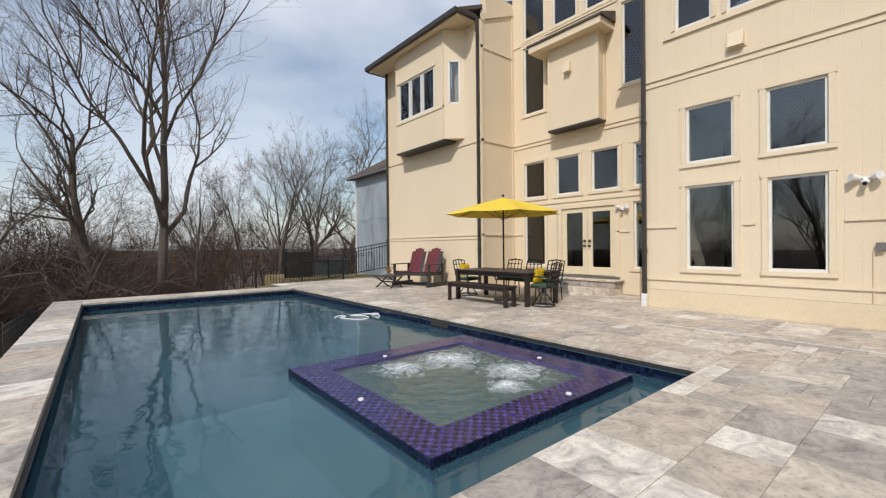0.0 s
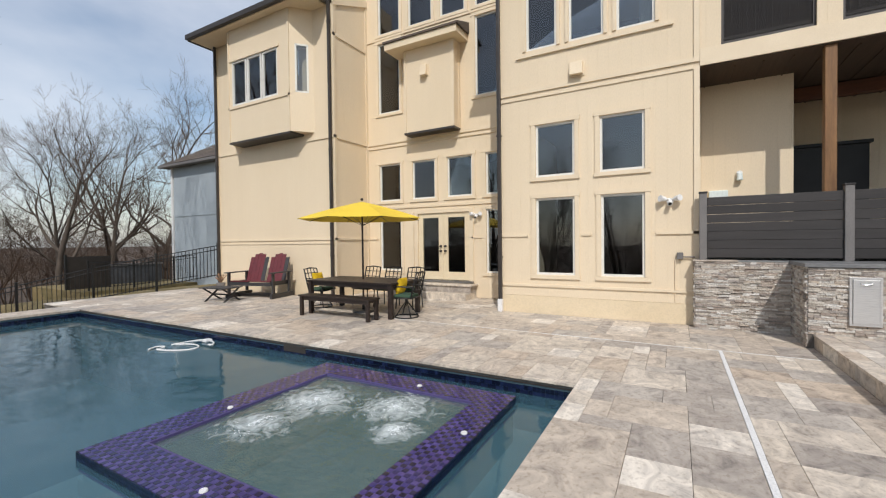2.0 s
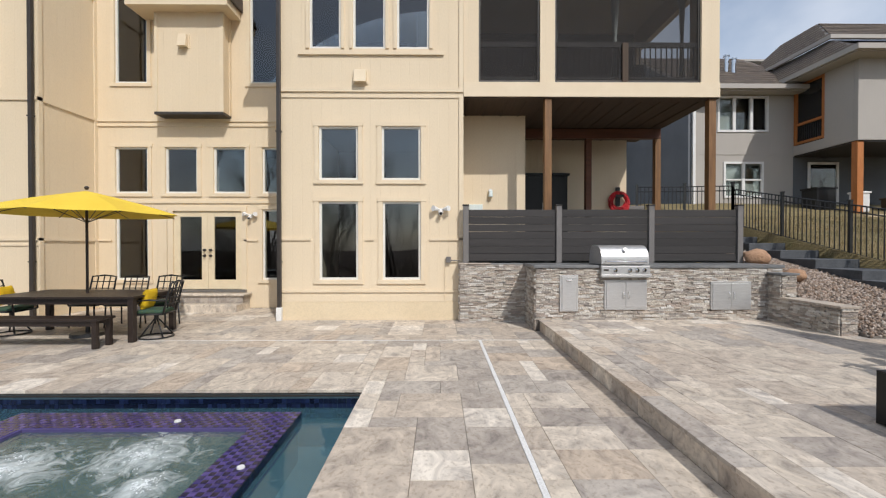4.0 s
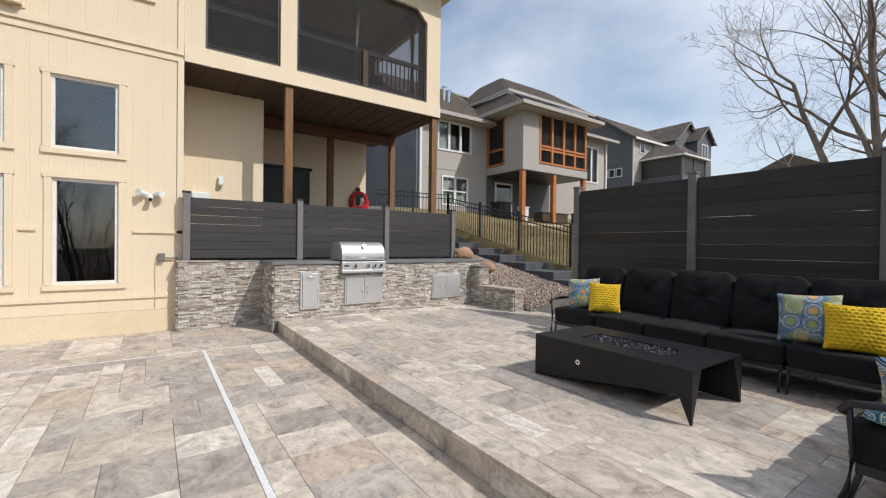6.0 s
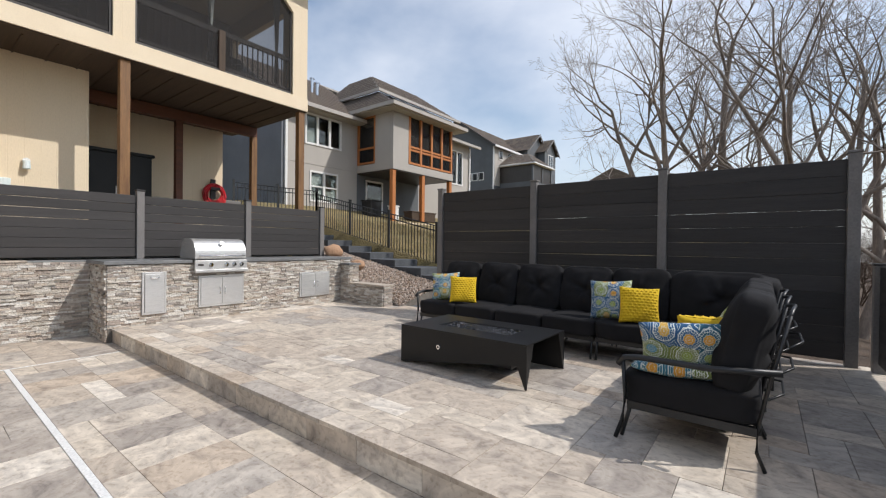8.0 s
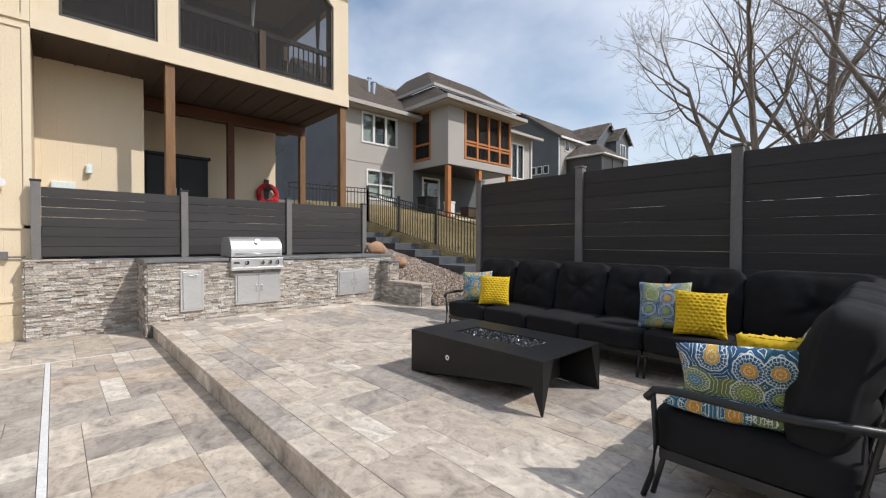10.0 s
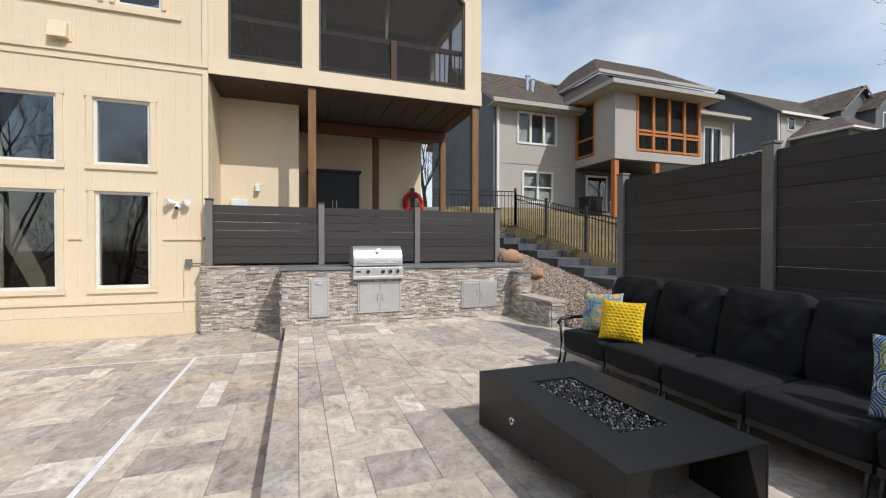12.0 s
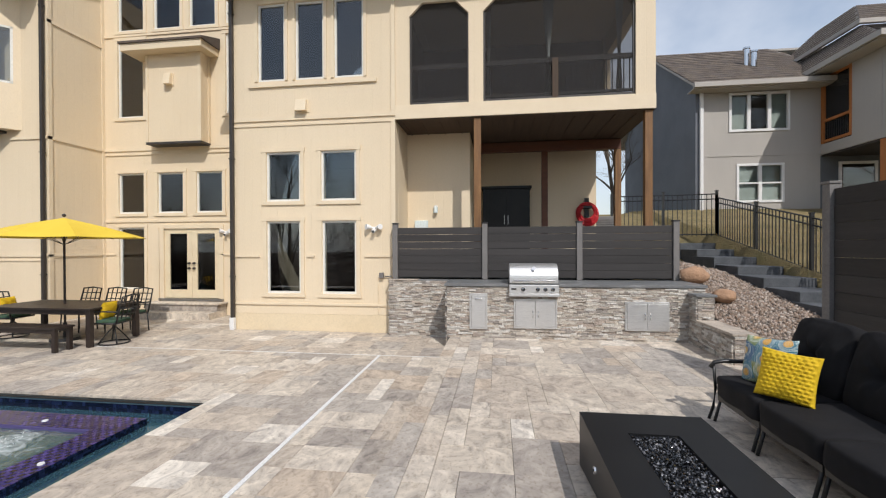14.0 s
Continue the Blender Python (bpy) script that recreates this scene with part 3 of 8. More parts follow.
structure("wall_wing_side", boxes((XW + 0.25, YW0, 0.38, 16.0, YW0 + 0.25, 9.4)), M["siding"], "cream siding on the side of the wing", "wall")
structure("wall_wing_end", boxes((XW + 0.25, YW1 - 0.25, 0.38, 16.0, YW1, 8.45)), M["siding"], "cream siding on the end of the wing", "wall")
# back wall, floors and partitions carry the rooms' darkness in their colour
structure("wall_back", boxes((16.0, YB0, 0.0, 16.2, YW1, 11.2)), M["roomshade"], "plain wall that closes the house, coloured near-black as room shade", "wall")
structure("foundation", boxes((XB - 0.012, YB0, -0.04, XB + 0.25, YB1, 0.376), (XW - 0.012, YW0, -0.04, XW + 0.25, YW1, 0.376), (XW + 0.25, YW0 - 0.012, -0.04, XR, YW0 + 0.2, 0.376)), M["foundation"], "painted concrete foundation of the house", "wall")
structure("interior_floor", boxes((XB + 0.25, YB0 + 0.2, 0.25, 16, YB1 - 0.25, 0.4), (XR + 0.25, YB1, 0.25, 16, YW0, 0.4), (XR + 0.25, YB1, 4.4, 16, YW0, 4.6), (XB + 0.25, YB0 + 0.2, 4.4, 16, YB1 - 0.25, 4.6), (XW + 0.25, YW0 + 0.25, 4.4, 16, YW1 - 0.25, 4.6)), M["roomshade"], "floors inside the house, coloured near-black as room shade", "floor")
structure("interior_partition", boxes((13.4, YB0 + 0.2, 0.4, 13.5, YB1 - 0.25, TOP), (14.4, YB1, 0.4, 14.5, YW0, 11.2), (12.5, YW0 + 0.25, 4.6, 12.6, YW1 - 0.25, 8.4)), M["roomshade"], "partition inside the house, coloured near-black as room shade", "wall")
structure("roof", boxes((XB - 0.55, YB0 - 0.2, TOP, 16.2, YB1 + 0.35, TOP + 0.12), (XR - 0.4, YB1 + 0.36, 11.2, 16.2, YW0, 11.32)), M["trim"], "cream soffit and roof deck of the house", "roof")
structure("roof_edge", boxes((XB - 0.68, YB0 - 0.2, TOP + 0.0, XB - 0.552, YB1 + 0.35, TOP + 0.16)), M["gutter"], "dark bronze gutter on the front bay", "gutter", 0.02)
for k, (a, b, c, d) in enumerate(B_W):
    window(XB, a, b, c, d, trim=0.09 if k > 2 else 0.07, sill=k > 2)
for a, b, c, d in R_W:
    window(XR, a, b, c, d, trim=0.09)
bands("trim_front", [(XB - 0.03, YB0, 4.74, XB - 0.002, YB1, 4.83), (XB - 0.022, YB0, 4.62, XB - 0.002, YB1, 4.66), (XB - 0.03, 3.72, 1.66, XB - 0.002, YB1, 1.71), (XB - 0.03, 2.40, 1.66, XB - 0.002, 2.58, 1.71), (XB - 0.03, YB0, 1.66, XB - 0.002, 1.24, 1.71), (XB - 0.03, YB0, 0.58, XB - 0.002, YB1, 0.63), (XB - 0.045, 0.95, 5.50, XB - 0.002, 3.95, 5.57), (XB - 0.03, YB0, 0.63, XB - 0.002, YB0 + 0.09, 4.62), (XB - 0.03, YB0, 4.83, XB - 0.002, YB0 + 0.09, TOP)])
bands("trim_recess", [(XR - 0.03, YB1, 4.62, XR - 0.002, YW0, 4.70), (XR - 0.03, YB1, 4.50, XR - 0.002, YW0, 4.54), (XR - 0.03, YB1, 7.86, XR - 0.002, YW0, 7.92), (XR - 0.03, YB1, 2.60, XR - 0.002, YW0, 2.66), (XR - 0.03, 9.17, 1.66, XR - 0.002, YW0, 1.70), (XR - 0.03, 7.80, 0.0, XR - 0.002, 7.88, 2.44), (XR - 0.03, 5.56, 1.66, XR - 0.002, 5.9, 1.70)])
bands("trim_wing", [(XW - 0.03, YW0, 4.62, XW - 0.002, 10.6, 4.70), (XW - 0.03, 13.7, 4.62, XW - 0.002, YW1, 4.70), (XW - 0.03, YW0, 1.66, XW - 0.002, YW1, 1.72), (XW - 0.022, YW0, 1.55, XW - 0.002, YW1, 1.58),
                   (XW, YW0 - 0.03, 4.62, XR, YW0 - 0.002, 4.70), (XW, YW0 - 0.03, 1.66, XR, YW0 - 0.002, 1.72), (XW, YW0 - 0.03, 7.55, XR, YW0 - 0.002, 7.63), (XW, YW0 - 0.03, 0.38, XW + 0.09, YW0 - 0.002, 8.5), (XR - 0.09, YW0 - 0.028, 0.38, XR, YW0 - 0.002, 9.2),
                   (XW - 0.03, YW1 - 0.09, 0.38, XW - 0.002, YW1, 8.4)])
# sloped roof over the wing
bm = bmesh.new()
prism(bm, [(8.72, 9.72, 8.50), (16.2, 9.3, 11.6), (16.2, 15.3, 11.6), (8.72, 15.25, 8.50)], (0, 0, 0.12))
structure("roof_wing", bm, M["shingle"], "brown shingle roof over the wing", "roof")
structure("soffit_wing", boxes((8.74, 9.74, 8.44, XW + 0.2, 15.2, 8.49)), M["trim"], "cream soffit under the wing eave", "soffit")
bm = boxes((8.60, 9.68, 8.44, 8.72, 15.28, 8.60), (8.72, 9.62, 8.44, 9.46, 9.715, 8.60), (8.72, 15.255, 8.44, 9.7, 15.33, 8.60))
structure("gutter_wing", bm, M["gutter"], "dark bronze gutter along the wing eave", "gutter", 0.015)
bm = bmesh.new()
prism(bm, [(XW, YW0 - 0.05, 8.40), (XR, YW0 - 0.05, 9.03), (XR, YW0 - 0.05, 9.22), (XW, YW0 - 0.05, 8.59)], (0, 0.045, 0))
structure("rake_wing", bm, M["trim"], "cream rake board on the wing", "trim")


def downspout(x, y, z0, z1, boot):
    d = thing("downspout", "dark bronze downspout on the cream wall", "downspout")
    part("pipe", boxes((x - 0.085, y - 0.04, z0 + (0.27 if boot else 0), x - 0.012, y + 0.04, z1)), M["gutter"], d, bevel=0.012)
    for z in (z0 + 1.2, (z0 + z1) / 2, z1 - 0.6):
        part("strap", boxes((x - 0.09, y - 0.055, z, x - 0.008, y + 0.055, z + 0.03)), M["gutter"], d)
    if boot:
        part("boot", boxes((x - 0.105, y - 0.055, 0.0, x - 0.012, y + 0.055, z0 + 0.28)), M["nwhite"], d, "white plastic boot", bevel=0.015)
    return d


downspout(XB - 0.03, YB1 - 0.03, 0.0, TOP + 0.02, True)
downspout(XW - 0.03, YW0 + 0.06, 0.0, 8.5, False)
downspout(XW - 0.03, YW1 - 0.05, 0.0, 8.5, False)

# ---- bay window on the wing ----
bay = thing("bay_window", "projecting cream bay with white framed windows", "bay window", "", "structure")
XF, YA, YZ = 9.0, 10.72, 13.57
ya, yz = 10.28, 14.0
bm = bmesh.new()
prism(bm, [(XW, ya, 4.86), (XF, YA, 4.86), (XF, YZ, 4.86), (XW, yz, 4.86)], (0, 0, 1.14))
prism(bm, [(XW, ya, 7.42), (XF, YA, 7.42), (XF, YZ, 7.42), (XW, yz, 7.42)], (0, 0, 1.02))
for a, b in ((YA, 11.24), (13.40, YZ)):
    prism(bm, [(XF, a, 6.0), (XF + 0.15, a, 6.0), (XF + 0.15, b, 6.0), (XF, b, 6.0)], (0, 0, 1.42))
for sx, (p, q) in ((0, ((XW, ya), (XF, YA))), (1, ((XF, YZ), (XW, yz)))):
    p, q = Vector((*p, 0)), Vector((*q, 0))
    d = (q - p).normalized()
    inn = Vector((0.12, 0.0, 0))
    for s0, s1 in ((0.0, 0.14), (0.52, (q - p).length)):
        a, b = p + d * s0, p + d * s1
        prism(bm, [(a.x, a.y, 6.0), (b.x, b.y, 6.0), (b.x + inn.x, b.y, 6.0), (a.x + inn.x, a.y, 6.0)], (0, 0, 1.42))
part("body", bm, M["siding"], bay)
part("sill_board", boxes((XF - 0.03, YA, 5.90, XF - 0.002, YZ, 5.97), (XF - 0.03, 11.15, 7.42, XF - 0.002, 13.5, 7.5), (XF - 0.03, YA, 4.86, XF - 0.002, YA + 0.06, 8.4), (XF - 0.03, YZ - 0.06, 4.86, XF - 0.002, YZ, 8.4)), M["trim"], bay)
part("bottom_edge", boxes((XF - 0.01, YA, 4.80, XW, YZ, 4.857)), M["gutter"], bay)
for a, b in ((11.24, 11.94), (11.98, 12.66), (12.70, 13.40)):
    part("window_frame", boxes((XF + 0.01, a, 6.0, XF + 0.08, a + 0.06, 7.42), (XF + 0.01, b - 0.06, 6.0, XF + 0.08, b, 7.42), (XF + 0.01, a + 0.06, 6.0, XF + 0.08, b - 0.06, 6.06), (XF + 0.01, a + 0.06, 7.36, XF + 0.08, b - 0.06, 7.42)), M["white"], bay)
    p = part("pane", boxes((XF + 0.05, a + 0.06, 6.06, XF + 0.056, b - 0.06, 7.36)), M["glass"], bay)
    p.visible_shadow = False
for (p, q) in (((XW, ya), (XF, YA)), ((XF, YZ), (XW, yz))):
    p, q = Vector((*p, 0)), Vector((*q, 0))
    d = (q - p).normalized()
    nrm = Vector((d.y, -d.x, 0))
    if nrm.x > 0:
        nrm = -nrm
    a, b = p + d * 0.14, p + d * 0.52
    bm = bmesh.new()
    for u, w, z0, z1 in ((a, a + d * 0.05, 6.0, 7.42), (b - d * 0.05, b, 6.0, 7.42), (a, b, 6.0, 6.05), (a, b, 7.37, 7.42)):
        prism(bm, [(u.x, u.y, z0), (w.x, w.y, z0), (w.x - nrm.x * 0.06, w.y - nrm.y * 0.06, z0), (u.x - nrm.x * 0.06, u.y - nrm.y * 0.06, z0)], (0, 0, z1 - z0))
    part("window_frame", bm, M["white"], bay)
    bm = bmesh.new()
    u, w = a - nrm * 0.03 + d * 0.05, b - nrm * 0.03 - d * 0.05
    prism(bm, [(u.x, u.y, 6.05), (w.x, w.y, 6.05), (w.x - nrm.x * 0.006, w.y - nrm.y * 0.006, 6.05), (u.x - nrm.x * 0.006, u.y - nrm.y * 0.006, 6.05)], (0, 0, 1.32))
    part("pane", bm, M["glass"], bay).visible_shadow = False

# ---- boxed-out chimney chase on the recessed wall ----
chase = thing("chimney_chase", "cream boxed-out fireplace chase with a small roof", "chase", "", "structure")
CX = 10.65
part("body", boxes((CX, 6.21, 4.75, XR - 0.004, 7.83, 7.12)), M["siding"], chase)
part("corner_board", boxes((CX - 0.02, 7.76, 4.75, CX - 0.002, 7.83, 7.1), (CX - 0.02, 6.21, 4.75, CX - 0.002, 6.28, 7.1)), M["trim"], chase)
part("corner_board", boxes((CX - 0.02, 6.19, 4.75, CX + 0.06, 6.208, 7.1), (XR - 0.1, 6.19, 4.75, XR - 0.01, 6.208, 7.1)), M["trim"], chase)
part("bottom_edge", boxes((CX - 0.012, 6.20, 4.69, XR - 0.004, 7.84, 4.747)), M["gutter"], chase)
part("fascia", boxes((CX - 0.32, 5.95, 7.12, XR - 0.004, 8.30, 7.30)), M["trim"], chase)
bm = bmesh.new()
prism(bm, [(CX - 0.36, 5.90, 7.305), (XR - 0.004, 5.90, 7.305), (XR - 0.004, 5.90, 7.62), (CX - 0.36, 5.90, 7.36)], (0, 2.44, 0))
part("roof", bm, M["shingle"], chase)


def vent(x, y, z, w=0.25, h=0.24):
    v = thing("wall_vent", "cream plastic wall vent hood", "vent")
    bm = bmesh.new()
    prism(bm, [(x - 0.004, y - w / 2, z), (x - 0.15, y - w / 2, z - 0.02), (x - 0.10, y - w / 2, z + h), (x - 0.004, y - w / 2, z + h)], (0, w, 0))
    part("hood", bm, M["trim"], v, bevel=0.008)
    part("flange", boxes((x - 0.02, y - w / 2 - 0.03, z - 0.03, x - 0.003, y + w / 2 + 0.03, z + h + 0.03)), M["trim"], v)
    return v


vent(XB, 2.67, 4.93)
vent(CX, 7.12, 6.28, 0.2, 0.28)

# ---- french doors and stoop ----
d1 = thing("door_1", "closed cream double french doors with dark glass", "door", "", "structure")
dy0, dy1, dz0, dz1 = DOOR
part("door_frame", boxes((XR - 0.03, dy0 - 0.10, dz0, XR + 0.1, dy0 + 0.03, dz1 + 0.08), (XR - 0.03, dy1 - 0.03, dz0, XR + 0.1, dy1 + 0.10, dz1 + 0.08), (XR - 0.03, dy0 + 0.03, dz1 - 0.03, XR + 0.1, dy1 - 0.03, dz1 + 0.08)), M["trim"], d1)
part("threshold", boxes((XR - 0.08, dy0 - 0.1, dz0 - 0.06, XR + 0.1, dy1 + 0.1, dz0)), M["steeldark"], d1)
ym = (dy0 + dy1) / 2
for a, b in ((dy0 + 0.034, ym - 0.004), (ym + 0.004, dy1 - 0.034)):
    leaf = part("door_leaf", boxes((XR + 0.015, a, dz0 + 0.01, XR + 0.06, a + 0.15, dz1 - 0.034), (XR + 0.015, b - 0.15, dz0 + 0.01, XR + 0.06, b, dz1 - 0.034), (XR + 0.015, a + 0.15, dz0 + 0.01, XR + 0.06, b - 0.15, dz0 + 0.24), (XR + 0.015, a + 0.15, dz1 - 0.17, XR + 0.06, b - 0.15, dz1 - 0.034)), M["door"], d1)
    part("pane", boxes((XR + 0.035, a + 0.15, dz0 + 0.24, XR + 0.041, b - 0.15, dz1 - 0.17)), M["doorglass"], leaf).visible_shadow = False
    s = 1 if b > ym + 0.1 else -1
    for z in (1.30, 1.44):
        bm = bmesh.new()
        yk = ym + s * 0.075
        rod(bm, (XR + 0.012, yk, z), (XR - 0.015, yk, z), 0.034, 0.034, 12)
        rod(bm, (XR - 0.015, yk, z), (XR - 0.05, yk, z), 0.02, 0.028, 12)
        part("door_knob" if z < 1.4 else "deadbolt", bm, M["gutter"], leaf, "dark bronze hardware")
st = thing("stoop", "two-step travertine stoop below the french doors", "stoop", "", "structure")
part("lower_step", boxes((10.30, 5.75, -0.03, XR - 0.02, 8.1, 0.17)), M["coping"], st, bevel=0.012)
part("upper_step", boxes((10.62, 5.75, 0.172, XR - 0.02, 7.9, 0.34)), M["coping"], st, bevel=0.012)
part("upper_tread", boxes((10.58, 5.70, 0.342, XR - 0.02, 7.95, 0.385)), M["coping"], st, bevel=0.008)


def flood_camera(x, y, z, k=1.0):
    f = thing("security_camera", "white twin floodlight security camera on the wall", "security camera")
    bm = bmesh.new()
    rod(bm, (x - 0.003, y, z), (x - 0.05 * k, y, z), 0.06 * k, 0.055 * k, 16)
    part("base", bm, M["nwhite"], f)
    bm = bmesh.new()
    rod(bm, (x - 0.05 * k, y, z), (x - 0.14 * k, y, z - 0.06 * k), 0.035 * k, 0.045 * k, 12)
    part("camera", bm, M["nwhite"], f, bevel=0.004)
    bm = bmesh.new()
    rod(bm, (x - 0.14 * k, y, z - 0.06 * k), (x - 0.15 * k, y, z - 0.066 * k), 0.03 * k, 0.025 * k, 12)
    part("lens", bm, M["pitmetal"], f)
    for s in (-1, 1):
        bm = bmesh.new()
        rod(bm, (x - 0.04 * k, y, z + 0.02 * k), (x - 0.07 * k, y + s * 0.10 * k, z + 0.06 * k), 0.018 * k)
        rod(bm, (x - 0.05 * k, y + s * 0.08 * k, z + 0.04 * k), (x - 0.13 * k, y + s * 0.16 * k, z + 0.05 * k), 0.04 * k, 0.06 * k, 12)
        part("floodlight", bm, M["nwhite"], f)
    return f


flood_camera(XB, 1.01, 2.27)
flood_camera(XR, 5.72, 2.28, 0.95)
ob_ = thing("outlet_box", "grey outdoor outlet box with conduit", "outlet box")
part("box", boxes((XB - 0.08, 0.80, 1.20, XB - 0.004, 0.90, 1.32)), M["fpost"], ob_, bevel=0.008)
bm = bmesh.new()
tube(bm, [(XB - 0.04, 0.80, 1.24), (XB - 0.04, 0.72, 1.24), (XB - 0.05, 0.62, 1.24)], 0.012)
part("conduit", bm, M["fpost"], ob_)
bm = bmesh.new()
tube(bm, [(XB - 0.02, 0.93, 1.20), (XB - 0.02, 0.93, 0.42)], 0.008)
part("cable", bm, M["trim"], ob_)

# ---- screened porch ----
PY_R = -4.82
porch = thing("screened_porch", "upper screened porch with cream posts over an open patio", "porch", "", "structure")
part("rim_band", boxes((XB - 0.03, PY_R, 4.65, XB + 0.2, YB0 - 0.004, 4.95)), M["trim"], porch)
part("side_band", boxes((XB + 0.2, PY_R, 4.65, 13.0, PY_R + 0.2, 4.95)), M["trim"], porch)
bays = ((0.22, -1.06), (-1.37, -4.44))
bm = boxes((XB, 0.22, 4.954, XB + 0.2, YB0 - 0.004, TOP), (XB, -1.37, 4.954, XB + 0.2, -1.06, TOP), (XB, PY_R, 4.954, XB + 0.2, -4.44, TOP))
for a, b in bays:
    bx(bm, XB, b, 7.14, XB + 0.2, a, TOP)
    for y, s in ((a, -1), (b, 1)):
        prism(bm, [(XB, y, 6.86), (XB, y, 7.14), (XB, y + s * 0.28, 7.14)], (0.2, 0, 0))
part("posts_wall", bm, M["siding"], porch)
part("end_wall", boxes((XB + 0.2, PY_R, 4.954, XB + 0.8, PY_R + 0.15, TOP), (12.7, PY_R, 4.954, 13.0, PY_R + 0.15, TOP), (XB + 0.8, PY_R, 7.2, 12.7, PY_R + 0.15, TOP)), M["siding"], porch)
# shade inside the porch is painted into these two near-black walls
part("back_wall", boxes((12.85, PY_R + 0.16, 4.954, 13.0, YB0 + 0.2, TOP)), M["roomshade"], porch)
part("inner_wall", boxes((XB + 0.26, YB0, 4.954, 12.84, YB0 + 0.15, TOP)), M["roomshade"], porch)
part("floor", boxes((XB + 0.2, PY_R + 0.2, 4.75, 13.0, YB0, 4.95)), M["soffit"], porch)
part("roof", boxes((XB - 0.45, PY_R - 0.4, TOP + 0.004, 13.4, YB0 - 0.21, TOP + 0.12)), M["trim"], porch)
part("gutter", boxes((XB - 0.56, PY_R - 0.45, TOP - 0.02, XB - 0.452, YB0 - 0.21, TOP + 0.14)), M["gutter"], porch, bevel=0.01)
for a, b in bays:
    part("screen_frame", boxes((XB + 0.05, b, 4.954, XB + 0.1, b + 0.04, 7.14), (XB + 0.05, a - 0.04, 4.954, XB + 0.1, a, 7.14), (XB + 0.05, b + 0.04, 4.954, XB + 0.1, a - 0.04, 5.02)), M["gutter"], porch)
    part("screen", boxes((XB + 0.07, b + 0.04, 5.02, XB + 0.073, a - 0.04, 7.14)), M["screen"], porch)
    part("rail", boxes((XB + 0.14, b, 5.76, XB + 0.2, a, 5.86)), M["fpost"], porch)
    part("rail", boxes((XB + 0.14, b, 5.08, XB + 0.2, a, 5.13)), M["fpost"], porch)
    bm = bmesh.new()
    y = b + 0.06
    while y < a:
        bx(bm, XB + 0.16, y, 5.13, XB + 0.18, y + 0.02, 5.76)
        y += 0.115
    part("balusters", bm, M["iron"], porch)
part("screen_post", boxes((XB + 0.03, -2.92, 4.954, XB + 0.13, -2.80, 5.80)), M["soffit"], porch)
for k, (y, w) in enumerate(((-2.75, 0.28), (-1.48, 0.14), (-4.2, 0.2))):
    c = thing("porch_curtain", "tied-back sheer curtain behind the porch screen", "curtain", "porch curtains")
    bm = bmesh.new()
    n_ = 18
    for z0_, z1_, w0_, w1_ in ((5.95, 7.4, 0.06, w), (4.96, 5.95, w * 0.8, 0.06)):
        prev = None
        for i in range(n_ + 1):
            u = i / n_ - 0.5
            d_ = 0.025 * math.cos(i * 2.2)
            cur = (bm.verts.new((XB + 0.30 + d_, y + u * w0_, z0_)), bm.verts.new((XB + 0.30 + d_, y + u * w1_, z1_)))
            if prev:
                bm.faces.new((prev[0], cur[0], cur[1], prev[1]))
            prev = cur
    bmesh.ops.solidify(bm, geom=list(bm.faces), thickness=0.006)
    part("cloth", bm, M["curtain"], c, smooth=True)
# under the porch
structure("porch_patio", boxes((9.35, PY_R - 0.2, 1.2, 14, 0.5, 1.7)), M["counter"], "concrete patio under the porch", "floor")
structure("wall_under_porch_left", boxes((XB + 0.26, YB0 - 0.002, 0.0, 13, YB0 + 0.2, 4.64)), M["siding"], "cream siding under the porch", "wall")
structure("wall_under_porch_near", boxes((10.5, -1.0, 1.7, 10.7, YB0 - 0.004, 4.64)), M["siding"], "cream wall under the porch in half shade", "wall")
structure("wall_under_porch_far", boxes((12.8, -4.45, 1.7, 13.0, YB0 - 0.004, 4.64), (10.704, -1.0, 1.7, 12.8, -0.8, 4.64)), M["siding"], "cream wall at the back of the patio", "wall")
structure("ceiling_porch", boxes((XB + 0.0, PY_R + 0.004, 4.63, 13.0, YB0 - 0.01, 4.648)), M["soffit"], "dark timber ceiling below the porch", "ceiling")
bm = bmesh.new()
for k in range(13):
    y = PY_R + 0.3 + k * 0.41
    bx(bm, XB + 0.22, y, 4.612, 12.9, y + 0.022, 4.628)
structure("ceiling_joists", bm, M["soffit"], "dark timber battens under the porch floor", "ceiling")
pb = thing("porch_beam", "dark red timber beam under the porch", "beam")
part("beam", boxes((11.5, PY_R + 0.05, 4.36, 11.66, YB0 - 1.6, 4.608)), M["darkcedar"], pb, bevel=0.01)


def timber_post(x, y, m, w=0.15):
    p = thing("porch_post", "stained timber post under the porch", "post", "porch posts")
    part("shaft", boxes((x - w / 2, y - w / 2, 1.72, x + w / 2, y + w / 2, 4.627 if x < 10 else 4.355)), M[m], p, bevel=0.01)
    part("base_plate", boxes((x - w / 2 - 0.02, y - w / 2 - 0.02, 1.70, x + w / 2 + 0.02, y + w / 2 + 0.02, 1.722)), M["iron"], p)


timber_post(XB + 0.10, -1.24, "cedar")
timber_post(XB + 0.10, -4.70, "cedar")
timber_post(11.58, -2.88, "darkcedar")
timber_post(11.58, -4.70, "cedar")

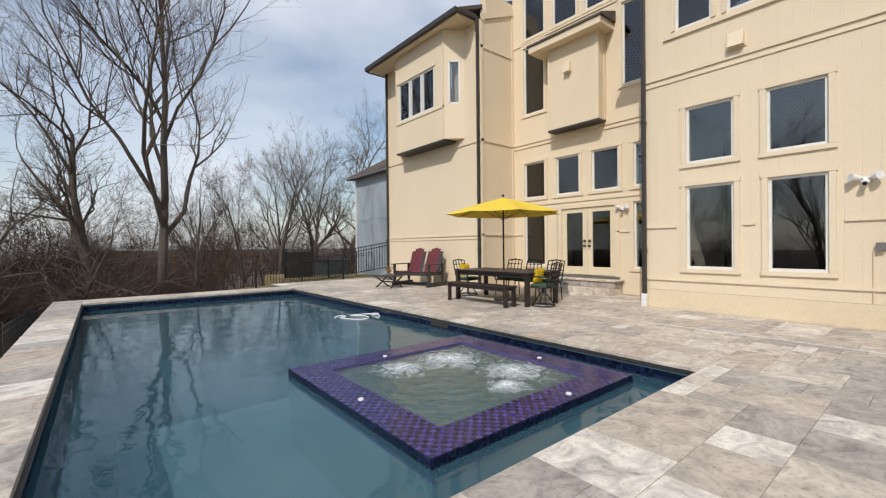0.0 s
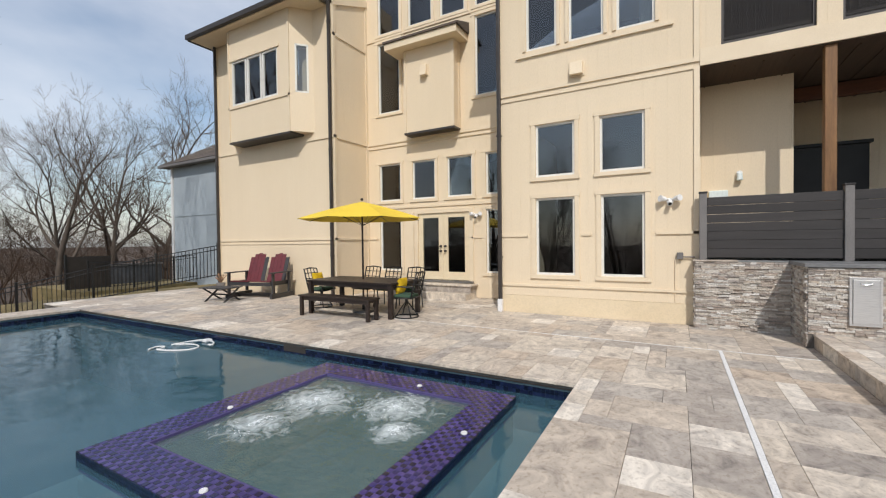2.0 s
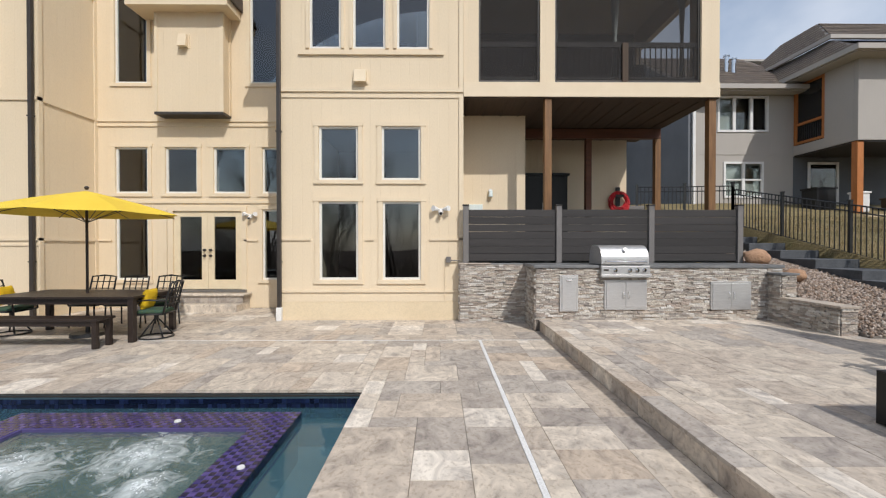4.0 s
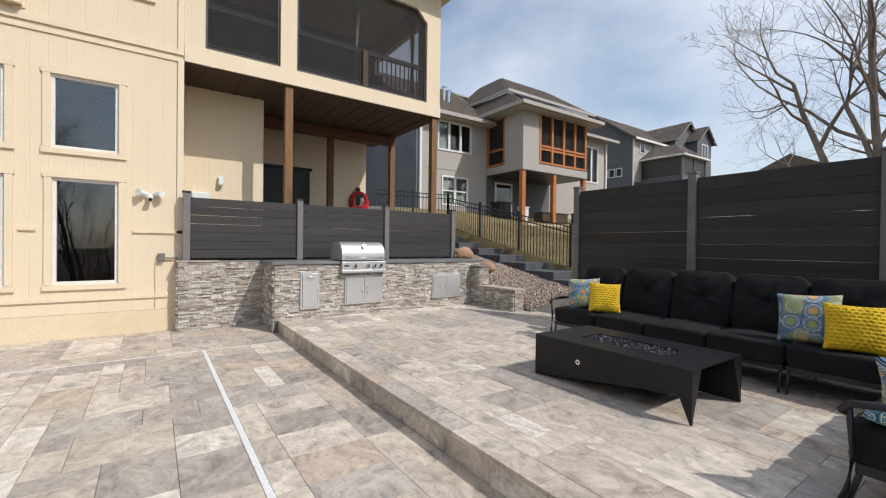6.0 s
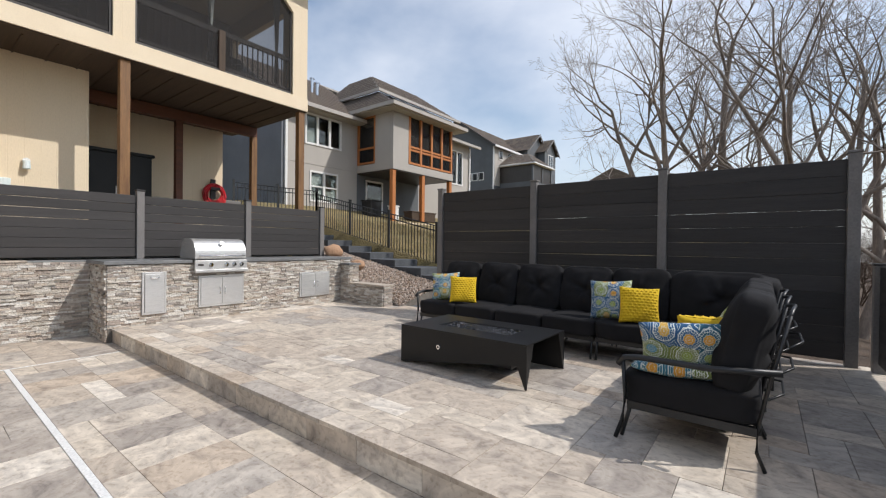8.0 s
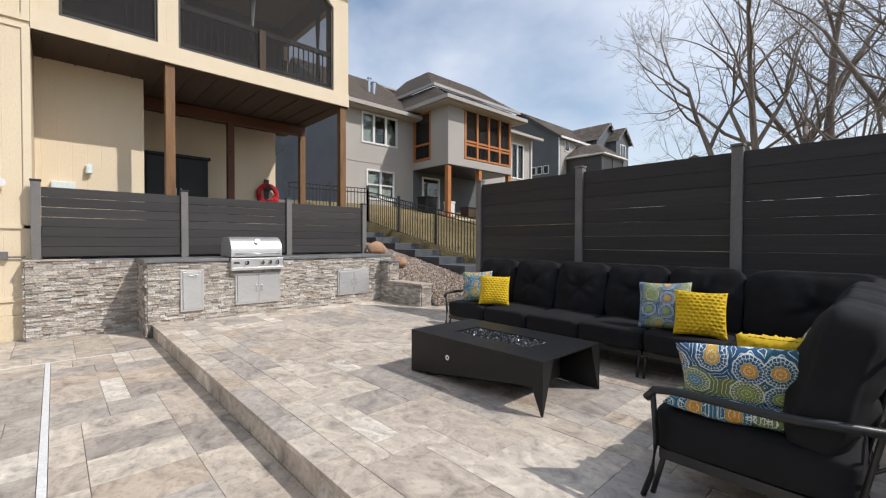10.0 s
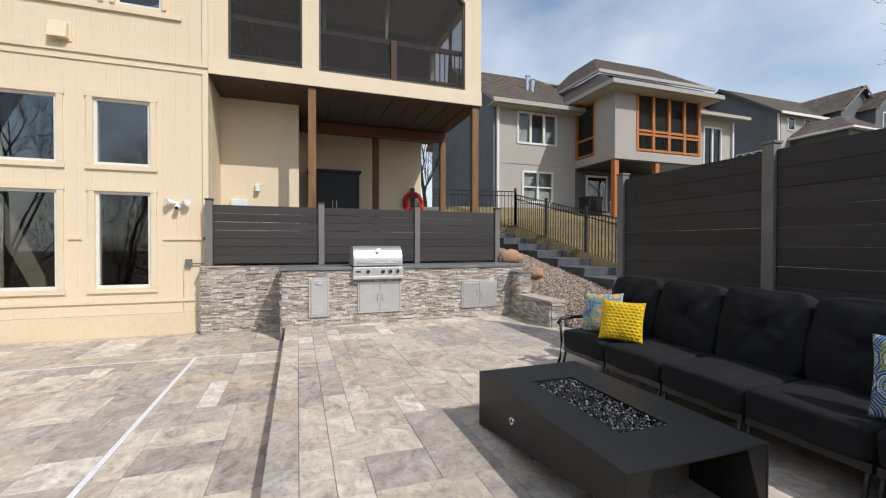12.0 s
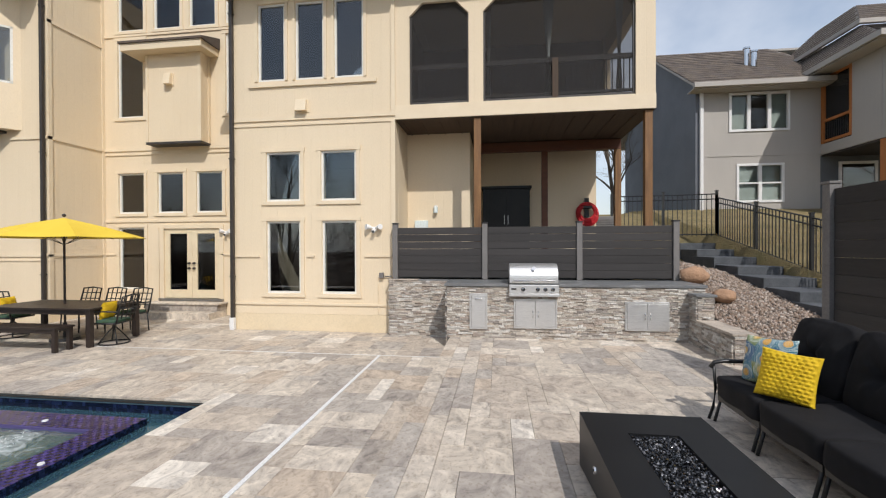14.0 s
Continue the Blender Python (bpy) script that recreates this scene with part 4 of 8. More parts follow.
# ---- privacy fences ----
def fence_x(x, ys_, z0, zp, zt, nb, bottom=None, label="black composite board fence with grey posts"):
    """Fence whose boards run along y."""
    f = thing("privacy_fence", label, "fence")
    for y in ys_:
        p = part("fence_post", boxes((x - 0.055, y - 0.055, z0, x + 0.055, y + 0.055, zt - 0.03)), M["fpost"], f, "grey composite post", bevel=0.006)
        part("post_cap", boxes((x - 0.065, y - 0.065, zt - 0.028, x + 0.065, y + 0.065, zt)), M["board"], p, "black post cap", bevel=0.006)
    zb = bottom or z0 + 0.1
    h = (zp - zb) / nb
    for a, b in zip(ys_, ys_[1:]):
        lo, hi = min(a, b) + 0.058, max(a, b) - 0.058
        for k in range(nb):
            part("board", boxes((x - 0.014 + 0.003 * (k % 2), lo, zb + k * h, x + 0.014, hi, zb + (k + 1) * h - random.choice((0.003, 0.004, 0.005)))), M["board"], f, bevel=0.006)
    return f


def fence_y(y, xs_, z0, zp, zt, nb):
    f = thing("privacy_fence", "tall black composite board fence with grey posts behind the sofa", "fence")
    for x in xs_:
        p = part("fence_post", boxes((x - 0.055, y - 0.055, z0, x + 0.055, y + 0.055, zt - 0.03)), M["fpost"], f, "grey composite post", bevel=0.006)
        part("post_cap", boxes((x - 0.065, y - 0.065, zt - 0.028, x + 0.065, y + 0.065, zt)), M["fpost"], p, bevel=0.006)
    h = (zp - z0 - 0.06) / nb
    for a, b in zip(xs_, xs_[1:]):
        lo, hi = min(a, b) + 0.058, max(a, b) - 0.058
        for k in range(nb):
            part("board", boxes((lo, y - 0.014, z0 + 0.06 + k * h, hi, y + 0.014 - 0.003 * (k % 2), z0 + 0.06 + (k + 1) * h - random.choice((0.0012, 0.0012, 0.0012, 0.0012, 0.003)))), M["board"], f, bevel=0.006)
    return f


fence_x(9.12, (0.50, -1.40, -3.295, -5.12), 1.2, 2.29, 2.39, 7, 1.24)
fence_y(-5.33, (5.56, 3.60, 1.68, -0.22), 0.2, 2.51, 2.595, 12)
fence_x(-0.42, (-5.20, -3.35, -1.5), 0.2, 1.33, 1.36, 8, label="low black composite board fence")

# ---- spa ----
spa = thing("spa", "square spa with a violet mosaic rim set in the pool", "spa", "", "structure")
RIM = -0.122
part("rim_core", boxes((SX0 + 0.01, SY0 + 0.01, -0.30, IX0 - 0.008, SY1 - 0.01, RIM - 0.003), (IX1 + 0.008, SY0 + 0.01, -0.30, SX1 - 0.01, SY1 - 0.01, RIM - 0.003), (IX0 - 0.008, SY0 + 0.01, -0.30, IX1 + 0.008, IY0 - 0.008, RIM - 0.003), (IX0 - 0.008, IY1 + 0.008, -0.30, IX1 + 0.008, SY1 - 0.01, RIM - 0.003)), M["grout"], spa)
part("spa_shell", boxes((SX0 + 0.03, SY0 + 0.03, -1.05, IX0 - 0.008, SY1 - 0.03, -0.302), (IX1 + 0.008, SY0 + 0.03, -1.05, SX1 - 0.03, SY1 - 0.03, -0.302), (IX0 - 0.008, SY0 + 0.03, -1.05, IX1 + 0.008, IY0 - 0.008, -0.302), (IX0 - 0.008, IY1 + 0.008, -1.05, IX1 + 0.008, SY1 - 0.03, -0.302)), M["shelf"], spa)
part("spa_floor", boxes((IX0 - 0.008, IY0 - 0.008, -1.06, IX1 + 0.008, IY1 + 0.008, -0.92)), M["spafloor"], spa)
part("spa_wall", boxes((IX0 - 0.008, IY0, -0.92, IX0, IY1, -0.2), (IX1, IY0, -0.92, IX1 + 0.008, IY1, -0.2), (IX0, IY0 - 0.008, -0.92, IX1, IY0, -0.2), (IX0, IY1, -0.92, IX1, IY1 + 0.008, -0.2)), M["spafloor"], spa)
part("spa_bench", boxes((IX0, IY0, -0.92, IX0 + 0.4, IY1, -0.58), (IX1 - 0.4, IY0, -0.92, IX1, IY1, -0.58), (IX0 + 0.4, IY1 - 0.4, -0.92, IX1 - 0.4, IY1, -0.58)), M["spafloor"], spa)
TS = 0.0505
tile_me = finish("mosaic_tile", boxes((0.003, 0.003, -0.008, TS - 0.003, TS - 0.003, 0.0)), M["mosaic_o"], bevel=0.0015)
pale_me = finish("mosaic_tile", boxes((0.003, 0.003, -0.008, TS - 0.003, TS - 0.003, 0.0)), M["lilac_o"], bevel=0.0015)
loose, paler, count = bmesh.new(), bmesh.new(), 0
i0, j0 = int((SX1 - SX0) / TS), int((SY1 - SY0) / TS)
for i in range(i0):
    for j in range(j0):
        x, y = SX0 + i * (SX1 - SX0) / i0, SY0 + j * (SY1 - SY0) / j0
        if IX0 - 0.02 < x + TS / 2 < IX1 + 0.02 and IY0 - 0.02 < y + TS / 2 < IY1 + 0.02:
            continue
        if count < 300 and y < IY0 and x > 2.0:
            ob = new("mosaic_tile", pale_me if (i + j) % 2 else tile_me)
            ob.location = (x, y, RIM)
            ob.parent = spa
            count += 1
        else:
            bx(paler if (i + j) % 2 else loose, x + 0.003, y + 0.003, RIM - 0.008, x + TS - 0.003, y + TS - 0.003, RIM + random.uniform(-0.0008, 0.0008))
tagged(part("rim_tiles", loose, M["mosaic"], spa), kind="stuff")
tagged(part("rim_tiles", paler, M["lilac"], spa, "lilac mosaic tiles"), kind="stuff")
edge = bmesh.new()
for k in range(2 * i0):
    x = SX0 + k * (SX1 - SX0) / (2 * i0)
    w = (SX1 - SX0) / (2 * i0) - 0.003
    for z in range(5):
        zz = RIM - 0.004 - z * 0.026
        bx(edge, x, SY0 - 0.004, zz - 0.023, x + w, SY0 + 0.01, zz)
        bx(edge, x, SY1 - 0.01, zz - 0.023, x + w, SY1 + 0.004, zz)
for k in range(2 * j0):
    y = SY0 + k * (SY1 - SY0) / (2 * j0)
    w = (SY1 - SY0) / (2 * j0) - 0.003
    for z in range(5):
        zz = RIM - 0.004 - z * 0.026
        bx(edge, SX0 - 0.004, y, zz - 0.023, SX0 + 0.01, y + w, zz)
        bx(edge, SX1 - 0.01, y, zz - 0.023, SX1 + 0.004, y + w, zz)
tagged(part("edge_tiles", edge, M["waterline"], spa), kind="stuff")
for x, y in ((3.76, 2.55), (2.15, 3.75), (3.15, 4.95), (4.60, 3.55)):
    bm = bmesh.new()
    rod(bm, (x, y, RIM), (x, y, RIM + 0.012), 0.03, 0.026, 16)
    part("rim_stud", bm, M["nwhite"], spa, "white round laminar jet cap")
JETS = ((3.75, 4.35, 0.42), (3.05, 4.40, 0.30), (4.0, 3.45, 0.38), (3.55, 3.15, 0.22))
add_foam(M["spawater"], JETS)
bm = bmesh.new()
n_ = 110
vv = {}
for i in range(n_ + 1):
    for j in range(n_ + 1):
        x, y = IX0 + (IX1 - IX0) * i / n_, IY0 + (IY1 - IY0) * j / n_
        h = 0.004 * noise.noise(Vector((x * 6, y * 6, 0)))
        for jx, jy, jr in JETS:
            e = math.exp(-((x - jx) ** 2 + (y - jy) ** 2) / (jr * jr * 0.5))
            h += e * (0.012 + 0.03 * noise.noise(Vector((x * 9, y * 9, 4))) + 0.02 * noise.noise(Vector((x * 22, y * 22, 7))))
        vv[i, j] = bm.verts.new((x, y, RIM - 0.025 + h))
for i in range(n_):
    for j in range(n_):
        bm.faces.new((vv[i, j], vv[i + 1, j], vv[i + 1, j + 1], vv[i, j + 1]))
sw = structure("spa_water", bm, M["spawater"], "bubbling greenish spa water", "water")
sw.data.shade_smooth()
if sw.data.polygons[0].normal.z < 0:
    sw.data.flip_normals()
sw.visible_shadow = False
rs = random.Random(5)
bm = bmesh.new()
for jx, jy, jr in JETS:
    for k in range(420):
        a, q = rs.uniform(0, 2 * math.pi), abs(rs.gauss(0, 0.55)) * jr
        x, y = jx + q * math.cos(a) * 1.15, jy + q * math.sin(a) * 0.75
        f = noise.noise(Vector((x * 9, y * 9, 1)))
        if f < -0.12 + q / jr * 0.3 or not (IX0 + 0.03 < x < IX1 - 0.03 and IY0 + 0.03 < y < IY1 - 0.03):
            continue
        r = rs.uniform(0.002, 0.006) * (1.3 - 0.6 * min(1, q / jr))
        z = RIM - 0.017 + 0.02 * math.exp(-(q / jr) ** 2 * 2) * (0.6 + f)
        top = bm.verts.new((x, y, z + r * 0.7))
        ring = [bm.verts.new((x + r * 1.3 * math.cos(t) * rs.uniform(0.8, 1.2), y + r * math.sin(t), z)) for t in (0, 1.05, 2.1, 3.14, 4.19, 5.24)]
        for u in range(6):
            bm.faces.new((ring[u], ring[(u + 1) % 6], top))
tagged(part("foam", bm, M["foam"], smooth=True), "white foam where the spa jets break the surface", "foam", "", "stuff")

# pool cleaner hose
hose = thing("floating_pool_hose", "white floating pool cleaner hose lying in loops", "pool hose")
bm = bmesh.new()
pts = []
for k in range(70):
    t = k / 69
    pts.append((4.15 + 0.85 * t + 0.16 * math.sin(t * 17), 8.45 + 0.30 * math.sin(t * 11 + 0.4) + 0.1 * math.cos(t * 23), WATER + 0.012 + 0.006 * math.sin(t * 30)))
tube(bm, pts, 0.014, 6)
part("hose", bm, M["nwhite"], hose, smooth=True)
part("float", boxes((4.92, 8.32, WATER + 0.0, 5.05, 8.44, WATER + 0.05)), M["nwhite"], hose, bevel=0.015)
sk = thing("skimmer_mouth", "dark skimmer opening under the pool coping", "skimmer")
part("mouth", boxes((PX1 - 0.016, 6.0, -0.17, PX1 - 0.013, 6.5, -0.065)), M["gutter"], sk)

# ---- outdoor kitchen ----
def ledger(bm, x0, x1, y0, y1, z0, z1, axis, out, seed):
    """Rows of split stone slips on a face; axis: the way the rows run; out: the way the face looks (+1, -1)."""
    r = random.Random(seed)
    z = z0
    while z < z1 - 0.01:
        h = min(r.choice((0.022, 0.027, 0.032, 0.038)), z1 - z)
        a, end = (y0, y1) if axis == "y" else (x0, x1)
        while a < end - 0.005:
            w = min(r.uniform(0.06, 0.22), end - a)
            if end - a - w < 0.05:
                w = end - a
            d = r.uniform(0.006, 0.034)
            if axis == "y":
                f = x0
                vs = bx(bm, f, a + 0.001, z + 0.001, f + out * d, a + w - 0.001, z + h - 0.001)
            else:
                f = y0
                vs = bx(bm, a + 0.001, f, z + 0.001, a + w - 0.001, f + out * d, z + h - 0.001)
            for v in vs:
                v.co += Vector((r.uniform(-0.004, 0.004), r.uniform(-0.003, 0.003), r.uniform(-0.002, 0.002)))
            a += w
        z += h


XC, YC0, YC1 = 8.17, -0.72, -4.78
kit = thing("kitchen_wall", "ledger stone outdoor kitchen wall with a grey counter", "kitchen wall", "", "structure")
part("core", boxes((9.06, -0.72, -0.03, 9.28, 0.62, 1.17), (XC, YC1, 0.2, 9.28, YC0, 1.145), (XC + 0.004, YC1, -0.45, 9.27, YC0 - 0.004, 0.199), (6.78, -5.22, 0.2, 8.17, -4.97, 0.61), (7.86, -5.22, 0.61, 8.17, -4.97, 1.03), (8.17, -5.22, 0.2, 9.28, YC1, 1.145)), M["joint"], kit)
bm = bmesh.new()
ledger(bm, 9.06, 9.06, -0.70, 0.62, 0.0, 1.17, "y", -1, 1)
ledger(bm, 9.06, 9.28, 0.62, 0.62, 0.0, 1.17, "x", 1, 2)
ledger(bm, XC, XC, YC1, YC0, 0.2, 1.145, "y", -1, 3)
ledger(bm, XC, 9.06, YC0, YC0, 0.2, 1.145, "x", 1, 4)
ledger(bm, XC - 0.02, 9.06, YC0 + 0.001, YC0 + 0.001, 0.0, 0.2, "x", 1, 14)
ledger(bm, 6.78, XC, -4.97, -4.97, 0.2, 0.61, "x", 1, 5)
ledger(bm, 7.86, XC, -4.97, -4.97, 0.61, 1.03, "x", 1, 6)
ledger(bm, 6.78, 6.78, -5.22, -4.97, 0.2, 0.61, "y", -1, 7)
ledger(bm, 7.86, 7.86, -5.22, -4.97, 0.655, 1.03, "y", -1, 8)
ledger(bm, XC, XC, -5.22, YC1, 0.2, 1.145, "y", -1, 9)
tagged(part("ledger_stone", bm, M["ledger"], kit), kind="stuff")
for r_ in ((XC - 0.045, -1.86, 1.148, 9.06, YC0 + 0.045, 1.20), (XC - 0.045, -5.25, 1.148, 9.06, -2.76, 1.20), (8.75, -2.758, 1.148, 9.06, -1.862, 1.20), (9.062, -5.25, 1.148, 9.29, 0.0, 1.195)):
    part("countertop", boxes(r_), M["counter"], kit, "honed grey stone slab", bevel=0.006)
part("wall_cap", boxes((9.02, 0.004, 1.172, 9.29, 0.65, 1.20)), M["ledger"], kit, bevel=0.006)
part("bench_cap", boxes((6.74, -5.26, 0.612, 7.84, -4.93, 0.65)), M["coping"], kit, "travertine cap", bevel=0.006)
part("pier_cap", boxes((7.82, -5.26, 1.032, 8.14, -4.93, 1.07)), M["counter"], kit, bevel=0.006)


def steel_door(name, label, y0, y1, z0, z1, leaves):
    d = thing(name, label, "access door")
    x = XC - 0.036
    part("door_frame", boxes((x - 0.012, y0, z0, x + 0.03, y0 + 0.03, z1), (x - 0.012, y1 - 0.03, z0, x + 0.03, y1, z1), (x - 0.012, y0 + 0.03, z0, x + 0.03, y1 - 0.03, z0 + 0.03), (x - 0.012, y0 + 0.03, z1 - 0.03, x + 0.03, y1 - 0.03, z1)), M["steel"], d, bevel=0.003)
    w = (y1 - y0 - 0.066) / leaves
    for k in range(leaves):
        a = y0 + 0.032 + k * (w + 0.002)
        leaf = part("door_leaf", boxes((x - 0.018, a, z0 + 0.032, x + 0.02, a + w - 0.002, z1 - 0.032)), M["steel"], d, bevel=0.004)
        bm = bmesh.new()
        if leaves == 2:
            yk = a + (w - 0.045 if k == 0 else 0.045)
            tube(bm, [(x - 0.018, yk, (z0 + z1) / 2 - 0.06), (x - 0.045, yk, (z0 + z1) / 2 - 0.05), (x - 0.045, yk, (z0 + z1) / 2 + 0.05), (x - 0.018, yk, (z0 + z1) / 2 + 0.06)], 0.008)
        else:
            ym_ = a + w / 2
            tube(bm, [(x - 0.018, ym_ - 0.06, z1 - 0.075), (x - 0.042, ym_ - 0.045, z1 - 0.095), (x - 0.042, ym_ + 0.045, z1 - 0.095), (x - 0.018, ym_ + 0.06, z1 - 0.075)], 0.008)
        part("handle", bm, M["chrome"], leaf, "polished bar handle", smooth=True)
    return d


steel_door("trash_drawer", "stainless steel pull-out drawer front in the stone wall", -1.475, -1.145, 0.36, 1.02, 1)
steel_door("access_doors", "stainless steel double access doors below the grill", -2.725, -1.955, 0.39, 0.925, 2)
steel_door("access_doors", "stainless steel double access doors at the wall end", -4.63, -3.895, 0.39, 0.90, 2)

grill = thing("gas_grill", "built-in stainless steel gas grill with closed hood", "grill")
gy0, gy1, gx = -2.75, -1.87, 8.06
part("firebox", boxes((gx + 0.03, gy0 + 0.01, 0.97, 8.74, gy1 - 0.01, 1.20)), M["steeldark"], grill)
cp_ = part("control_panel", boxes((gx - 0.01, gy0, 1.035, gx + 0.05, gy1, 1.19)), M["steel"], grill, bevel=0.008)
part("drip_lip", boxes((gx - 0.035, gy0 - 0.005, 0.985, gx + 0.05, gy1 + 0.005, 1.032)), M["steel"], grill, bevel=0.006)
for y in (-2.12, -2.38, -2.51, -2.64):
    bm = bmesh.new()
    rod(bm, (gx - 0.01, y, 1.112), (gx - 0.022, y, 1.112), 0.036, 0.036, 18)
    rod(bm, (gx - 0.022, y, 1.112), (gx - 0.06, y, 1.112), 0.024, 0.021, 18)
    part("knob", bm, M["chrome"], cp_, "polished control knob")
part("badge", boxes((gx - 0.014, -2.0, 1.10, gx - 0.009, -1.91, 1.13)), M["gutter"], cp_, "small dark badge")
bm = bmesh.new()
prof = [(gx + 0.02, 1.215)]
for k in range(9):
    a = math.pi - k * math.pi / 2 / 8
    prof.append((gx + 0.27 + 0.25 * math.cos(a), 1.31 + 0.25 * math.sin(a)))
prof += [(8.55, 1.56), (8.66, 1.48), (8.72, 1.215)]
prism(bm, [(x, gy0 + 0.01, z) for x, z in prof], (0, gy1 - gy0 - 0.02, 0))
part("hood", bm, M["steel"], grill, bevel=0.006)
bm = bmesh.new()
tube(bm, [(gx + 0.03, gy0 + 0.08, 1.27), (gx - 0.05, gy0 + 0.08, 1.265), (gx - 0.05, gy1 - 0.08, 1.265), (gx + 0.03, gy1 - 0.08, 1.27)], 0.014, 10)
part("hood_handle", bm, M["chrome"], grill, smooth=True)
bm = bmesh.new()
rod(bm, (gx + 0.05, -2.31, 1.47), (gx + 0.015, -2.31, 1.485), 0.036, 0.036, 20)
part("thermometer", bm, M["chrome"], grill, "round dial")

# ---- slope, steps and boulders ----
def slope_z(x, y):
    """The gravel bank: from the low stone wall at y = -5.26 back to the steps at y = -6.70."""
    k = min(1.0, max(0.0, (-5.26 - y) / 1.44))
    return (0.20 + 0.37 * (x - 6.6)) * (1 - k) + (0.56 + 0.185 * (x - 6.6)) * k


bm = bmesh.new()
rg = random.Random(11)
bm0 = bmesh.new()
rows_ = [[bm0.verts.new((6.6 + 0.4 * a, -6.72 + 0.1825 * b, slope_z(6.6 + 0.4 * a, -6.72 + 0.1825 * b))) for b in range(9)] for a in range(11)]
for p, q in zip(rows_, rows_[1:]):
    for b in range(8):
        bm0.faces.new((p[b], q[b], q[b + 1], p[b + 1]))
rim = [r[0] for r in rows_] + rows_[-1][1:] + [r[-1] for r in rows_[-2::-1]] + rows_[0][-2:0:-1]
low = [bm0.verts.new((v.co.x, v.co.y, -0.2)) for v in rim]
for k in range(len(rim)):
    bm0.faces.new((rim[k], rim[k - 1], low[k - 1], low[k]))
bm0.faces.new(low)
structure("gravel_bed", bm0, M["joint"], "earth bank beside the steps", "ground")
for k in range(9500):
    x, y = rg.uniform(6.6, 10.5), rg.uniform(-6.70, -5.27)
    r = rg.uniform(0.014, 0.038)
    c = Vector((x, y, slope_z(x, y) + rg.uniform(-0.005, 0.02)))
    q = Euler((rg.uniform(0, 6), rg.uniform(0, 6), rg.uniform(0, 6))).to_quaternion()
    vs = [bm.verts.new(c + q @ Vector((p[0] * r * rg.uniform(0.8, 1.4), p[1] * r, p[2] * r * 0.7))) for p in ((1, 0, 0), (-1, 0, 0), (0, 1, 0), (0, -1, 0), (0, 0, 1), (0, 0, -1))]
    for f in ((0, 2, 4), (2, 1, 4), (1, 3, 4), (3, 0, 4), (2, 0, 5), (1, 2, 5), (3, 1, 5), (0, 3, 5)):
        bm.faces.new([vs[u] for u in f])
tagged(part("gravel", bm, M["gravel"], smooth=True), "brown and tan river gravel on the bank", "gravel", "", "stuff")


def boulder(x, y, z, sx, sy, sz, seed):
    bm = bmesh.new()
    bmesh.ops.create_icosphere(bm, subdivisions=3, radius=1.0)
    for v in bm.verts:
        k = 1 + 0.22 * noise.noise(v.co * 1.3 + Vector((seed, 0, 0))) + 0.08 * noise.noise(v.co * 4 + Vector((0, seed, 0)))
        v.co = Vector((v.co.x * sx * k + x, v.co.y * sy * k + y, v.co.z * sz * k + z))
    ob = tagged(part("boulder", bm, M["boulder"], smooth=True), "tan sandstone boulder on the gravel bank", "boulder")


boulder(9.02, -5.42, 1.32, 0.17, 0.26, 0.16, 1)
boulder(8.35, -5.62, 1.0, 0.14, 0.20, 0.12, 5)
stairs = thing("garden_steps", "charcoal block garden steps climbing beside the gravel bank", "steps", "", "structure")
for k in range(9):
    x, z = 5.40 + 0.92 * k, 0.58 + 0.172 * k
    part("step", boxes((x, -7.60, z - 0.60, x + 1.10 if k < 8 else x + 3.0, -6.68 - 0.03 * (k % 2), z)), M["stepstone"], stairs, bevel=0.014)
part("landing", boxes((5.3, -7.55, 0.0, 6.5, -5.46, 0.198)), M["stepstone"], stairs, bevel=0.01)


# ---- iron fences ----
picket_me = finish("picket", boxes((-0.008, -0.008, 0.0, 0.008, 0.008, 1.0)), M["iron"])


def iron_fence(pts, height=1.15, step=0.115, label="black iron picket fence on the lawn"):
    f = thing("iron_fence", label, "fence")
    for a, b in zip(pts, pts[1:]):
        a, b = Vector(a), Vector(b)
        p = part("fence_post", boxes((a.x - 0.03, a.y - 0.03, a.z - 0.1, a.x + 0.03, a.y + 0.03, a.z + height + 0.06)), M["iron"], f)
        part("post_cap", boxes((a.x - 0.038, a.y - 0.038, a.z + height + 0.06, a.x + 0.038, a.y + 0.038, a.z + height + 0.085)), M["iron"], p)
        for h in (0.10, height - 0.16, height - 0.02):
            bm = bmesh.new()
            rod(bm, a + Vector((0, 0, h)), b + Vector((0, 0, h)), 0.016, 0.016, 4)
            part("rail", bm, M["iron"], f)
        n_ = max(1, int((b - a).length / step))
        for k in range(1, n_):
            q = a.lerp(b, k / n_)
            ob = new("picket", picket_me)
            ob.location = (q.x, q.y, q.z + 0.05)
            ob.scale = (1, 1, height - 0.06)
            ob.parent = f
    b = Vector(pts[-1])
    part("fence_post", boxes((b.x - 0.03, b.y - 0.03, b.z - 0.1, b.x + 0.03, b.y + 0.03, b.z + height + 0.06)), M["iron"], f)
    return f


def iz(x):
    return 1.30 + 0.225 * (x - 9.45)


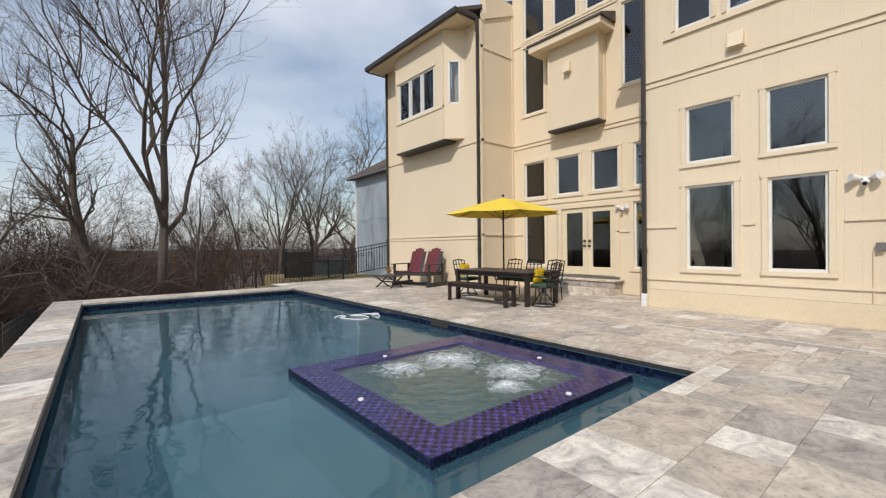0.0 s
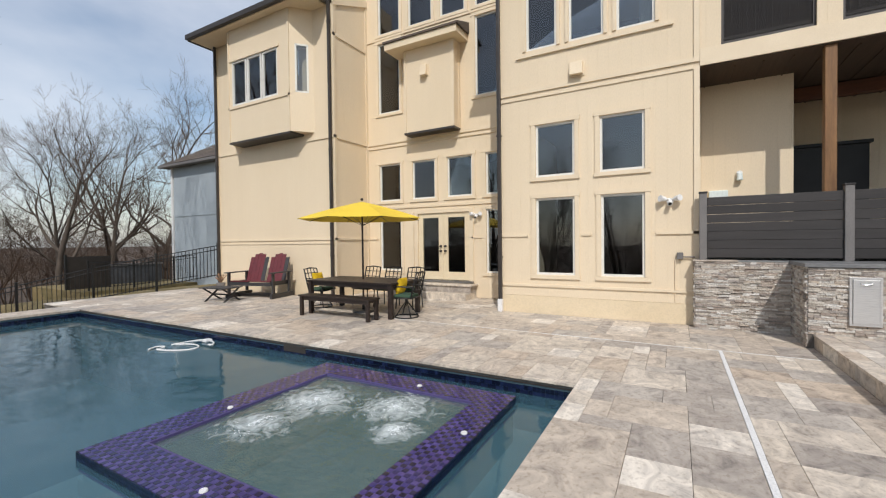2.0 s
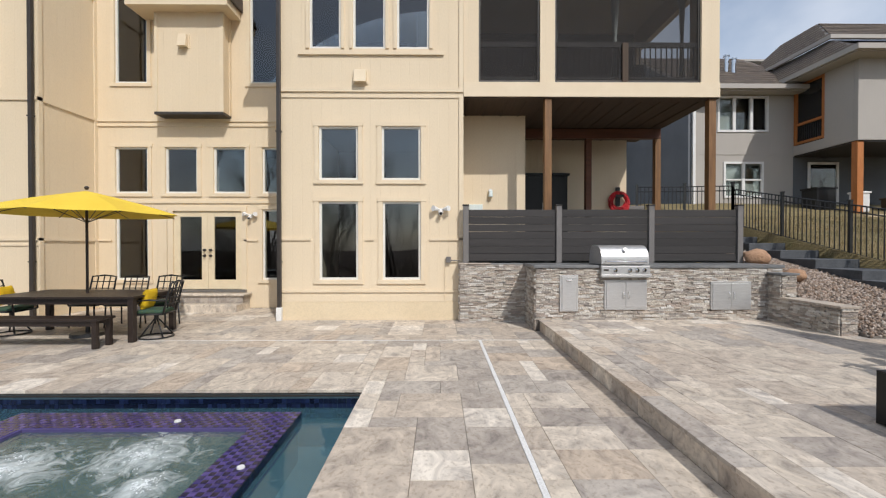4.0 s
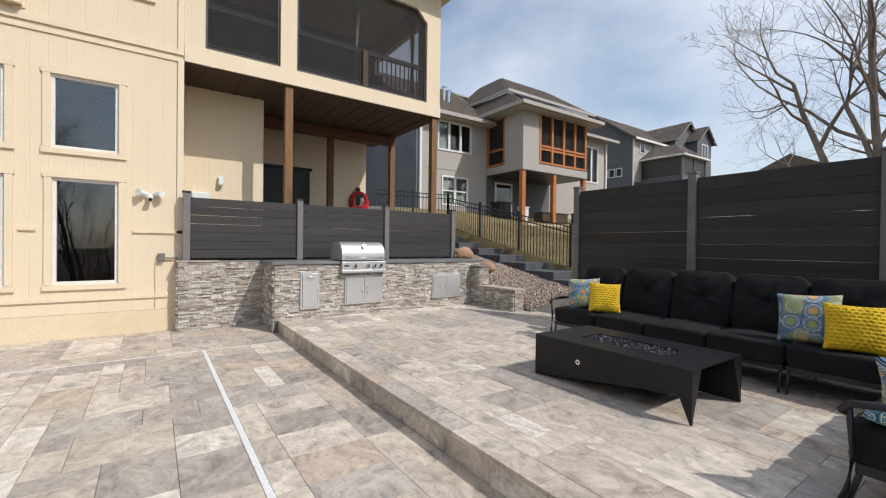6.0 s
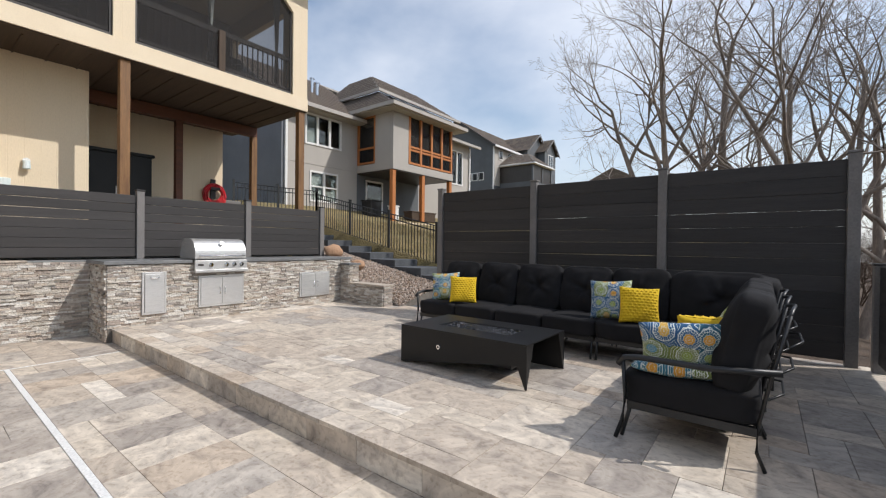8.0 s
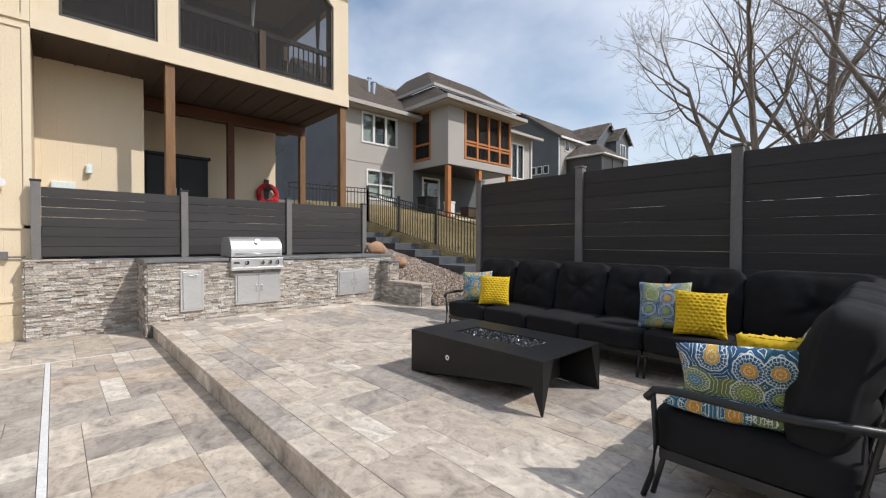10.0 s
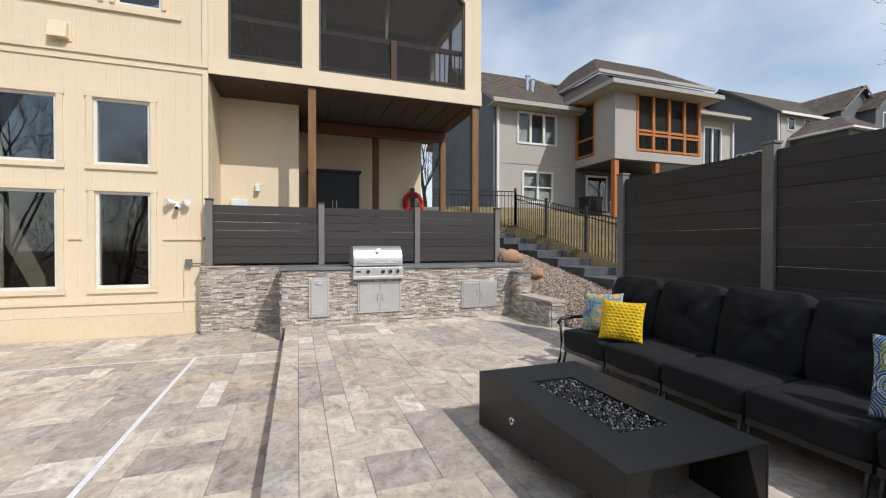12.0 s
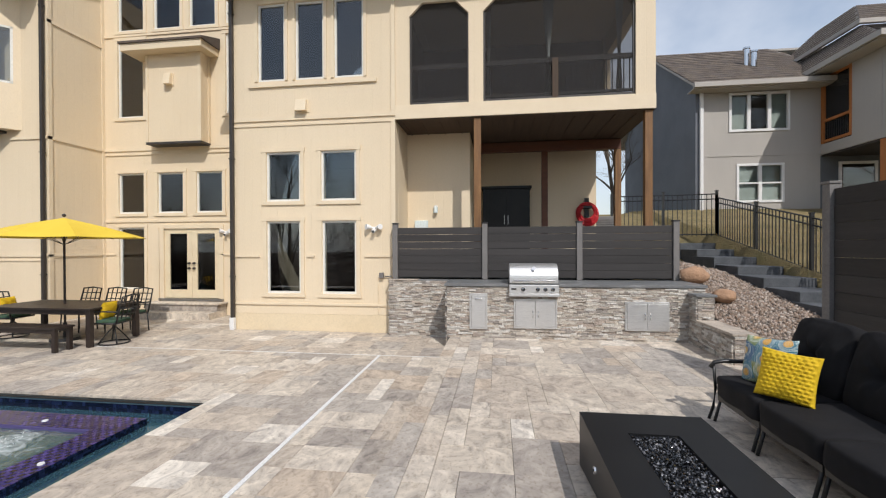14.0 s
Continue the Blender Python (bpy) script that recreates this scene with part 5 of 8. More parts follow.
iron_fence([(x, -7.74, iz(x)) for x in (5.8, 7.6, 9.43, 11.2, 13.0)])
iron_fence([(13.0, -7.74, iz(13.0)), (13.2, -6.4, 2.1), (13.3, -5.0, 2.1)], 1.25, label="black iron fence and gate behind the porch")
iron_fence([(9.45, 15.05, 0.40), (8.2, 16.6, 0.05), (6.9, 17.9, -0.30), (5.2, 18.5, -0.75), (3.2, 18.6, -1.2), (1.0, 18.4, -1.5)], label="black iron picket fence running down the slope")
iron_fence([(-1.3, 18.0, -1.60), (-1.3, 16.0, -1.50), (-1.3, 14.0, -1.42), (-1.3, 12.0, -1.36), (-1.3, 10.0, -1.32), (-1.3, 8.0, -1.30)], 1.2, label="black iron picket fence below the pool edge")

# ---- neighbouring houses ----
def shingles(bm, a, b, c, d, rows, cols):
    """Courses of shingles on the slope a (low left), b (low right), c (top right), d (top left)."""
    a, b, c, d = map(Vector, (a, b, c, d))
    nrm = (b - a).cross(d - a).normalized()
    if nrm.z < 0:
        nrm = -nrm
    for r in range(rows):
        t0, t1 = r / rows, (r + 1.15) / rows
        for k in range(cols):
            off = 0.5 * (r % 2) / cols
            s0, s1 = max(0, k / cols - off), min(1, (k + 1) / cols - off)
            if s1 - s0 < 0.003:
                continue
            t1c = min(1.0, t1)
            q = [a.lerp(b, s0).lerp(d.lerp(c, s0), t0) + nrm * 0.035, a.lerp(b, s1).lerp(d.lerp(c, s1), t0) + nrm * 0.035, a.lerp(b, s1).lerp(d.lerp(c, s1), t1c) + nrm * 0.012, a.lerp(b, s0).lerp(d.lerp(c, s0), t1c) + nrm * 0.012]
            bm.faces.new([bm.verts.new(p) for p in q])


def roof_slab(bm, quad, t=0.10):
    prism(bm, quad, (0, 0, -t))


NX = 17.9
nh = thing("neighbour_house", "two-storey grey house with a cedar screened porch", "house", at=pose(0, -0.13, -0.14))
N1 = [(-12.54, -10.40, 6.40, 7.90), (-12.35, -10.67, 3.67, 5.17)]
part("wall", pierced(NX, NX + 0.3, -13.6, -9.4, 2.3, 8.25, N1), M["nsiding"], nh)
# side wall turned from the sun; its shadow tone is in the colour
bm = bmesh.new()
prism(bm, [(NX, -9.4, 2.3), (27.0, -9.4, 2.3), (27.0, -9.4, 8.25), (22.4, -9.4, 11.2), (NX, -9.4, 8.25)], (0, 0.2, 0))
part("side_wall", bm, M["nsiding_shade"], nh)
part("wall", boxes((NX, -18.6, 5.4, NX + 0.3, -13.6, 8.6)), M["nsiding"], nh)
# dark colour paints in the deep shade below the neighbour's porch
part("lower_wall_shaded", boxes((NX, -18.6, 2.3, NX + 0.3, -13.6, 5.398)), M["ndark"], nh)
part("wall", pierced(NX, NX + 0.3, -24.2, -18.6, 2.3, 8.9, [(-23.4, -22.0, 5.9, 8.3)]), M["nsiding"], nh)
# near-black sheet behind the windows, coloured as an unlit room
part("room_box", boxes((19.2, -24, 2.3, 19.4, -9.5, 8.2)), M["roomshade"], nh)
part("siding_band", boxes((NX - 0.02, -13.6, 5.46, NX - 0.002, -9.4, 5.56), (NX - 0.025, -9.62, 2.3, NX - 0.002, -9.42, 8.2)), M["nsiding"], nh)
for (a, b, c, d), bars, lites in ((N1[0], (-11.83, -11.11), 0), (N1[1], (-11.51,), 1), ((-23.4, -22.0, 5.9, 8.3), (-22.7,), 0)):
    f = 0.09
    w = part("window", boxes((NX - 0.04, a, c, NX + 0.08, a + f, d), (NX - 0.04, b - f, c, NX + 0.08, b, d), (NX - 0.04, a + f, c, NX + 0.08, b - f, c + f), (NX - 0.04, a + f, d - f, NX + 0.08, b - f, d)), M["nwhite"], nh, "white window frame")
    for q in bars:
        part("mullion", boxes((NX - 0.03, q - 0.06, c + f, NX + 0.08, q + 0.06, d - f)), M["nwhite"], w)
    if lites:
        part("mullion", boxes((NX - 0.02, a + f, (c + d) / 2 - 0.03, NX + 0.07, b - f, (c + d) / 2 + 0.03)), M["nwhite"], w)
    part("pane", boxes((NX + 0.04, a + f, c + f, NX + 0.05, b - f, d - f)), M["doorglass"], w).visible_shadow = False
    part("curtain", boxes((NX + 0.10, b - 0.80, c + 0.05, NX + 0.12, b - f, d - 0.05), (NX + 0.10, a + f, c + 0.05, NX + 0.12, a + 0.75, d - 0.05)), M["curtain"], w)
# roofs
rf = bmesh.new()
shingles(rf, (17.35, -8.9, 8.15), (17.35, -14.5, 8.15), (22.4, -14.5, 11.45), (22.4, -8.9, 11.45), 16, 24)
shingles(rf, (17.35, -18.5, 8.85), (17.35, -24.8, 8.85), (22.4, -22.5, 11.45), (22.4, -18.5, 11.45), 14, 24)
shingles(rf, (14.65, -12.95, 8.50), (14.65, -19.1, 8.50), (16.9, -18.0, 9.75), (16.9, -14.2, 9.75), 8, 24)
shingles(rf, (19.5, -12.95, 8.50), (14.65, -12.95, 8.50), (16.9, -14.2, 9.75), (19.5, -14.2, 9.75), 8, 20)
shingles(rf, (16.65, -13.95, 9.80), (16.65, -21.2, 9.80), (19.0, -19.6, 11.5), (19.0, -15.6, 11.5), 8, 30)
shingles(rf, (21.6, -13.95, 9.80), (16.65, -13.95, 9.80), (19.0, -15.6, 11.5), (21.0, -15.6, 11.5), 8, 20)
tagged(part("shingles", rf, M["shingle"], nh, "brown asphalt shingle roof"), kind="stuff")
for quad in ([(17.35, -8.9, 8.14), (17.35, -14.5, 8.14), (22.4, -14.5, 11.44), (22.4, -8.9, 11.44)], [(17.35, -18.5, 8.84), (17.35, -24.8, 8.84), (22.4, -22.5, 11.44), (22.4, -18.5, 11.44)], [(14.65, -12.95, 8.49), (14.65, -19.1, 8.49), (16.9, -18.0, 9.74), (16.9, -14.2, 9.74)], [(19.5, -12.95, 8.49), (14.65, -12.95, 8.49), (16.9, -14.2, 9.74), (19.5, -14.2, 9.74)], [(16.65, -13.95, 9.79), (16.65, -21.2, 9.79), (19.0, -19.6, 11.49), (19.0, -15.6, 11.49)], [(21.6, -13.95, 9.79), (16.65, -13.95, 9.79), (19.0, -15.6, 11.49), (21.0, -15.6, 11.49)], [(22.4, -8.9, 11.44), (22.4, -24, 11.44), (27.5, -24, 8.0), (27.5, -8.9, 8.0)]):
    deck = bmesh.new()
    roof_slab(deck, quad)
    part("roof_deck", deck, M["nsiding"], nh)
part("fascia", boxes((17.22, -14.2, 7.98, 17.38, -8.88, 8.16)), M["nsiding"], nh)
part("fascia", boxes((17.22, -24.8, 8.70, 17.38, -18.9, 8.86)), M["nsiding"], nh)
part("fascia", boxes((14.52, -19.15, 8.32, 14.68, -12.9, 8.50), (14.68, -12.98, 8.32, 18.0, -12.9, 8.50)), M["nsiding"], nh)
part("fascia", boxes((16.55, -21.2, 9.66, 16.67, -13.87, 9.81), (16.67, -13.97, 9.66, 21.0, -13.87, 9.81)), M["nsiding"], nh)
part("clerestory", boxes((16.95, -20.8, 9.0, 21.0, -14.3, 9.75)), M["nsiding"], nh)
part("soffit", boxes((14.68, -19.1, 8.28, 18.0, -13.0, 8.32), (17.38, -14.2, 7.94, 17.9, -8.9, 7.98)), M["nsiding"], nh)
part("downspout", boxes((17.78, -9.44, 2.4, 17.88, -9.33, 8.0)), M["nwhite"], nh, "white downspout")
part("downspout", boxes((17.78, -24.25, 2.4, 17.88, -24.14, 8.7)), M["nwhite"], nh, "white downspout")
for y, h in ((-11.95, 0.55), (-12.1, 0.3)):
    bm = bmesh.new()
    rod(bm, (19.6 - (0.55 - h), y, 9.4), (19.6 - (0.55 - h), y, 9.75 + h), 0.10, 0.10, 10)
    rod(bm, (19.6 - (0.55 - h), y, 9.75 + h), (19.6 - (0.55 - h), y, 9.82 + h), 0.14, 0.14, 10)
    part("flue", bm, M["chrome"], nh, "shiny metal flue")
# screened cedar porch of that house
part("porch_floor", boxes((15.2, -18.6, 5.42, 17.9, -13.6, 5.80)), M["nsiding"], nh)
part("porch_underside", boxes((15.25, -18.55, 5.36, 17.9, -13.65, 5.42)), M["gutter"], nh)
part("porch_wall", boxes((15.2, -14.72, 5.80, 15.35, -13.6, 8.3), (15.36, -13.75, 5.80, 16.5, -13.6, 8.3), (15.2, -18.6, 8.32, 17.9, -13.6, 8.5)), M["nsiding"], nh)
# porch depth darkened by wall colour, not by lack of light
part("porch_back", boxes((17.75, -18.5, 5.8, 17.88, -13.7, 8.3), (15.4, -18.6, 5.8, 17.8, -18.5, 8.3)), M["roomshade"], nh)
for k in range(5):
    y = -14.80 - k * 0.905
    part("porch_mullion", boxes((15.18, y - 0.07, 5.82, 15.32, y + 0.07, 8.32)), M["orange"], nh, "orange cedar post")
for z in (5.84, 6.52, 6.68):
    part("porch_rail", boxes((15.19, -18.42, z, 15.30, -14.8, z + 0.10)), M["orange"], nh, "orange cedar rail")
for z in (5.84, 6.60, 8.2):
    part("porch_rail", boxes((16.5, -13.72, z, 17.9, -13.62, z + 0.10)), M["orange"], nh, "orange cedar rail")
for x in (16.55, 17.82):
    part("porch_mullion", boxes((x - 0.06, -13.73, 5.82, x + 0.06, -13.60, 8.3)), M["orange"], nh, "orange cedar post")
bm = bmesh.new()
for k in range(36):
    bx(bm, 15.23, -14.88 - k * 0.1, 5.94, 15.26, -14.86 - k * 0.1, 6.52)
for k in range(12):
    bx(bm, 16.64 + k * 0.1, -13.68, 5.94, 16.66 + k * 0.1, -13.66, 6.6)
tagged(part("balusters", bm, M["iron"], nh), kind="stuff")
part("porch_screen", boxes((15.28, -18.4, 5.82, 15.283, -14.75, 8.3), (16.5, -13.68, 5.82, 17.85, -13.677, 8.3)), M["screen"], nh)
for y in (-13.75, -16.0, -18.45):
    part("porch_post", boxes((15.25, y - 0.11, 2.5, 15.47, y + 0.11, 5.40)), M["orange"], nh, "orange cedar post")
sd = part("sliding_door", boxes((NX - 0.05, -15.5, 2.9, NX - 0.01, -15.4, 5.05), (NX - 0.05, -14.3, 2.9, NX - 0.01, -14.2, 5.05), (NX - 0.05, -15.5, 5.05, NX - 0.01, -14.2, 5.15)), M["nwhite"], nh)
part("pane", boxes((NX - 0.03, -15.4, 2.9, NX - 0.02, -14.3, 5.05)), M["glass"], sd)
part("patio", boxes((14.6, -19.5, 2.2, NX, -13.4, 2.75)), M["foundation"], nh)
for nm, lb, r_, m_, ct in (("barrel", "white round planter under the porch", (15.5, -14.5, 2.752, 15.9, -14.1, 3.45), "nwhite", "planter"), ("covered_grill", "black covered grill on the neighbour's patio", (16.2, -13.95, 2.752, 16.9, -13.2, 3.7), "pitmetal", "grill"), ("storage_bench", "brown wooden bench on the neighbour's patio", (15.4, -17.4, 2.752, 16.0, -15.4, 3.25), "soffit", "bench"), ("planter_box", "dark raised timber planter box", (14.9, -20.5, 2.4, 15.6, -17.9, 3.3), "soffit", "planter")):
    t_ = thing(nm, lb, ct)
    part("body", boxes(r_), M[m_], t_, bevel=0.05)
    part("lid", boxes((r_[0] - 0.03, r_[1] - 0.03, r_[5] - 0.02, r_[3] + 0.03, r_[4] + 0.03, r_[5] + 0.05)), M[m_], t_, bevel=0.02)

h3 = thing("dark_grey_house", "dark grey gabled house with a screened porch along the slope", "house")
HX, HY = 23.7, -37.5
part("wall", boxes((HX, HY - 15, 4, HX + 9.2, HY, 12.4)), M["ndark"], h3)
bm = bmesh.new()
prism(bm, [(HX, HY, 12.402), (HX + 9.2, HY, 12.402), (HX + 4.6, HY, 15.55)], (0, -14.9, 0))
part("gable", bm, M["ndark"], h3)
part("front_wall", boxes((HX - 0.05, HY - 15, 8.0, HX - 0.002, HY - 0.2, 12.3)), M["nsiding"], h3, "grey lap siding on the front")
rf = bmesh.new()
shingles(rf, (HX - 0.5, HY + 0.5, 12.15), (HX - 0.5, HY - 15, 12.15), (HX + 4.6, HY - 15, 15.65), (HX + 4.6, HY + 0.5, 15.65), 14, 40)
shingles(rf, (HX + 9.7, HY + 0.5, 12.15), (HX + 9.7, HY - 15, 12.15), (HX + 4.6, HY - 15, 15.65), (HX + 4.6, HY + 0.5, 15.65), 14, 40)
# cross gable and its small front gable
for x0_, x1_, ya_, yb_, ze_, zr_ in ((HX - 0.9, HX + 4, HY - 6.2, HY - 11.2, 12.9, 15.1), (HX - 2.0, HX + 1.0, HY - 8.6, HY - 11.8, 13.0, 14.6)):
    ym_ = (ya_ + yb_) / 2
    part("wing_wall", boxes((x0_, yb_, 4, x1_, ya_, ze_)), M["ndark"], h3)
    bm = bmesh.new()
    prism(bm, [(x0_, ya_, ze_ + 0.002), (x0_, yb_, ze_ + 0.002), (x0_, ym_, zr_ - 0.1)], (x1_ - x0_, 0, 0))
    part("wing_gable", bm, M["ndark"], h3)
    shingles(rf, (x1_, ya_ + 0.4, ze_ - 0.2), (x0_ - 0.4, ya_ + 0.4, ze_ - 0.2), (x0_ - 0.4, ym_, zr_), (x1_, ym_, zr_), 8, 14)
    shingles(rf, (x1_, yb_ - 0.4, ze_ - 0.2), (x0_ - 0.4, yb_ - 0.4, ze_ - 0.2), (x0_ - 0.4, ym_, zr_), (x1_, ym_, zr_), 8, 14)
    bm = bmesh.new()
    for y_ in (ya_ + 0.4, yb_ - 0.4):
        prism(bm, [(x0_ - 0.44, y_, ze_ - 0.36), (x0_ - 0.44, y_, ze_ - 0.18), (x0_ - 0.44, ym_, zr_ + 0.02), (x0_ - 0.44, ym_, zr_ - 0.2)], (0.06, 0, 0))
    part("rake_board", bm, M["fpost"], h3)
# screened porch with a hip roof
shingles(rf, (HX, HY - 1.0, 10.2), (HX - 4.3, HY - 1.0, 10.2), (HX - 2.4, HY - 3.4, 11.65), (HX, HY - 3.4, 11.65), 8, 16)
shingles(rf, (HX - 4.3, HY - 1.0, 10.2), (HX - 4.3, HY - 6.2, 10.2), (HX - 2.4, HY - 4.2, 11.65), (HX - 2.4, HY - 3.4, 11.65), 8, 20)
tagged(part("shingles", rf, M["shingle"], h3, "brown shingle roof"), kind="stuff")
part("porch_wall", boxes((HX - 4.0, HY - 6.0, 4, HX - 0.06, HY - 1.3, 8.3)), M["ndark"], h3)
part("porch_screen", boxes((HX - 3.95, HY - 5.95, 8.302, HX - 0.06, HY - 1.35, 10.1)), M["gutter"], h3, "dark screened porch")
part("eave", boxes((HX - 4.35, HY - 6.2, 10.06, HX - 0.06, HY - 0.95, 10.19)), M["nwhite"], h3)
for y_ in (HY - 1.33, HY - 3.6, HY - 5.9):
    part("porch_post", boxes((HX - 4.02, y_ - 0.08, 8.3, HX - 3.86, y_ + 0.08, 10.05)), M["ndark"], h3)
part("corner_board", boxes((HX - 0.06, HY - 0.1, 4, HX + 0.06, HY + 0.05, 12.2)), M["nwhite"], h3, "white downspout")
part("fascia", boxes((HX - 0.6, HY - 6.0, 12.0, HX - 0.48, HY + 0.5, 12.2)), M["nwhite"], h3)
bm = bmesh.new()
for sx_ in (-0.5, 9.7):
    prism(bm, [(HX + sx_, HY + 0.5, 11.95), (HX + sx_, HY + 0.5, 12.17), (HX + 4.6, HY + 0.5, 15.67), (HX + 4.6, HY + 0.5, 15.40)], (0, 0.06, 0))
part("rake_board", bm, M["gutter"], h3)
for x_ in (25.2, 26.0, 26.75):
    wf = part("window", boxes((x_ - 0.33, HY, 8.62, x_ + 0.33, HY + 0.06, 9.5)), M["nwhite"], h3, "white framed window")
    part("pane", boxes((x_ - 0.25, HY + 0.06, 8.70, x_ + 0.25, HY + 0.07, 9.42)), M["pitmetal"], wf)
for y_ in (HY - 1.4, HY - 3.4):
    wf = part("window", boxes((HX - 0.11, y_ - 0.45, 10.9, HX - 0.052, y_ + 0.45, 12.0)), M["nwhite"], h3, "white framed window")
    part("pane", boxes((HX - 0.12, y_ - 0.35, 11.0, HX - 0.111, y_ + 0.35, 11.9)), M["glass"], wf)
wf = part("window", boxes((HX - 2.07, HY - 10.9, 11.2, HX - 2.002, HY - 9.5, 12.7)), M["nwhite"], h3, "white framed window")
part("pane", boxes((HX - 2.08, HY - 10.8, 11.3, HX - 2.071, HY - 10.25, 12.6), (HX - 2.08, HY - 10.15, 11.3, HX - 2.071, HY - 9.6, 12.6)), M["glass"], wf)
h4 = thing("far_house", "distant brown-roofed house beyond the fence", "house")
part("wall", boxes((12.6, -62, 4, 18.5, -52, 9.5)), M["ndark"], h4)
bm = bmesh.new()
prism(bm, [(12.0, -51.6, 9.4), (19.0, -51.6, 9.4), (15.4, -51.6, 11.2)], (0, -12, 0))
part("roof", bm, M["shingle"], h4)

gh = thing("pale_house", "pale blue-grey house beyond the wing", "house")
part("wall", boxes((14.2, 18.5, -1.5, 26, 26.8, 6.2)), M["lightgrey"], gh)
part("corner_board", boxes((14.12, 26.66, -1.4, 14.195, 26.85, 6.2)), M["nwhite"], gh)
part("siding_band", boxes((14.175, 18.5, 3.2, 14.198, 26.6, 3.28)), M["lightgrey"], gh)
rf = bmesh.new()
shingles(rf, (13.75, 27.3, 6.2), (13.75, 18.0, 6.2), (19, 21.0, 9.4), (19, 24.0, 9.4), 16, 40)
shingles(rf, (26.5, 27.3, 6.2), (13.75, 27.3, 6.2), (19, 24.0, 9.4), (22, 24.0, 9.4), 14, 40)
tagged(part("shingles", rf, M["shingle"], gh), kind="stuff")
part("eave", boxes((13.7, 18.0, 6.05, 26.5, 27.35, 6.19)), M["fpost"], gh)
yard = structure("far_yard", boxes((9.0, 24.5, -1.6, 14.6, 30.5, -0.55)), M["grass"], "lawn of the next garden", "ground")
rw = thing("far_garden_wall", "low dark block wall in the next garden", "garden wall")
part("wall", boxes((10.3, 27.8, -0.55, 14.0, 28.1, 0.45)), M["stepstone"], rw)
part("cap", boxes((10.25, 27.75, 0.45, 14.05, 28.15, 0.55)), M["fpost"], rw)
iron_fence([(9.4, 25.0, -0.5), (11.2, 24.8, -0.5), (13.0, 24.6, -0.4), (15.0, 24.4, -0.2)], 1.3, 0.16, "black iron fence round the next garden")
ds = thing("dark_screen", "dark mesh dog run panel in the next garden", "panel")
part("panel", boxes((9.1, 26.5, -0.55, 10.9, 26.56, 1.05)), M["gutter"], ds)
part("post", boxes((9.05, 26.46, -0.55, 9.12, 26.6, 1.15)), M["iron"], ds)

# ---- trees and scrub ----
class Twigs:
    """Gathers tapered branches as plain lists."""

    def __init__(self):
        self.v, self.f = [], []

    def branch(self, pts, radii, sides):
        first = len(self.v)
        for i, p in enumerate(pts):
            d = (pts[min(i + 1, len(pts) - 1)] - pts[max(i - 1, 0)]).normalized()
            q = d.to_track_quat("Z", "Y")
            for k in range(sides):
                a = 2 * math.pi * k / sides
                self.v.append(p + q @ Vector((radii[i] * math.cos(a), radii[i] * math.sin(a), 0)))
        for i in range(len(pts) - 1):
            for k in range(sides):
                a, b = first + i * sides + k, first + i * sides + (k + 1) % sides
                self.f.append((a, b, b + sides, a + sides))

    def mesh(self, name, m):
        me = bpy.data.meshes.new(name)
        me.from_pydata([tuple(v) for v in self.v], [], self.f)
        me.materials.append(m)
        me.shade_smooth()
        return me


def grow(rt, wood, twigs, p, d, length, r, level, top, counts, spread, rise):
    """One branch with its side branches, down to fine twigs."""
    segs = 7 if level == 0 else (5 if level == 1 else (4 if level == 2 else 3))
    pts, radii, dirs = [p.copy()], [r], [d.copy()]
    wob = 0.055 if level == 0 else 0.20
    for k in range(segs):
        d = (d + Vector((rt.gauss(0, wob), rt.gauss(0, wob), rt.gauss(0, wob) * 0.6 + rise * (0.10 if level else 0.0)))).normalized()
        p = p + d * (length / segs)
        pts.append(p.copy())
        dirs.append(d.copy())
        radii.append(max(0.0045, r * (1 - 0.72 * (k + 1) / segs)))
    (wood if level < 2 else twigs).branch(pts, radii, 8 if level == 0 else (6 if level == 1 else (4 if level == 2 else 3)))
    if level >= top:
        return
    n = counts[level]
    for k in range(n):
        t = rt.uniform(0.28 if level == 0 else 0.2, 1.0) if k < n - 1 else 1.0
        i = min(segs - 1, int(t * segs))
        fr = t * segs - i
        q = pts[i].lerp(pts[i + 1], min(1, fr))
        ax = Vector((rt.gauss(0, 1), rt.gauss(0, 1), rt.gauss(0, 1))).cross(dirs[i + 1])
        if ax.length < 1e-3:
            continue
        ang = rt.uniform(0.45, 1.0) * spread * (0.5 if k == n - 1 else 1)
        nd = (Matrix.Rotation(ang, 3, ax.normalized()) @ dirs[i + 1]).normalized()
        rr = radii[i] * rt.uniform(0.45, 0.7)
        grow(rt, wood, twigs, q, nd, length * rt.uniform(0.42, 0.68) * (1.15 - 0.4 * t), max(0.005, rr), level + 1, top, counts, spread, rise)


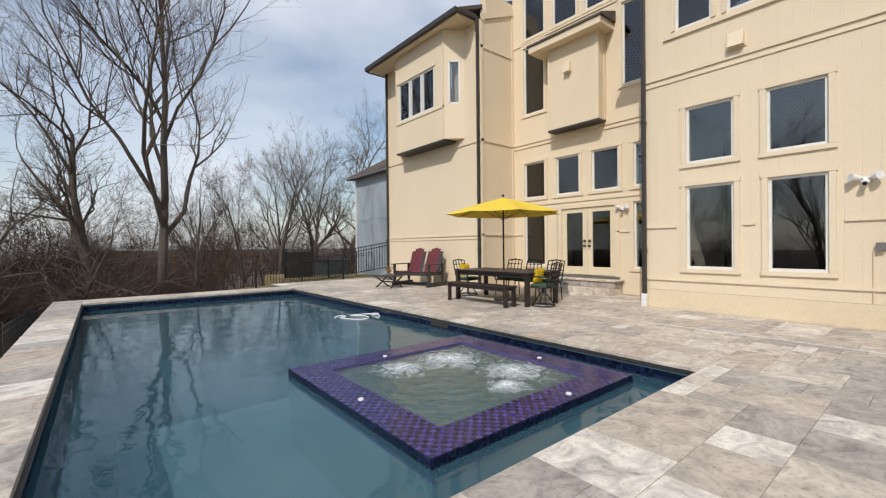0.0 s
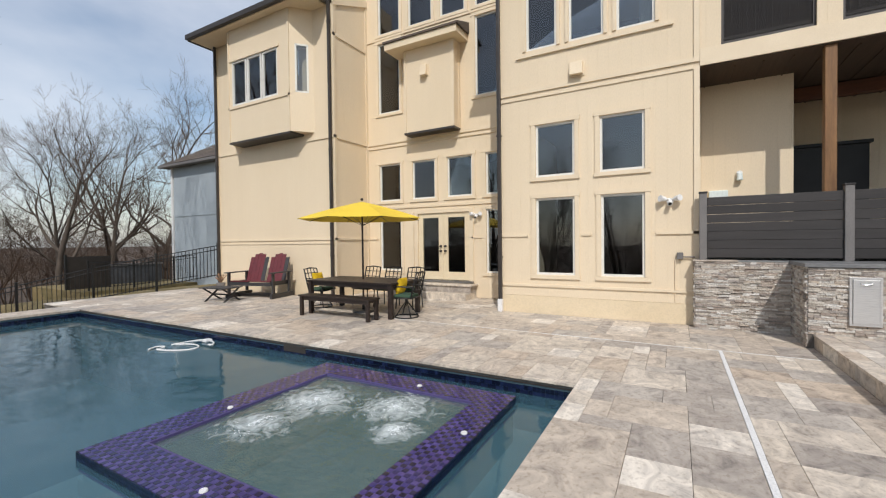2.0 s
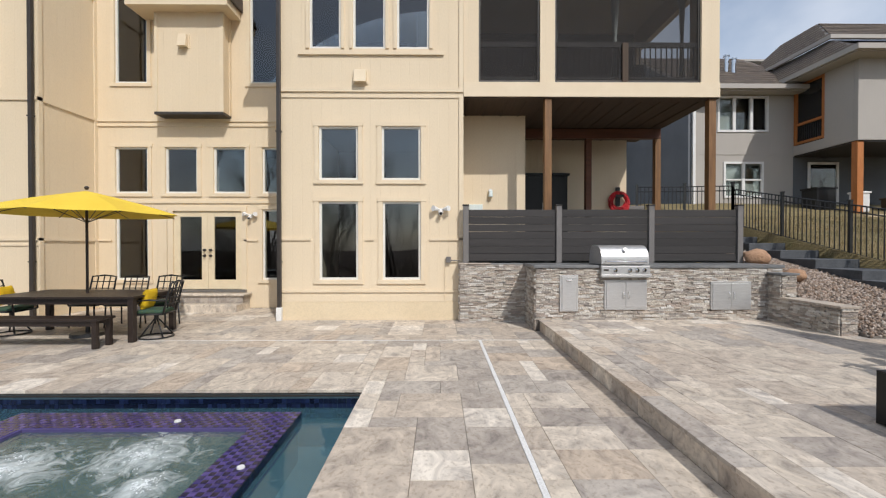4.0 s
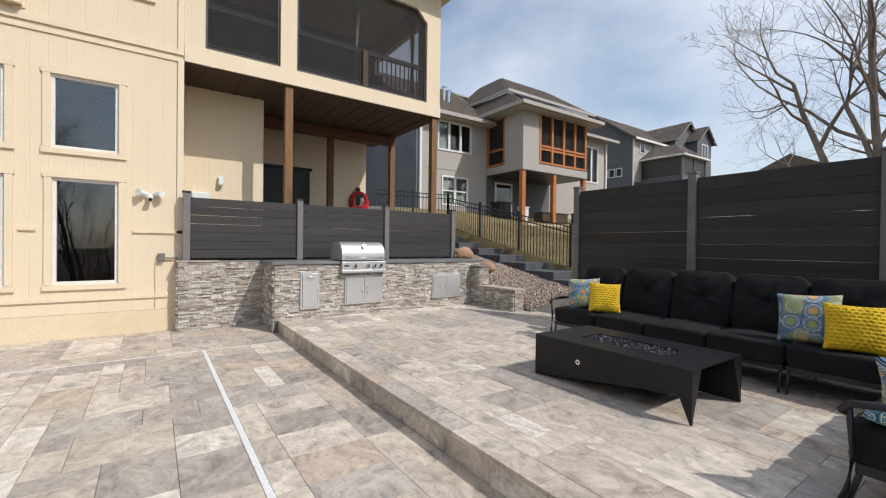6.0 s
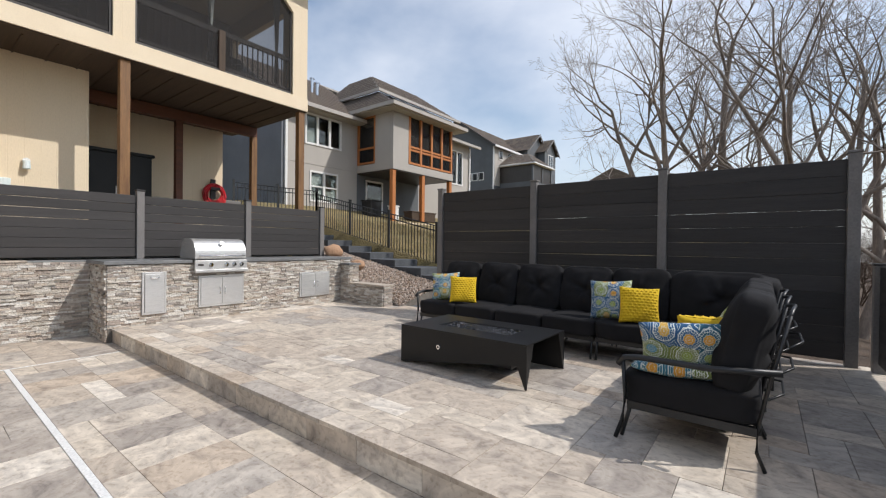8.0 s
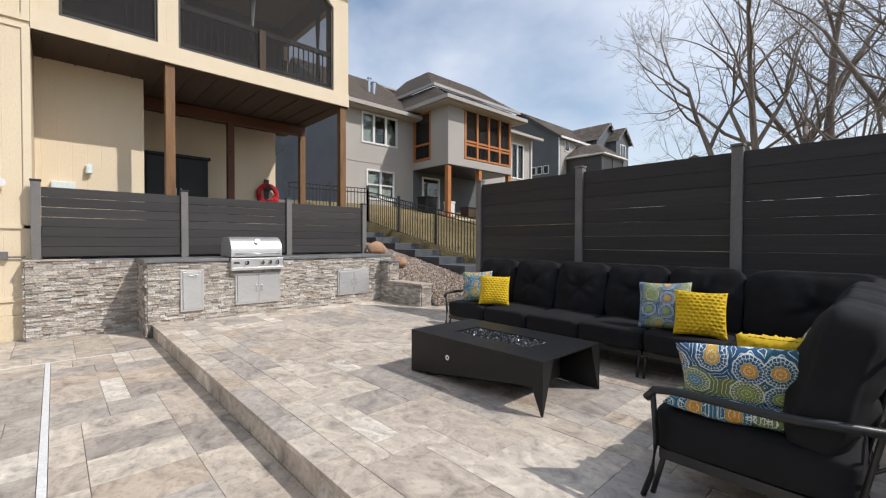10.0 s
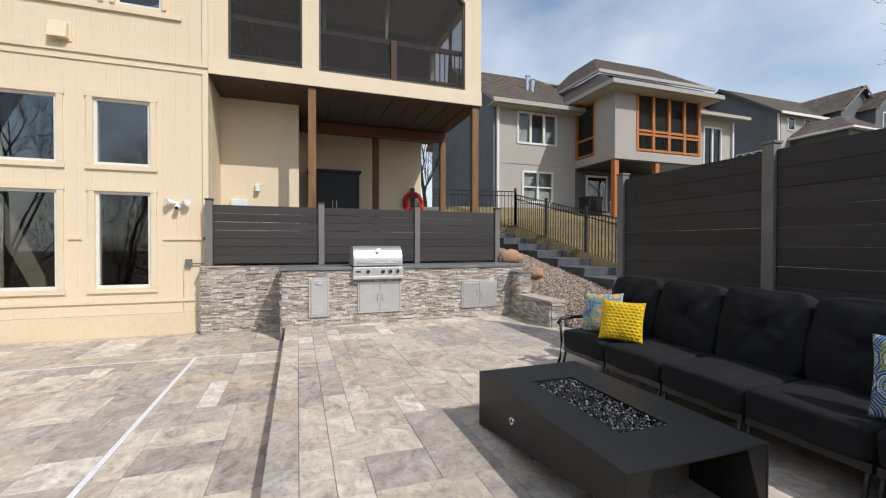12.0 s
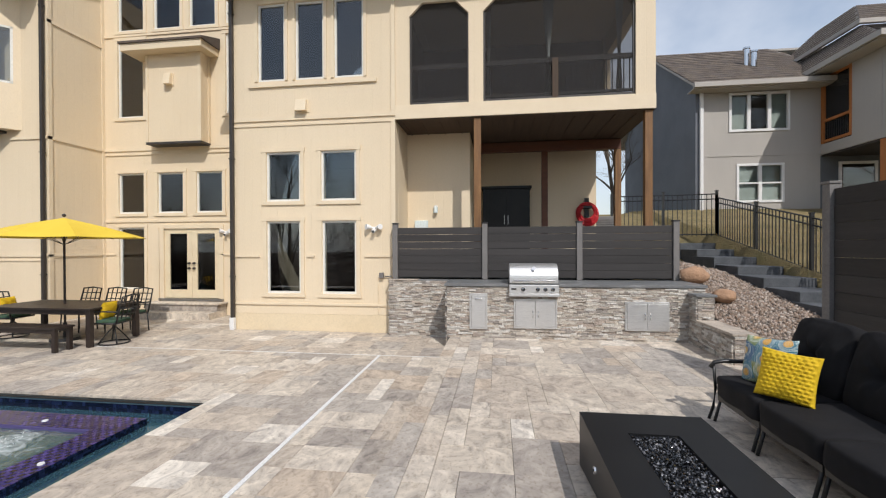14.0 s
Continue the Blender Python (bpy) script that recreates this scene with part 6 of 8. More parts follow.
def make_tree(seed, height, r, counts, top=4, spread=0.9, lean=(0, 0), rise=1.0, label="bare grey-brown deciduous tree", fork=0):
    rt = random.Random(seed)
    wood, twigs = Twigs(), Twigs()
    d = Vector((lean[0], lean[1], 1)).normalized()
    if fork:
        for k in range(fork):
            a = 2 * math.pi * k / fork + rt.uniform(-0.4, 0.4)
            grow(rt, wood, twigs, Vector((0.1 * math.cos(a), 0.1 * math.sin(a), -0.4)), (d + Vector((0.28 * math.cos(a), 0.28 * math.sin(a), 0))).normalized(), height * rt.uniform(0.55, 0.75), r * rt.uniform(0.6, 0.85), 0, top, counts, spread, rise)
    else:
        grow(rt, wood, twigs, Vector((0, 0, -0.4)), d, height * 0.72, r, 0, top, counts, spread, rise)
    return wood, twigs, label


def plant_tree(x, y, z, built, group="bare trees", bark="bark", twig="twig"):
    wood, twigs, label = built
    t = thing("tree", label, "tree", group, at=Matrix.Translation((x, y, z)))
    a = new("trunk", wood.mesh("trunk", M[bark]))
    b = new("crown", twigs.mesh("crown", M[twig]))
    a.parent = b.parent = t
    return t


def gz(x, y):
    return ground_z(x, y)


plant_tree(2.1, 19.6, gz(2.1, 19.6), make_tree(26, 18.5, 0.195, (14, 8, 7, 6), 4, 0.78, (-0.03, 0.0), label="tall bare tree with a straight dark trunk"))
plant_tree(0.4, 22.5, gz(0.4, 22.5), make_tree(4, 12, 0.24, (9, 7, 6, 5), 4, 1.0, (-0.22, 0.0), label="leaning bare tree on the slope"))
plant_tree(3.3, 21.0, gz(3.3, 21.0), make_tree(8, 8.5, 0.09, (8, 6, 5), 3, 0.8, label="thin bare sapling on the slope"))
plant_tree(-4.5, 24, gz(-4.5, 24), make_tree(13, 13, 0.22, (9, 7, 6, 5), 4, 1.0, (-0.1, -0.1)))
mid_a = plant_tree(14.0, 34.0, -1.5, make_tree(31, 12, 0.18, (9, 7, 6, 5), 4, 0.85))
mid_b = plant_tree(18.5, 33.0, -1.0, make_tree(33, 13, 0.25, (8, 6, 5, 5), 4, 1.0, label="bare tree with crooked heavy limbs"))
for k, (x, y, s, a) in enumerate(((11.0, 33.5, 0.85, 1.0), (9.0, 36.0, 0.8, 2.2), (12.6, 38.0, 0.95, 3.6), (16.2, 38.0, 1.0, 4.5), (6.0, 38.0, 0.75, 5.2), (3.0, 40.0, 0.8, 0.4), (20.0, 40.0, 1.1, 2.0))):
    copy_thing(mid_a if k % 3 else mid_b, Matrix.Translation((x, y, gz(x, y) - 0.2)) @ Matrix.Rotation(a, 4, "Z") @ Matrix.Scale(s, 4))
for x, y, s, a in ((-13.0, 4.0, 1.2, 0.3), (-16.0, -3.0, 1.1, 1.7), (-14.0, 10.0, 1.25, 3.1), (-15.0, 16.0, 1.75, 2.2), (-20.0, 1.0, 1.2, 4.4), (-12.0, -9.0, 1.0, 5.6)):
    copy_thing(mid_a, Matrix.Translation((x, y, gz(x, y) - 0.2)) @ Matrix.Rotation(a, 4, "Z") @ Matrix.Scale(s, 4))
# trees behind the tall fence
rt_a = plant_tree(3.9, -18.5, 0.4, make_tree(52, 13.5, 0.25, (7, 5, 5, 4), 4, 1.1, (0.05, -0.05), fork=3, rise=0.6, label="bare forked tree with pale twisting limbs"), bark="palebark", twig="paletwig")
rt_b = plant_tree(2.2, -20.5, 0.2, make_tree(57, 14.5, 0.26, (7, 6, 5, 4), 4, 1.0, (-0.14, 0), rise=0.6, label="bare leaning tree behind the fence"), bark="palebark", twig="paletwig")
for k, (x, y, s, a) in enumerate(((0.2, -20.0, 0.95, 1.3), (-1.9, -19.0, 1.1, 2.9), (-3.4, -23.5, 1.0, 4.0), (-6.2, -20.5, 1.0, 0.7), (0.6, -29.0, 0.95, 3.4), (-3.0, -29.0, 1.0, 5.3))):
    copy_thing(rt_a if k == 1 else rt_b, Matrix.Translation((x, y, gz(x, y) - 0.2)) @ Matrix.Rotation(a, 4, "Z") @ Matrix.Scale(s, 4))
copy_thing(mid_a, Matrix.Translation((19.5, -4.5, 2.4)) @ Matrix.Scale(0.55, 4))
copy_thing(mid_a, Matrix.Translation((23.0, -7.7, 2.4)) @ Matrix.Scale(0.75, 4))

# far scrub and woods, one mass
protos = []
for k in range(5):
    w_, t_, _ = make_tree(80 + k, 6.2 + 0.5 * k, 0.075, (7, 6, 5), 3, 1.05, fork=4, rise=0.6)
    vs_ = np.array([tuple(v) for v in w_.v + t_.v])
    off = len(w_.v)
    fs_ = [f for f in w_.f if True]
    quads = np.array(w_.f + [tuple(i + off for i in f) for f in t_.f])
    protos.append((vs_, quads))
rs = np.random.RandomState(9)
spots = []
for k in range(64):
    a = rs.uniform(-0.62, 0.50)
    d = rs.uniform(21, 48)
    x, y = 0.3 + d * math.sin(a), 0.2 + d * math.cos(a)
    if x > 5.0 and y < 31:
        continue
    spots.append((x, y, rs.uniform(0.55, 1.0)))
for k in range(26):
    spots.append((rs.uniform(-18, -5), rs.uniform(13, 30), rs.uniform(0.6, 0.95)))
for k in range(14):
    spots.append((rs.uniform(-16, 0.5), rs.uniform(-48, -30), rs.uniform(0.7, 1.1)))
for k in range(60):
    a = rs.uniform(-0.75, 0.62)
    d = rs.uniform(50, 90)
    spots.append((d * math.sin(a), d * math.cos(a), rs.uniform(1.0, 1.6)))
for k in range(80):
    spots.append((rs.uniform(-12, 4.0), rs.uniform(16.8, 26), rs.uniform(0.28, 0.52)))
for k in range(46):
    spots.append((rs.uniform(-20, 0.5), rs.uniform(22, 38), rs.uniform(0.65, 1.05)))
for k in range(70):
    spots.append((rs.uniform(-45, -9), rs.uniform(-28, 26), rs.uniform(0.8, 1.5)))
allv, allf, base = [], [], 0
for k, (x, y, s) in enumerate(spots):
    vs_, qs_ = protos[k % 5]
    a = rs.uniform(0, 6.28)
    rot = np.array([[math.cos(a), -math.sin(a), 0], [math.sin(a), math.cos(a), 0], [0, 0, rs.uniform(0.75, 1.15)]])
    allv.append((vs_ @ rot.T) * s + np.array([x, y, gz(x, y)]))
    allf.append(qs_ + base)
    base += len(vs_)
me = bpy.data.meshes.new("scrub")
me.from_pydata(np.concatenate(allv).tolist(), [], np.concatenate(allf).tolist())
me.materials.append(M["scrub"])
tagged(new("scrub_woods", me), "tangled brown winter scrub and woods on the slope", "woods", "", "stuff")

# leaning understorey trees in the thicket
brush = plant_tree(-2.6, 19.4, gz(-2.6, 19.4), make_tree(61, 6.5, 0.10, (9, 7, 6), 3, 1.2, (-0.5, -0.1), rise=0.4, label="leaning bare understorey tree in the thicket"), "thicket trees")
for x, y, s, a in ((-0.9, 18.6, 0.9, 2.0), (-4.8, 19.8, 1.0, 0.5), (-6.6, 18.4, 0.95, 3.6), (-3.8, 18.0, 0.8, 4.7), (-1.8, 21.5, 1.1, 5.6), (-8.4, 19.6, 1.1, 1.2), (-5.6, 22.4, 1.2, 2.7), (0.9, 19.8, 0.7, 0.1)):
    copy_thing(brush, Matrix.Translation((x, y, gz(x, y) - 0.1)) @ Matrix.Rotation(a, 4, "Z") @ Matrix.Scale(s, 4))
# fallen limbs on the slope
rl = random.Random(3)
fl = Twigs()
for k in range(34):
    p = Vector((rl.uniform(-9, 1.5), rl.uniform(16.6, 21), 0))
    p.z = gz(p.x, p.y) + rl.uniform(0.2, 1.4)
    d = Vector((rl.uniform(-1, 1), rl.uniform(-0.3, 0.3), rl.uniform(-0.15, 0.4))).normalized()
    grow(rl, fl, fl, p, d, rl.uniform(2.5, 5), rl.uniform(0.05, 0.11), 1, 3, (0, 5, 5), 0.9, 0.3)
tagged(new("fallen_branches", fl.mesh("fallen_branches", M["bark"])), "fallen bare branches tangled on the slope", "branches", "", "stuff")
# litter and long dry grass on the slope
gl = Twigs()
for k in range(5000):
    x, y = rl.uniform(-12, 6), rl.uniform(15.3, 30)
    z = gz(x, y)
    h = rl.uniform(0.2, 0.9)
    a = Vector((x, y, z - 0.05))
    gl.branch([a, a + Vector((rl.gauss(0, 0.15), rl.gauss(0, 0.15), h * 0.6)), a + Vector((rl.gauss(0, 0.3), rl.gauss(0, 0.3), h))], [0.008, 0.006, 0.002], 3)
tagged(new("dry_stalks", gl.mesh("dry_stalks", M["scrub"])), "dry brown stalks and weeds on the bank", "weeds", "", "stuff")
# tufts of the dormant lawn by the steps
gb = Twigs()
for k in range(9000):
    x, y = rl.uniform(6.0, 14.5), rl.uniform(-13.2, -7.6)
    z = gz(x, y) + 0.0
    h = rl.uniform(0.03, 0.09)
    a = Vector((x, y, z - 0.01))
    gb.branch([a, a + Vector((rl.gauss(0, 0.02), rl.gauss(0, 0.02), h))], [0.007, 0.002], 3)
tagged(new("lawn_tufts", gb.mesh("lawn_tufts", M["grass"])), "short dormant grass blades on the lawn", "grass", "", "stuff")

# ---- soft things ----
M["cushion"] = mat("black outdoor fabric", (0.011, 0.0105, 0.0115), (0.016, 0.0155, 0.017), rough=0.9, scale=5, bump=0.25, bscale=350, dist=0.002, spec=0.25)
M["yellow"] = mat("yellow knit", (0.78, 0.52, 0.012), (0.66, 0.42, 0.01), rough=0.85, scale=10, bump=0.4, bscale=220, dist=0.003)
M["umbrella"] = mat("yellow canvas", (0.82, 0.60, 0.06), (0.76, 0.53, 0.045), rough=0.85, scale=2, bump=0.15, bscale=250)
M["espresso"] = mat("espresso wood", (0.022, 0.014, 0.011), (0.034, 0.022, 0.017), rough=0.45, scale=5, bump=0.15, bscale=40, stretch=(4, 0.5, 4))
M["maroon"] = mat("maroon poly lumber", (0.15, 0.022, 0.028), (0.11, 0.016, 0.022), rough=0.55, scale=4, bump=0.15)
M["charcoal"] = mat("charcoal poly lumber", (0.045, 0.042, 0.042), (0.032, 0.030, 0.030), rough=0.55, scale=4, bump=0.15)
M["teal"] = mat("teal seat pad", (0.025, 0.085, 0.075), (0.06, 0.09, 0.03), rough=0.9, scale=30, bump=0.2)
M["redhose"] = mat("red rubber hose", (0.65, 0.02, 0.03), (0.5, 0.015, 0.02), rough=0.45, bump=0.05)
M["shard"] = ramp_random("fire glass", [(0.006, 0.006, 0.008), (0.012, 0.012, 0.014), (0.02, 0.02, 0.02), (0.28, 0.28, 0.30), (0.008, 0.008, 0.01), (0.03, 0.03, 0.035), (0.01, 0.01, 0.01)], rough=0.06, bump=0.0, spec=1.0)


def print_cloth(name, seed):
    """Cotton print of large round medallions in blue, green and orange with white lines."""
    m = bpy.data.materials.new(name)
    m.use_nodes = True
    n, l = m.node_tree.nodes, m.node_tree.links
    b = n["Principled BSDF"]
    b.inputs["Roughness"].default_value = 0.85
    t = n.new("ShaderNodeTexCoord")
    sh = n.new("ShaderNodeMapping")
    sh.inputs["Location"].default_value = (seed * 1.7, seed * 0.9, 0)
    sh.inputs["Scale"].default_value = (1, 1, 0.0)
    l.new(t.outputs["Object"], sh.inputs["Vector"])
    vo = n.new("ShaderNodeTexVoronoi")
    vo.voronoi_dimensions = "2D"
    vo.inputs["Scale"].default_value, vo.inputs["Randomness"].default_value = 6.6, 0.55
    l.new(sh.outputs["Vector"], vo.inputs["Vector"])
    # angle and distance from each medallion's middle
    sub = n.new("ShaderNodeVectorMath")
    sub.operation = "SUBTRACT"
    l.new(sh.outputs["Vector"], sub.inputs[0])
    l.new(vo.outputs["Position"], sub.inputs[1])
    sp = n.new("ShaderNodeSeparateXYZ")
    l.new(sub.outputs[0], sp.inputs[0])
    ang = n.new("ShaderNodeMath")
    ang.operation = "ARCTAN2"
    l.new(sp.outputs["Y"], ang.inputs[0])
    l.new(sp.outputs["X"], ang.inputs[1])

    def op(kind, a, bb):
        k = n.new("ShaderNodeMath")
        k.operation = kind
        for s, v in zip(k.inputs, (a, bb)):
            if isinstance(v, (int, float)):
                s.default_value = v
            elif v is not None:
                l.new(v, s)
        return k.outputs[0]

    dist = vo.outputs["Distance"]
    petals = op("MULTIPLY", op("SINE", op("MULTIPLY", ang.outputs[0], 10.0), None), 0.016)
    wavy = op("ADD", dist, petals)
    rings = op("SINE", op("MULTIPLY", wavy, 62.0), None)
    line1 = op("GREATER_THAN", rings, 0.90)
    spokes = op("GREATER_THAN", op("SINE", op("MULTIPLY", ang.outputs[0], 24.0), None), 0.82)
    band = op("MULTIPLY", op("GREATER_THAN", dist, 0.27), op("LESS_THAN", dist, 0.40))
    lines = op("MAXIMUM", line1, op("MULTIPLY", spokes, band))
    lines = op("MAXIMUM", lines, op("MULTIPLY", op("GREATER_THAN", dist, 0.40), op("LESS_THAN", dist, 0.425)))
    cell = n.new("ShaderNodeSeparateColor")
    l.new(vo.outputs["Color"], cell.inputs[0])
    c1 = n.new("ShaderNodeValToRGB")
    c1.color_ramp.interpolation = "CONSTANT"
    for k, (p, c) in enumerate(((0.0, (0.02, 0.09, 0.20)), (0.2, (0.18, 0.21, 0.05)), (0.4, (0.03, 0.15, 0.22)), (0.58, (0.02, 0.10, 0.15)), (0.78, (0.16, 0.21, 0.06)))):
        e = c1.color_ramp.elements[k] if k < 2 else c1.color_ramp.elements.new(p)
        e.position, e.color = p, (*c, 1)
    l.new(cell.outputs[0], c1.inputs["Fac"])
    c2 = n.new("ShaderNodeValToRGB")
    c2.color_ramp.interpolation = "CONSTANT"
    for k, (p, c) in enumerate(((0.0, (0.62, 0.30, 0.03)), (0.35, (0.25, 0.32, 0.05)), (0.6, (0.60, 0.36, 0.06)), (0.8, (0.08, 0.25, 0.38)))):
        e = c2.color_ramp.elements[k] if k < 2 else c2.color_ramp.elements.new(p)
        e.position, e.color = p, (*c, 1)
    l.new(cell.outputs[1], c2.inputs["Fac"])
    mx = n.new("ShaderNodeMix")
    mx.data_type = "RGBA"
    l.new(op("LESS_THAN", wavy, 0.21), mx.inputs[0])
    l.new(c1.outputs["Color"], mx.inputs[6])
    l.new(c2.outputs["Color"], mx.inputs[7])
    mw = n.new("ShaderNodeMix")
    mw.data_type = "RGBA"
    l.new(lines, mw.inputs[0])
    l.new(mx.outputs[2], mw.inputs[6])
    mw.inputs[7].default_value = (0.72, 0.76, 0.70, 1)
    l.new(mw.outputs[2], b.inputs["Base Color"])
    nz_ = n.new("ShaderNodeTexNoise")
    nz_.inputs["Scale"].default_value = 300
    bp = n.new("ShaderNodeBump")
    bp.inputs["Strength"].default_value, bp.inputs["Distance"].default_value = 0.2, 0.002
    l.new(nz_.outputs["Fac"], bp.inputs["Height"])
    l.new(bp.outputs["Normal"], b.inputs["Normal"])
    return m


M["print_a"], M["print_b"], M["print_c"] = print_cloth("medallion print", 1), print_cloth("medallion print two", 2.3), print_cloth("medallion print three", 4.1)


def cushion(sx, sy, sz, seed=0, n=5.0, puff=0.16, tufts=(), cuts=9):
    """A stuffed block sx by sy by sz about its middle, with crowned faces, soft edges and creases."""
    bm = bmesh.new()
    bmesh.ops.create_cube(bm, size=2.0)
    bmesh.ops.subdivide_edges(bm, edges=list(bm.edges), cuts=cuts, use_grid_fill=True)
    for v in bm.verts:
        p = v.co.copy()
        k = (abs(p.x) ** n + abs(p.y) ** n + abs(p.z) ** n) ** (1 / n)
        q = p / k
        crown = 1 + puff * (1 - min(1, abs(p.x)) ** 2) * (1 - min(1, abs(p.y)) ** 2)
        w = Vector((q.x * sx / 2, q.y * sy / 2, q.z * sz / 2 * crown))
        f = 0.016 * noise.noise(w * 5 + Vector((seed * 3.1, 0, 0))) + 0.006 * noise.noise(w * 14 + Vector((0, seed * 2.3, 0)))
        for tx, ty in tufts:
            dd = ((p.x - tx) * sx / 2) ** 2 + ((p.y - ty) * sy / 2) ** 2
            f -= 0.062 * math.exp(-dd / 0.004)
            fold = math.atan2((p.y - ty) * sy, (p.x - tx) * sx)
            f += (0.020 * math.sin(fold * 5 + seed * 1.7) + 0.010 * math.sin(fold * 9 + seed)) * math.exp(-dd / 0.028) * min(1, dd / 0.002)
        v.co = w + q.normalized() * f
    return bm


def pillow(sx, sy, sz, seed=0, knots=False, n=34):
    """A square scatter cushion with pinched corners; knots: rows of raised tabs."""
    bm = bmesh.new()
    for side in (1, -1):
        vv = {}
        for i in range(n + 1):
            for j in range(n + 1):
                u, w = 2 * i / n - 1, 2 * j / n - 1
                pin = 1 - 0.07 * (1 - w * w) * abs(u) ** 3
                pin2 = 1 - 0.07 * (1 - u * u) * abs(w) ** 3
                h = sz / 2 * ((1 - abs(u) ** 2.6) * (1 - abs(w) ** 2.6)) ** 0.5
                h += 0.01 * noise.noise(Vector((u * 2 + seed, w * 2, side)))
                if knots and abs(u) < 0.93 and abs(w) < 0.93:
                    row = int((w + 1) * 6.5)
                    cx = (u + 1) * 4.5 + 0.5 * (row % 2)
                    du, dw = (cx % 1) - 0.5, ((w + 1) * 6.5 % 1) - 0.5
                    h += 0.020 * max(0, 1 - (du / 0.42) ** 2) * max(0, 1 - (dw / 0.36) ** 2)
                vv[i, j] = bm.verts.new((u * sx / 2 * pin, w * sy / 2 * pin2, side * max(0.004, h)))
        for i in range(n):
            for j in range(n):
                q = (vv[i, j], vv[i + 1, j], vv[i + 1, j + 1], vv[i, j + 1])
                bm.faces.new(q if side > 0 else q[::-1])
    bmesh.ops.remove_doubles(bm, verts=list(bm.verts), dist=0.0085)
    return bm


def put_pillow(m_name, label, m4, sx=0.44, sy=0.44, sz=0.17, seed=0, knots=False):
    ob = part("throw_pillow", pillow(sx, sy, sz, seed, knots, 52 if knots else 30), M[m_name], smooth=True)
    ob.matrix_world = m4
    return tagged(ob, label, "pillow", "sofa pillows")


# ---- sectional sofa ----
Z2 = 0.205
LOOSE = {}


def sofa_section(m4, seed, arm=0, corner=False, w=0.665, d=0.86, label="black cushioned outdoor sofa section with an iron frame"):
    """One seat in its own frame: x across, seat front at -y, floor at z = 0. arm: -1, 0 or 1."""
    s = thing("sofa_section", label, "sofa", "sectional sofa", at=m4)
    fr = bmesh.new()
    for x in (-w / 2 + 0.03, w / 2 - 0.03):
        bx(fr, x - 0.02, -d / 2 + 0.02, 0.20, x + 0.02, d / 2 - 0.06, 0.25)
    for y in (-d / 2 + 0.02, d / 2 - 0.08):
        bx(fr, -w / 2 + 0.05, y, 0.20, w / 2 - 0.05, y + 0.04, 0.25)
    part("seat_frame", fr, M["iron"], s)
    bm = bmesh.new()
    for k in range(7):
        y = -d / 2 + 0.12 + k * 0.1
        bx(bm, -w / 2 + 0.05, y, 0.215, w / 2 - 0.05, y + 0.025, 0.235)
    part("slats", bm, M["iron"], s)
    for x in (-w / 2 + 0.03, w / 2 - 0.03):
        bm = bmesh.new()
        tube(bm, [(x, -d / 2 + 0.04, 0.22), (x, -d / 2 + 0.01, 0.1), (x, -d / 2 - 0.015, 0.0)], 0.0135, 8)
        part("leg", bm, M["iron"], s, smooth=True)
        bm = bmesh.new()
        tube(bm, [(x, d / 2 + 0.08, 0.92), (x, d / 2 + 0.0, 0.55), (x, d / 2 - 0.06, 0.24), (x, d / 2 - 0.06, 0.1), (x, d / 2 - 0.02, 0.0)], 0.011, 8)
        part("leg", bm, M["iron"], s, smooth=True)
    bm = bmesh.new()
    tube(bm, [(-w / 2 + 0.03, d / 2 + 0.08, 0.92), (0, d / 2 + 0.11, 0.95), (w / 2 - 0.03, d / 2 + 0.08, 0.92)], 0.011, 8)
    part("back_rail", bm, M["iron"], s, smooth=True)
    for k in range(3):
        bm = bmesh.new()
        z = 0.42 + k * 0.16
        tube(bm, [(-w / 2 + 0.03, d / 2 - 0.02 + k * 0.05, z), (-w / 4, d / 2 + 0.06 + k * 0.04, z + 0.02), (w / 4, d / 2 + 0.06 + k * 0.04, z + 0.02), (w / 2 - 0.03, d / 2 - 0.02 + k * 0.05, z)], 0.007, 6)
        part("back_loop", bm, M["iron"], s, smooth=True)
    c = part("seat_cushion", cushion(w - 0.008, d - 0.03, 0.20, seed, 13, 0.10), M["cushion"], s, smooth=True)
    c.matrix_basis = Matrix.Translation((0, -0.03, 0.345))
    b = part("back_cushion", cushion(w - 0.004, 0.66, 0.19, seed + 40, 6, 0.52, ((0.05, 0.02),), 25), M["cushion"], s, smooth=True)
    b.matrix_basis = Matrix.Translation((0, d / 2 - 0.14, 0.70)) @ Matrix.Rotation(radians(76), 4, "X")
    if corner:
        b2 = part("back_cushion", cushion(0.72, 0.64, 0.19, seed + 60, 6, 0.52, ((0.0, 0.0),), 25), M["cushion"], s, smooth=True)
        b2.matrix_basis = Matrix.Translation((w / 2 - 0.12, -0.08, 0.69)) @ Matrix.Rotation(radians(-90), 4, "Z") @ Matrix.Rotation(radians(78), 4, "X")
    if arm:
        x = arm * (w / 2 + 0.03)
        bm = bmesh.new()
        tube(bm, [(x, d / 2 + 0.05, 0.60), (x, 0.1, 0.565), (x, -d / 2 + 0.1, 0.565), (x, -d / 2 + 0.01, 0.55), (x, -d / 2 - 0.03, 0.50)], 0.020, 8)
        part("arm_rest", bm, M["iron"], s, smooth=True)
        bm = bmesh.new()
        tube(bm, [(x, -d / 2 - 0.0, 0.55), (x, -d / 2 + 0.02, 0.3), (x, -d / 2 + 0.0, 0.12), (x, -d / 2 - 0.04, 0.0)], 0.0145, 8)
        part("arm_post", bm, M["iron"], s, smooth=True)
    return s


SY = -4.18
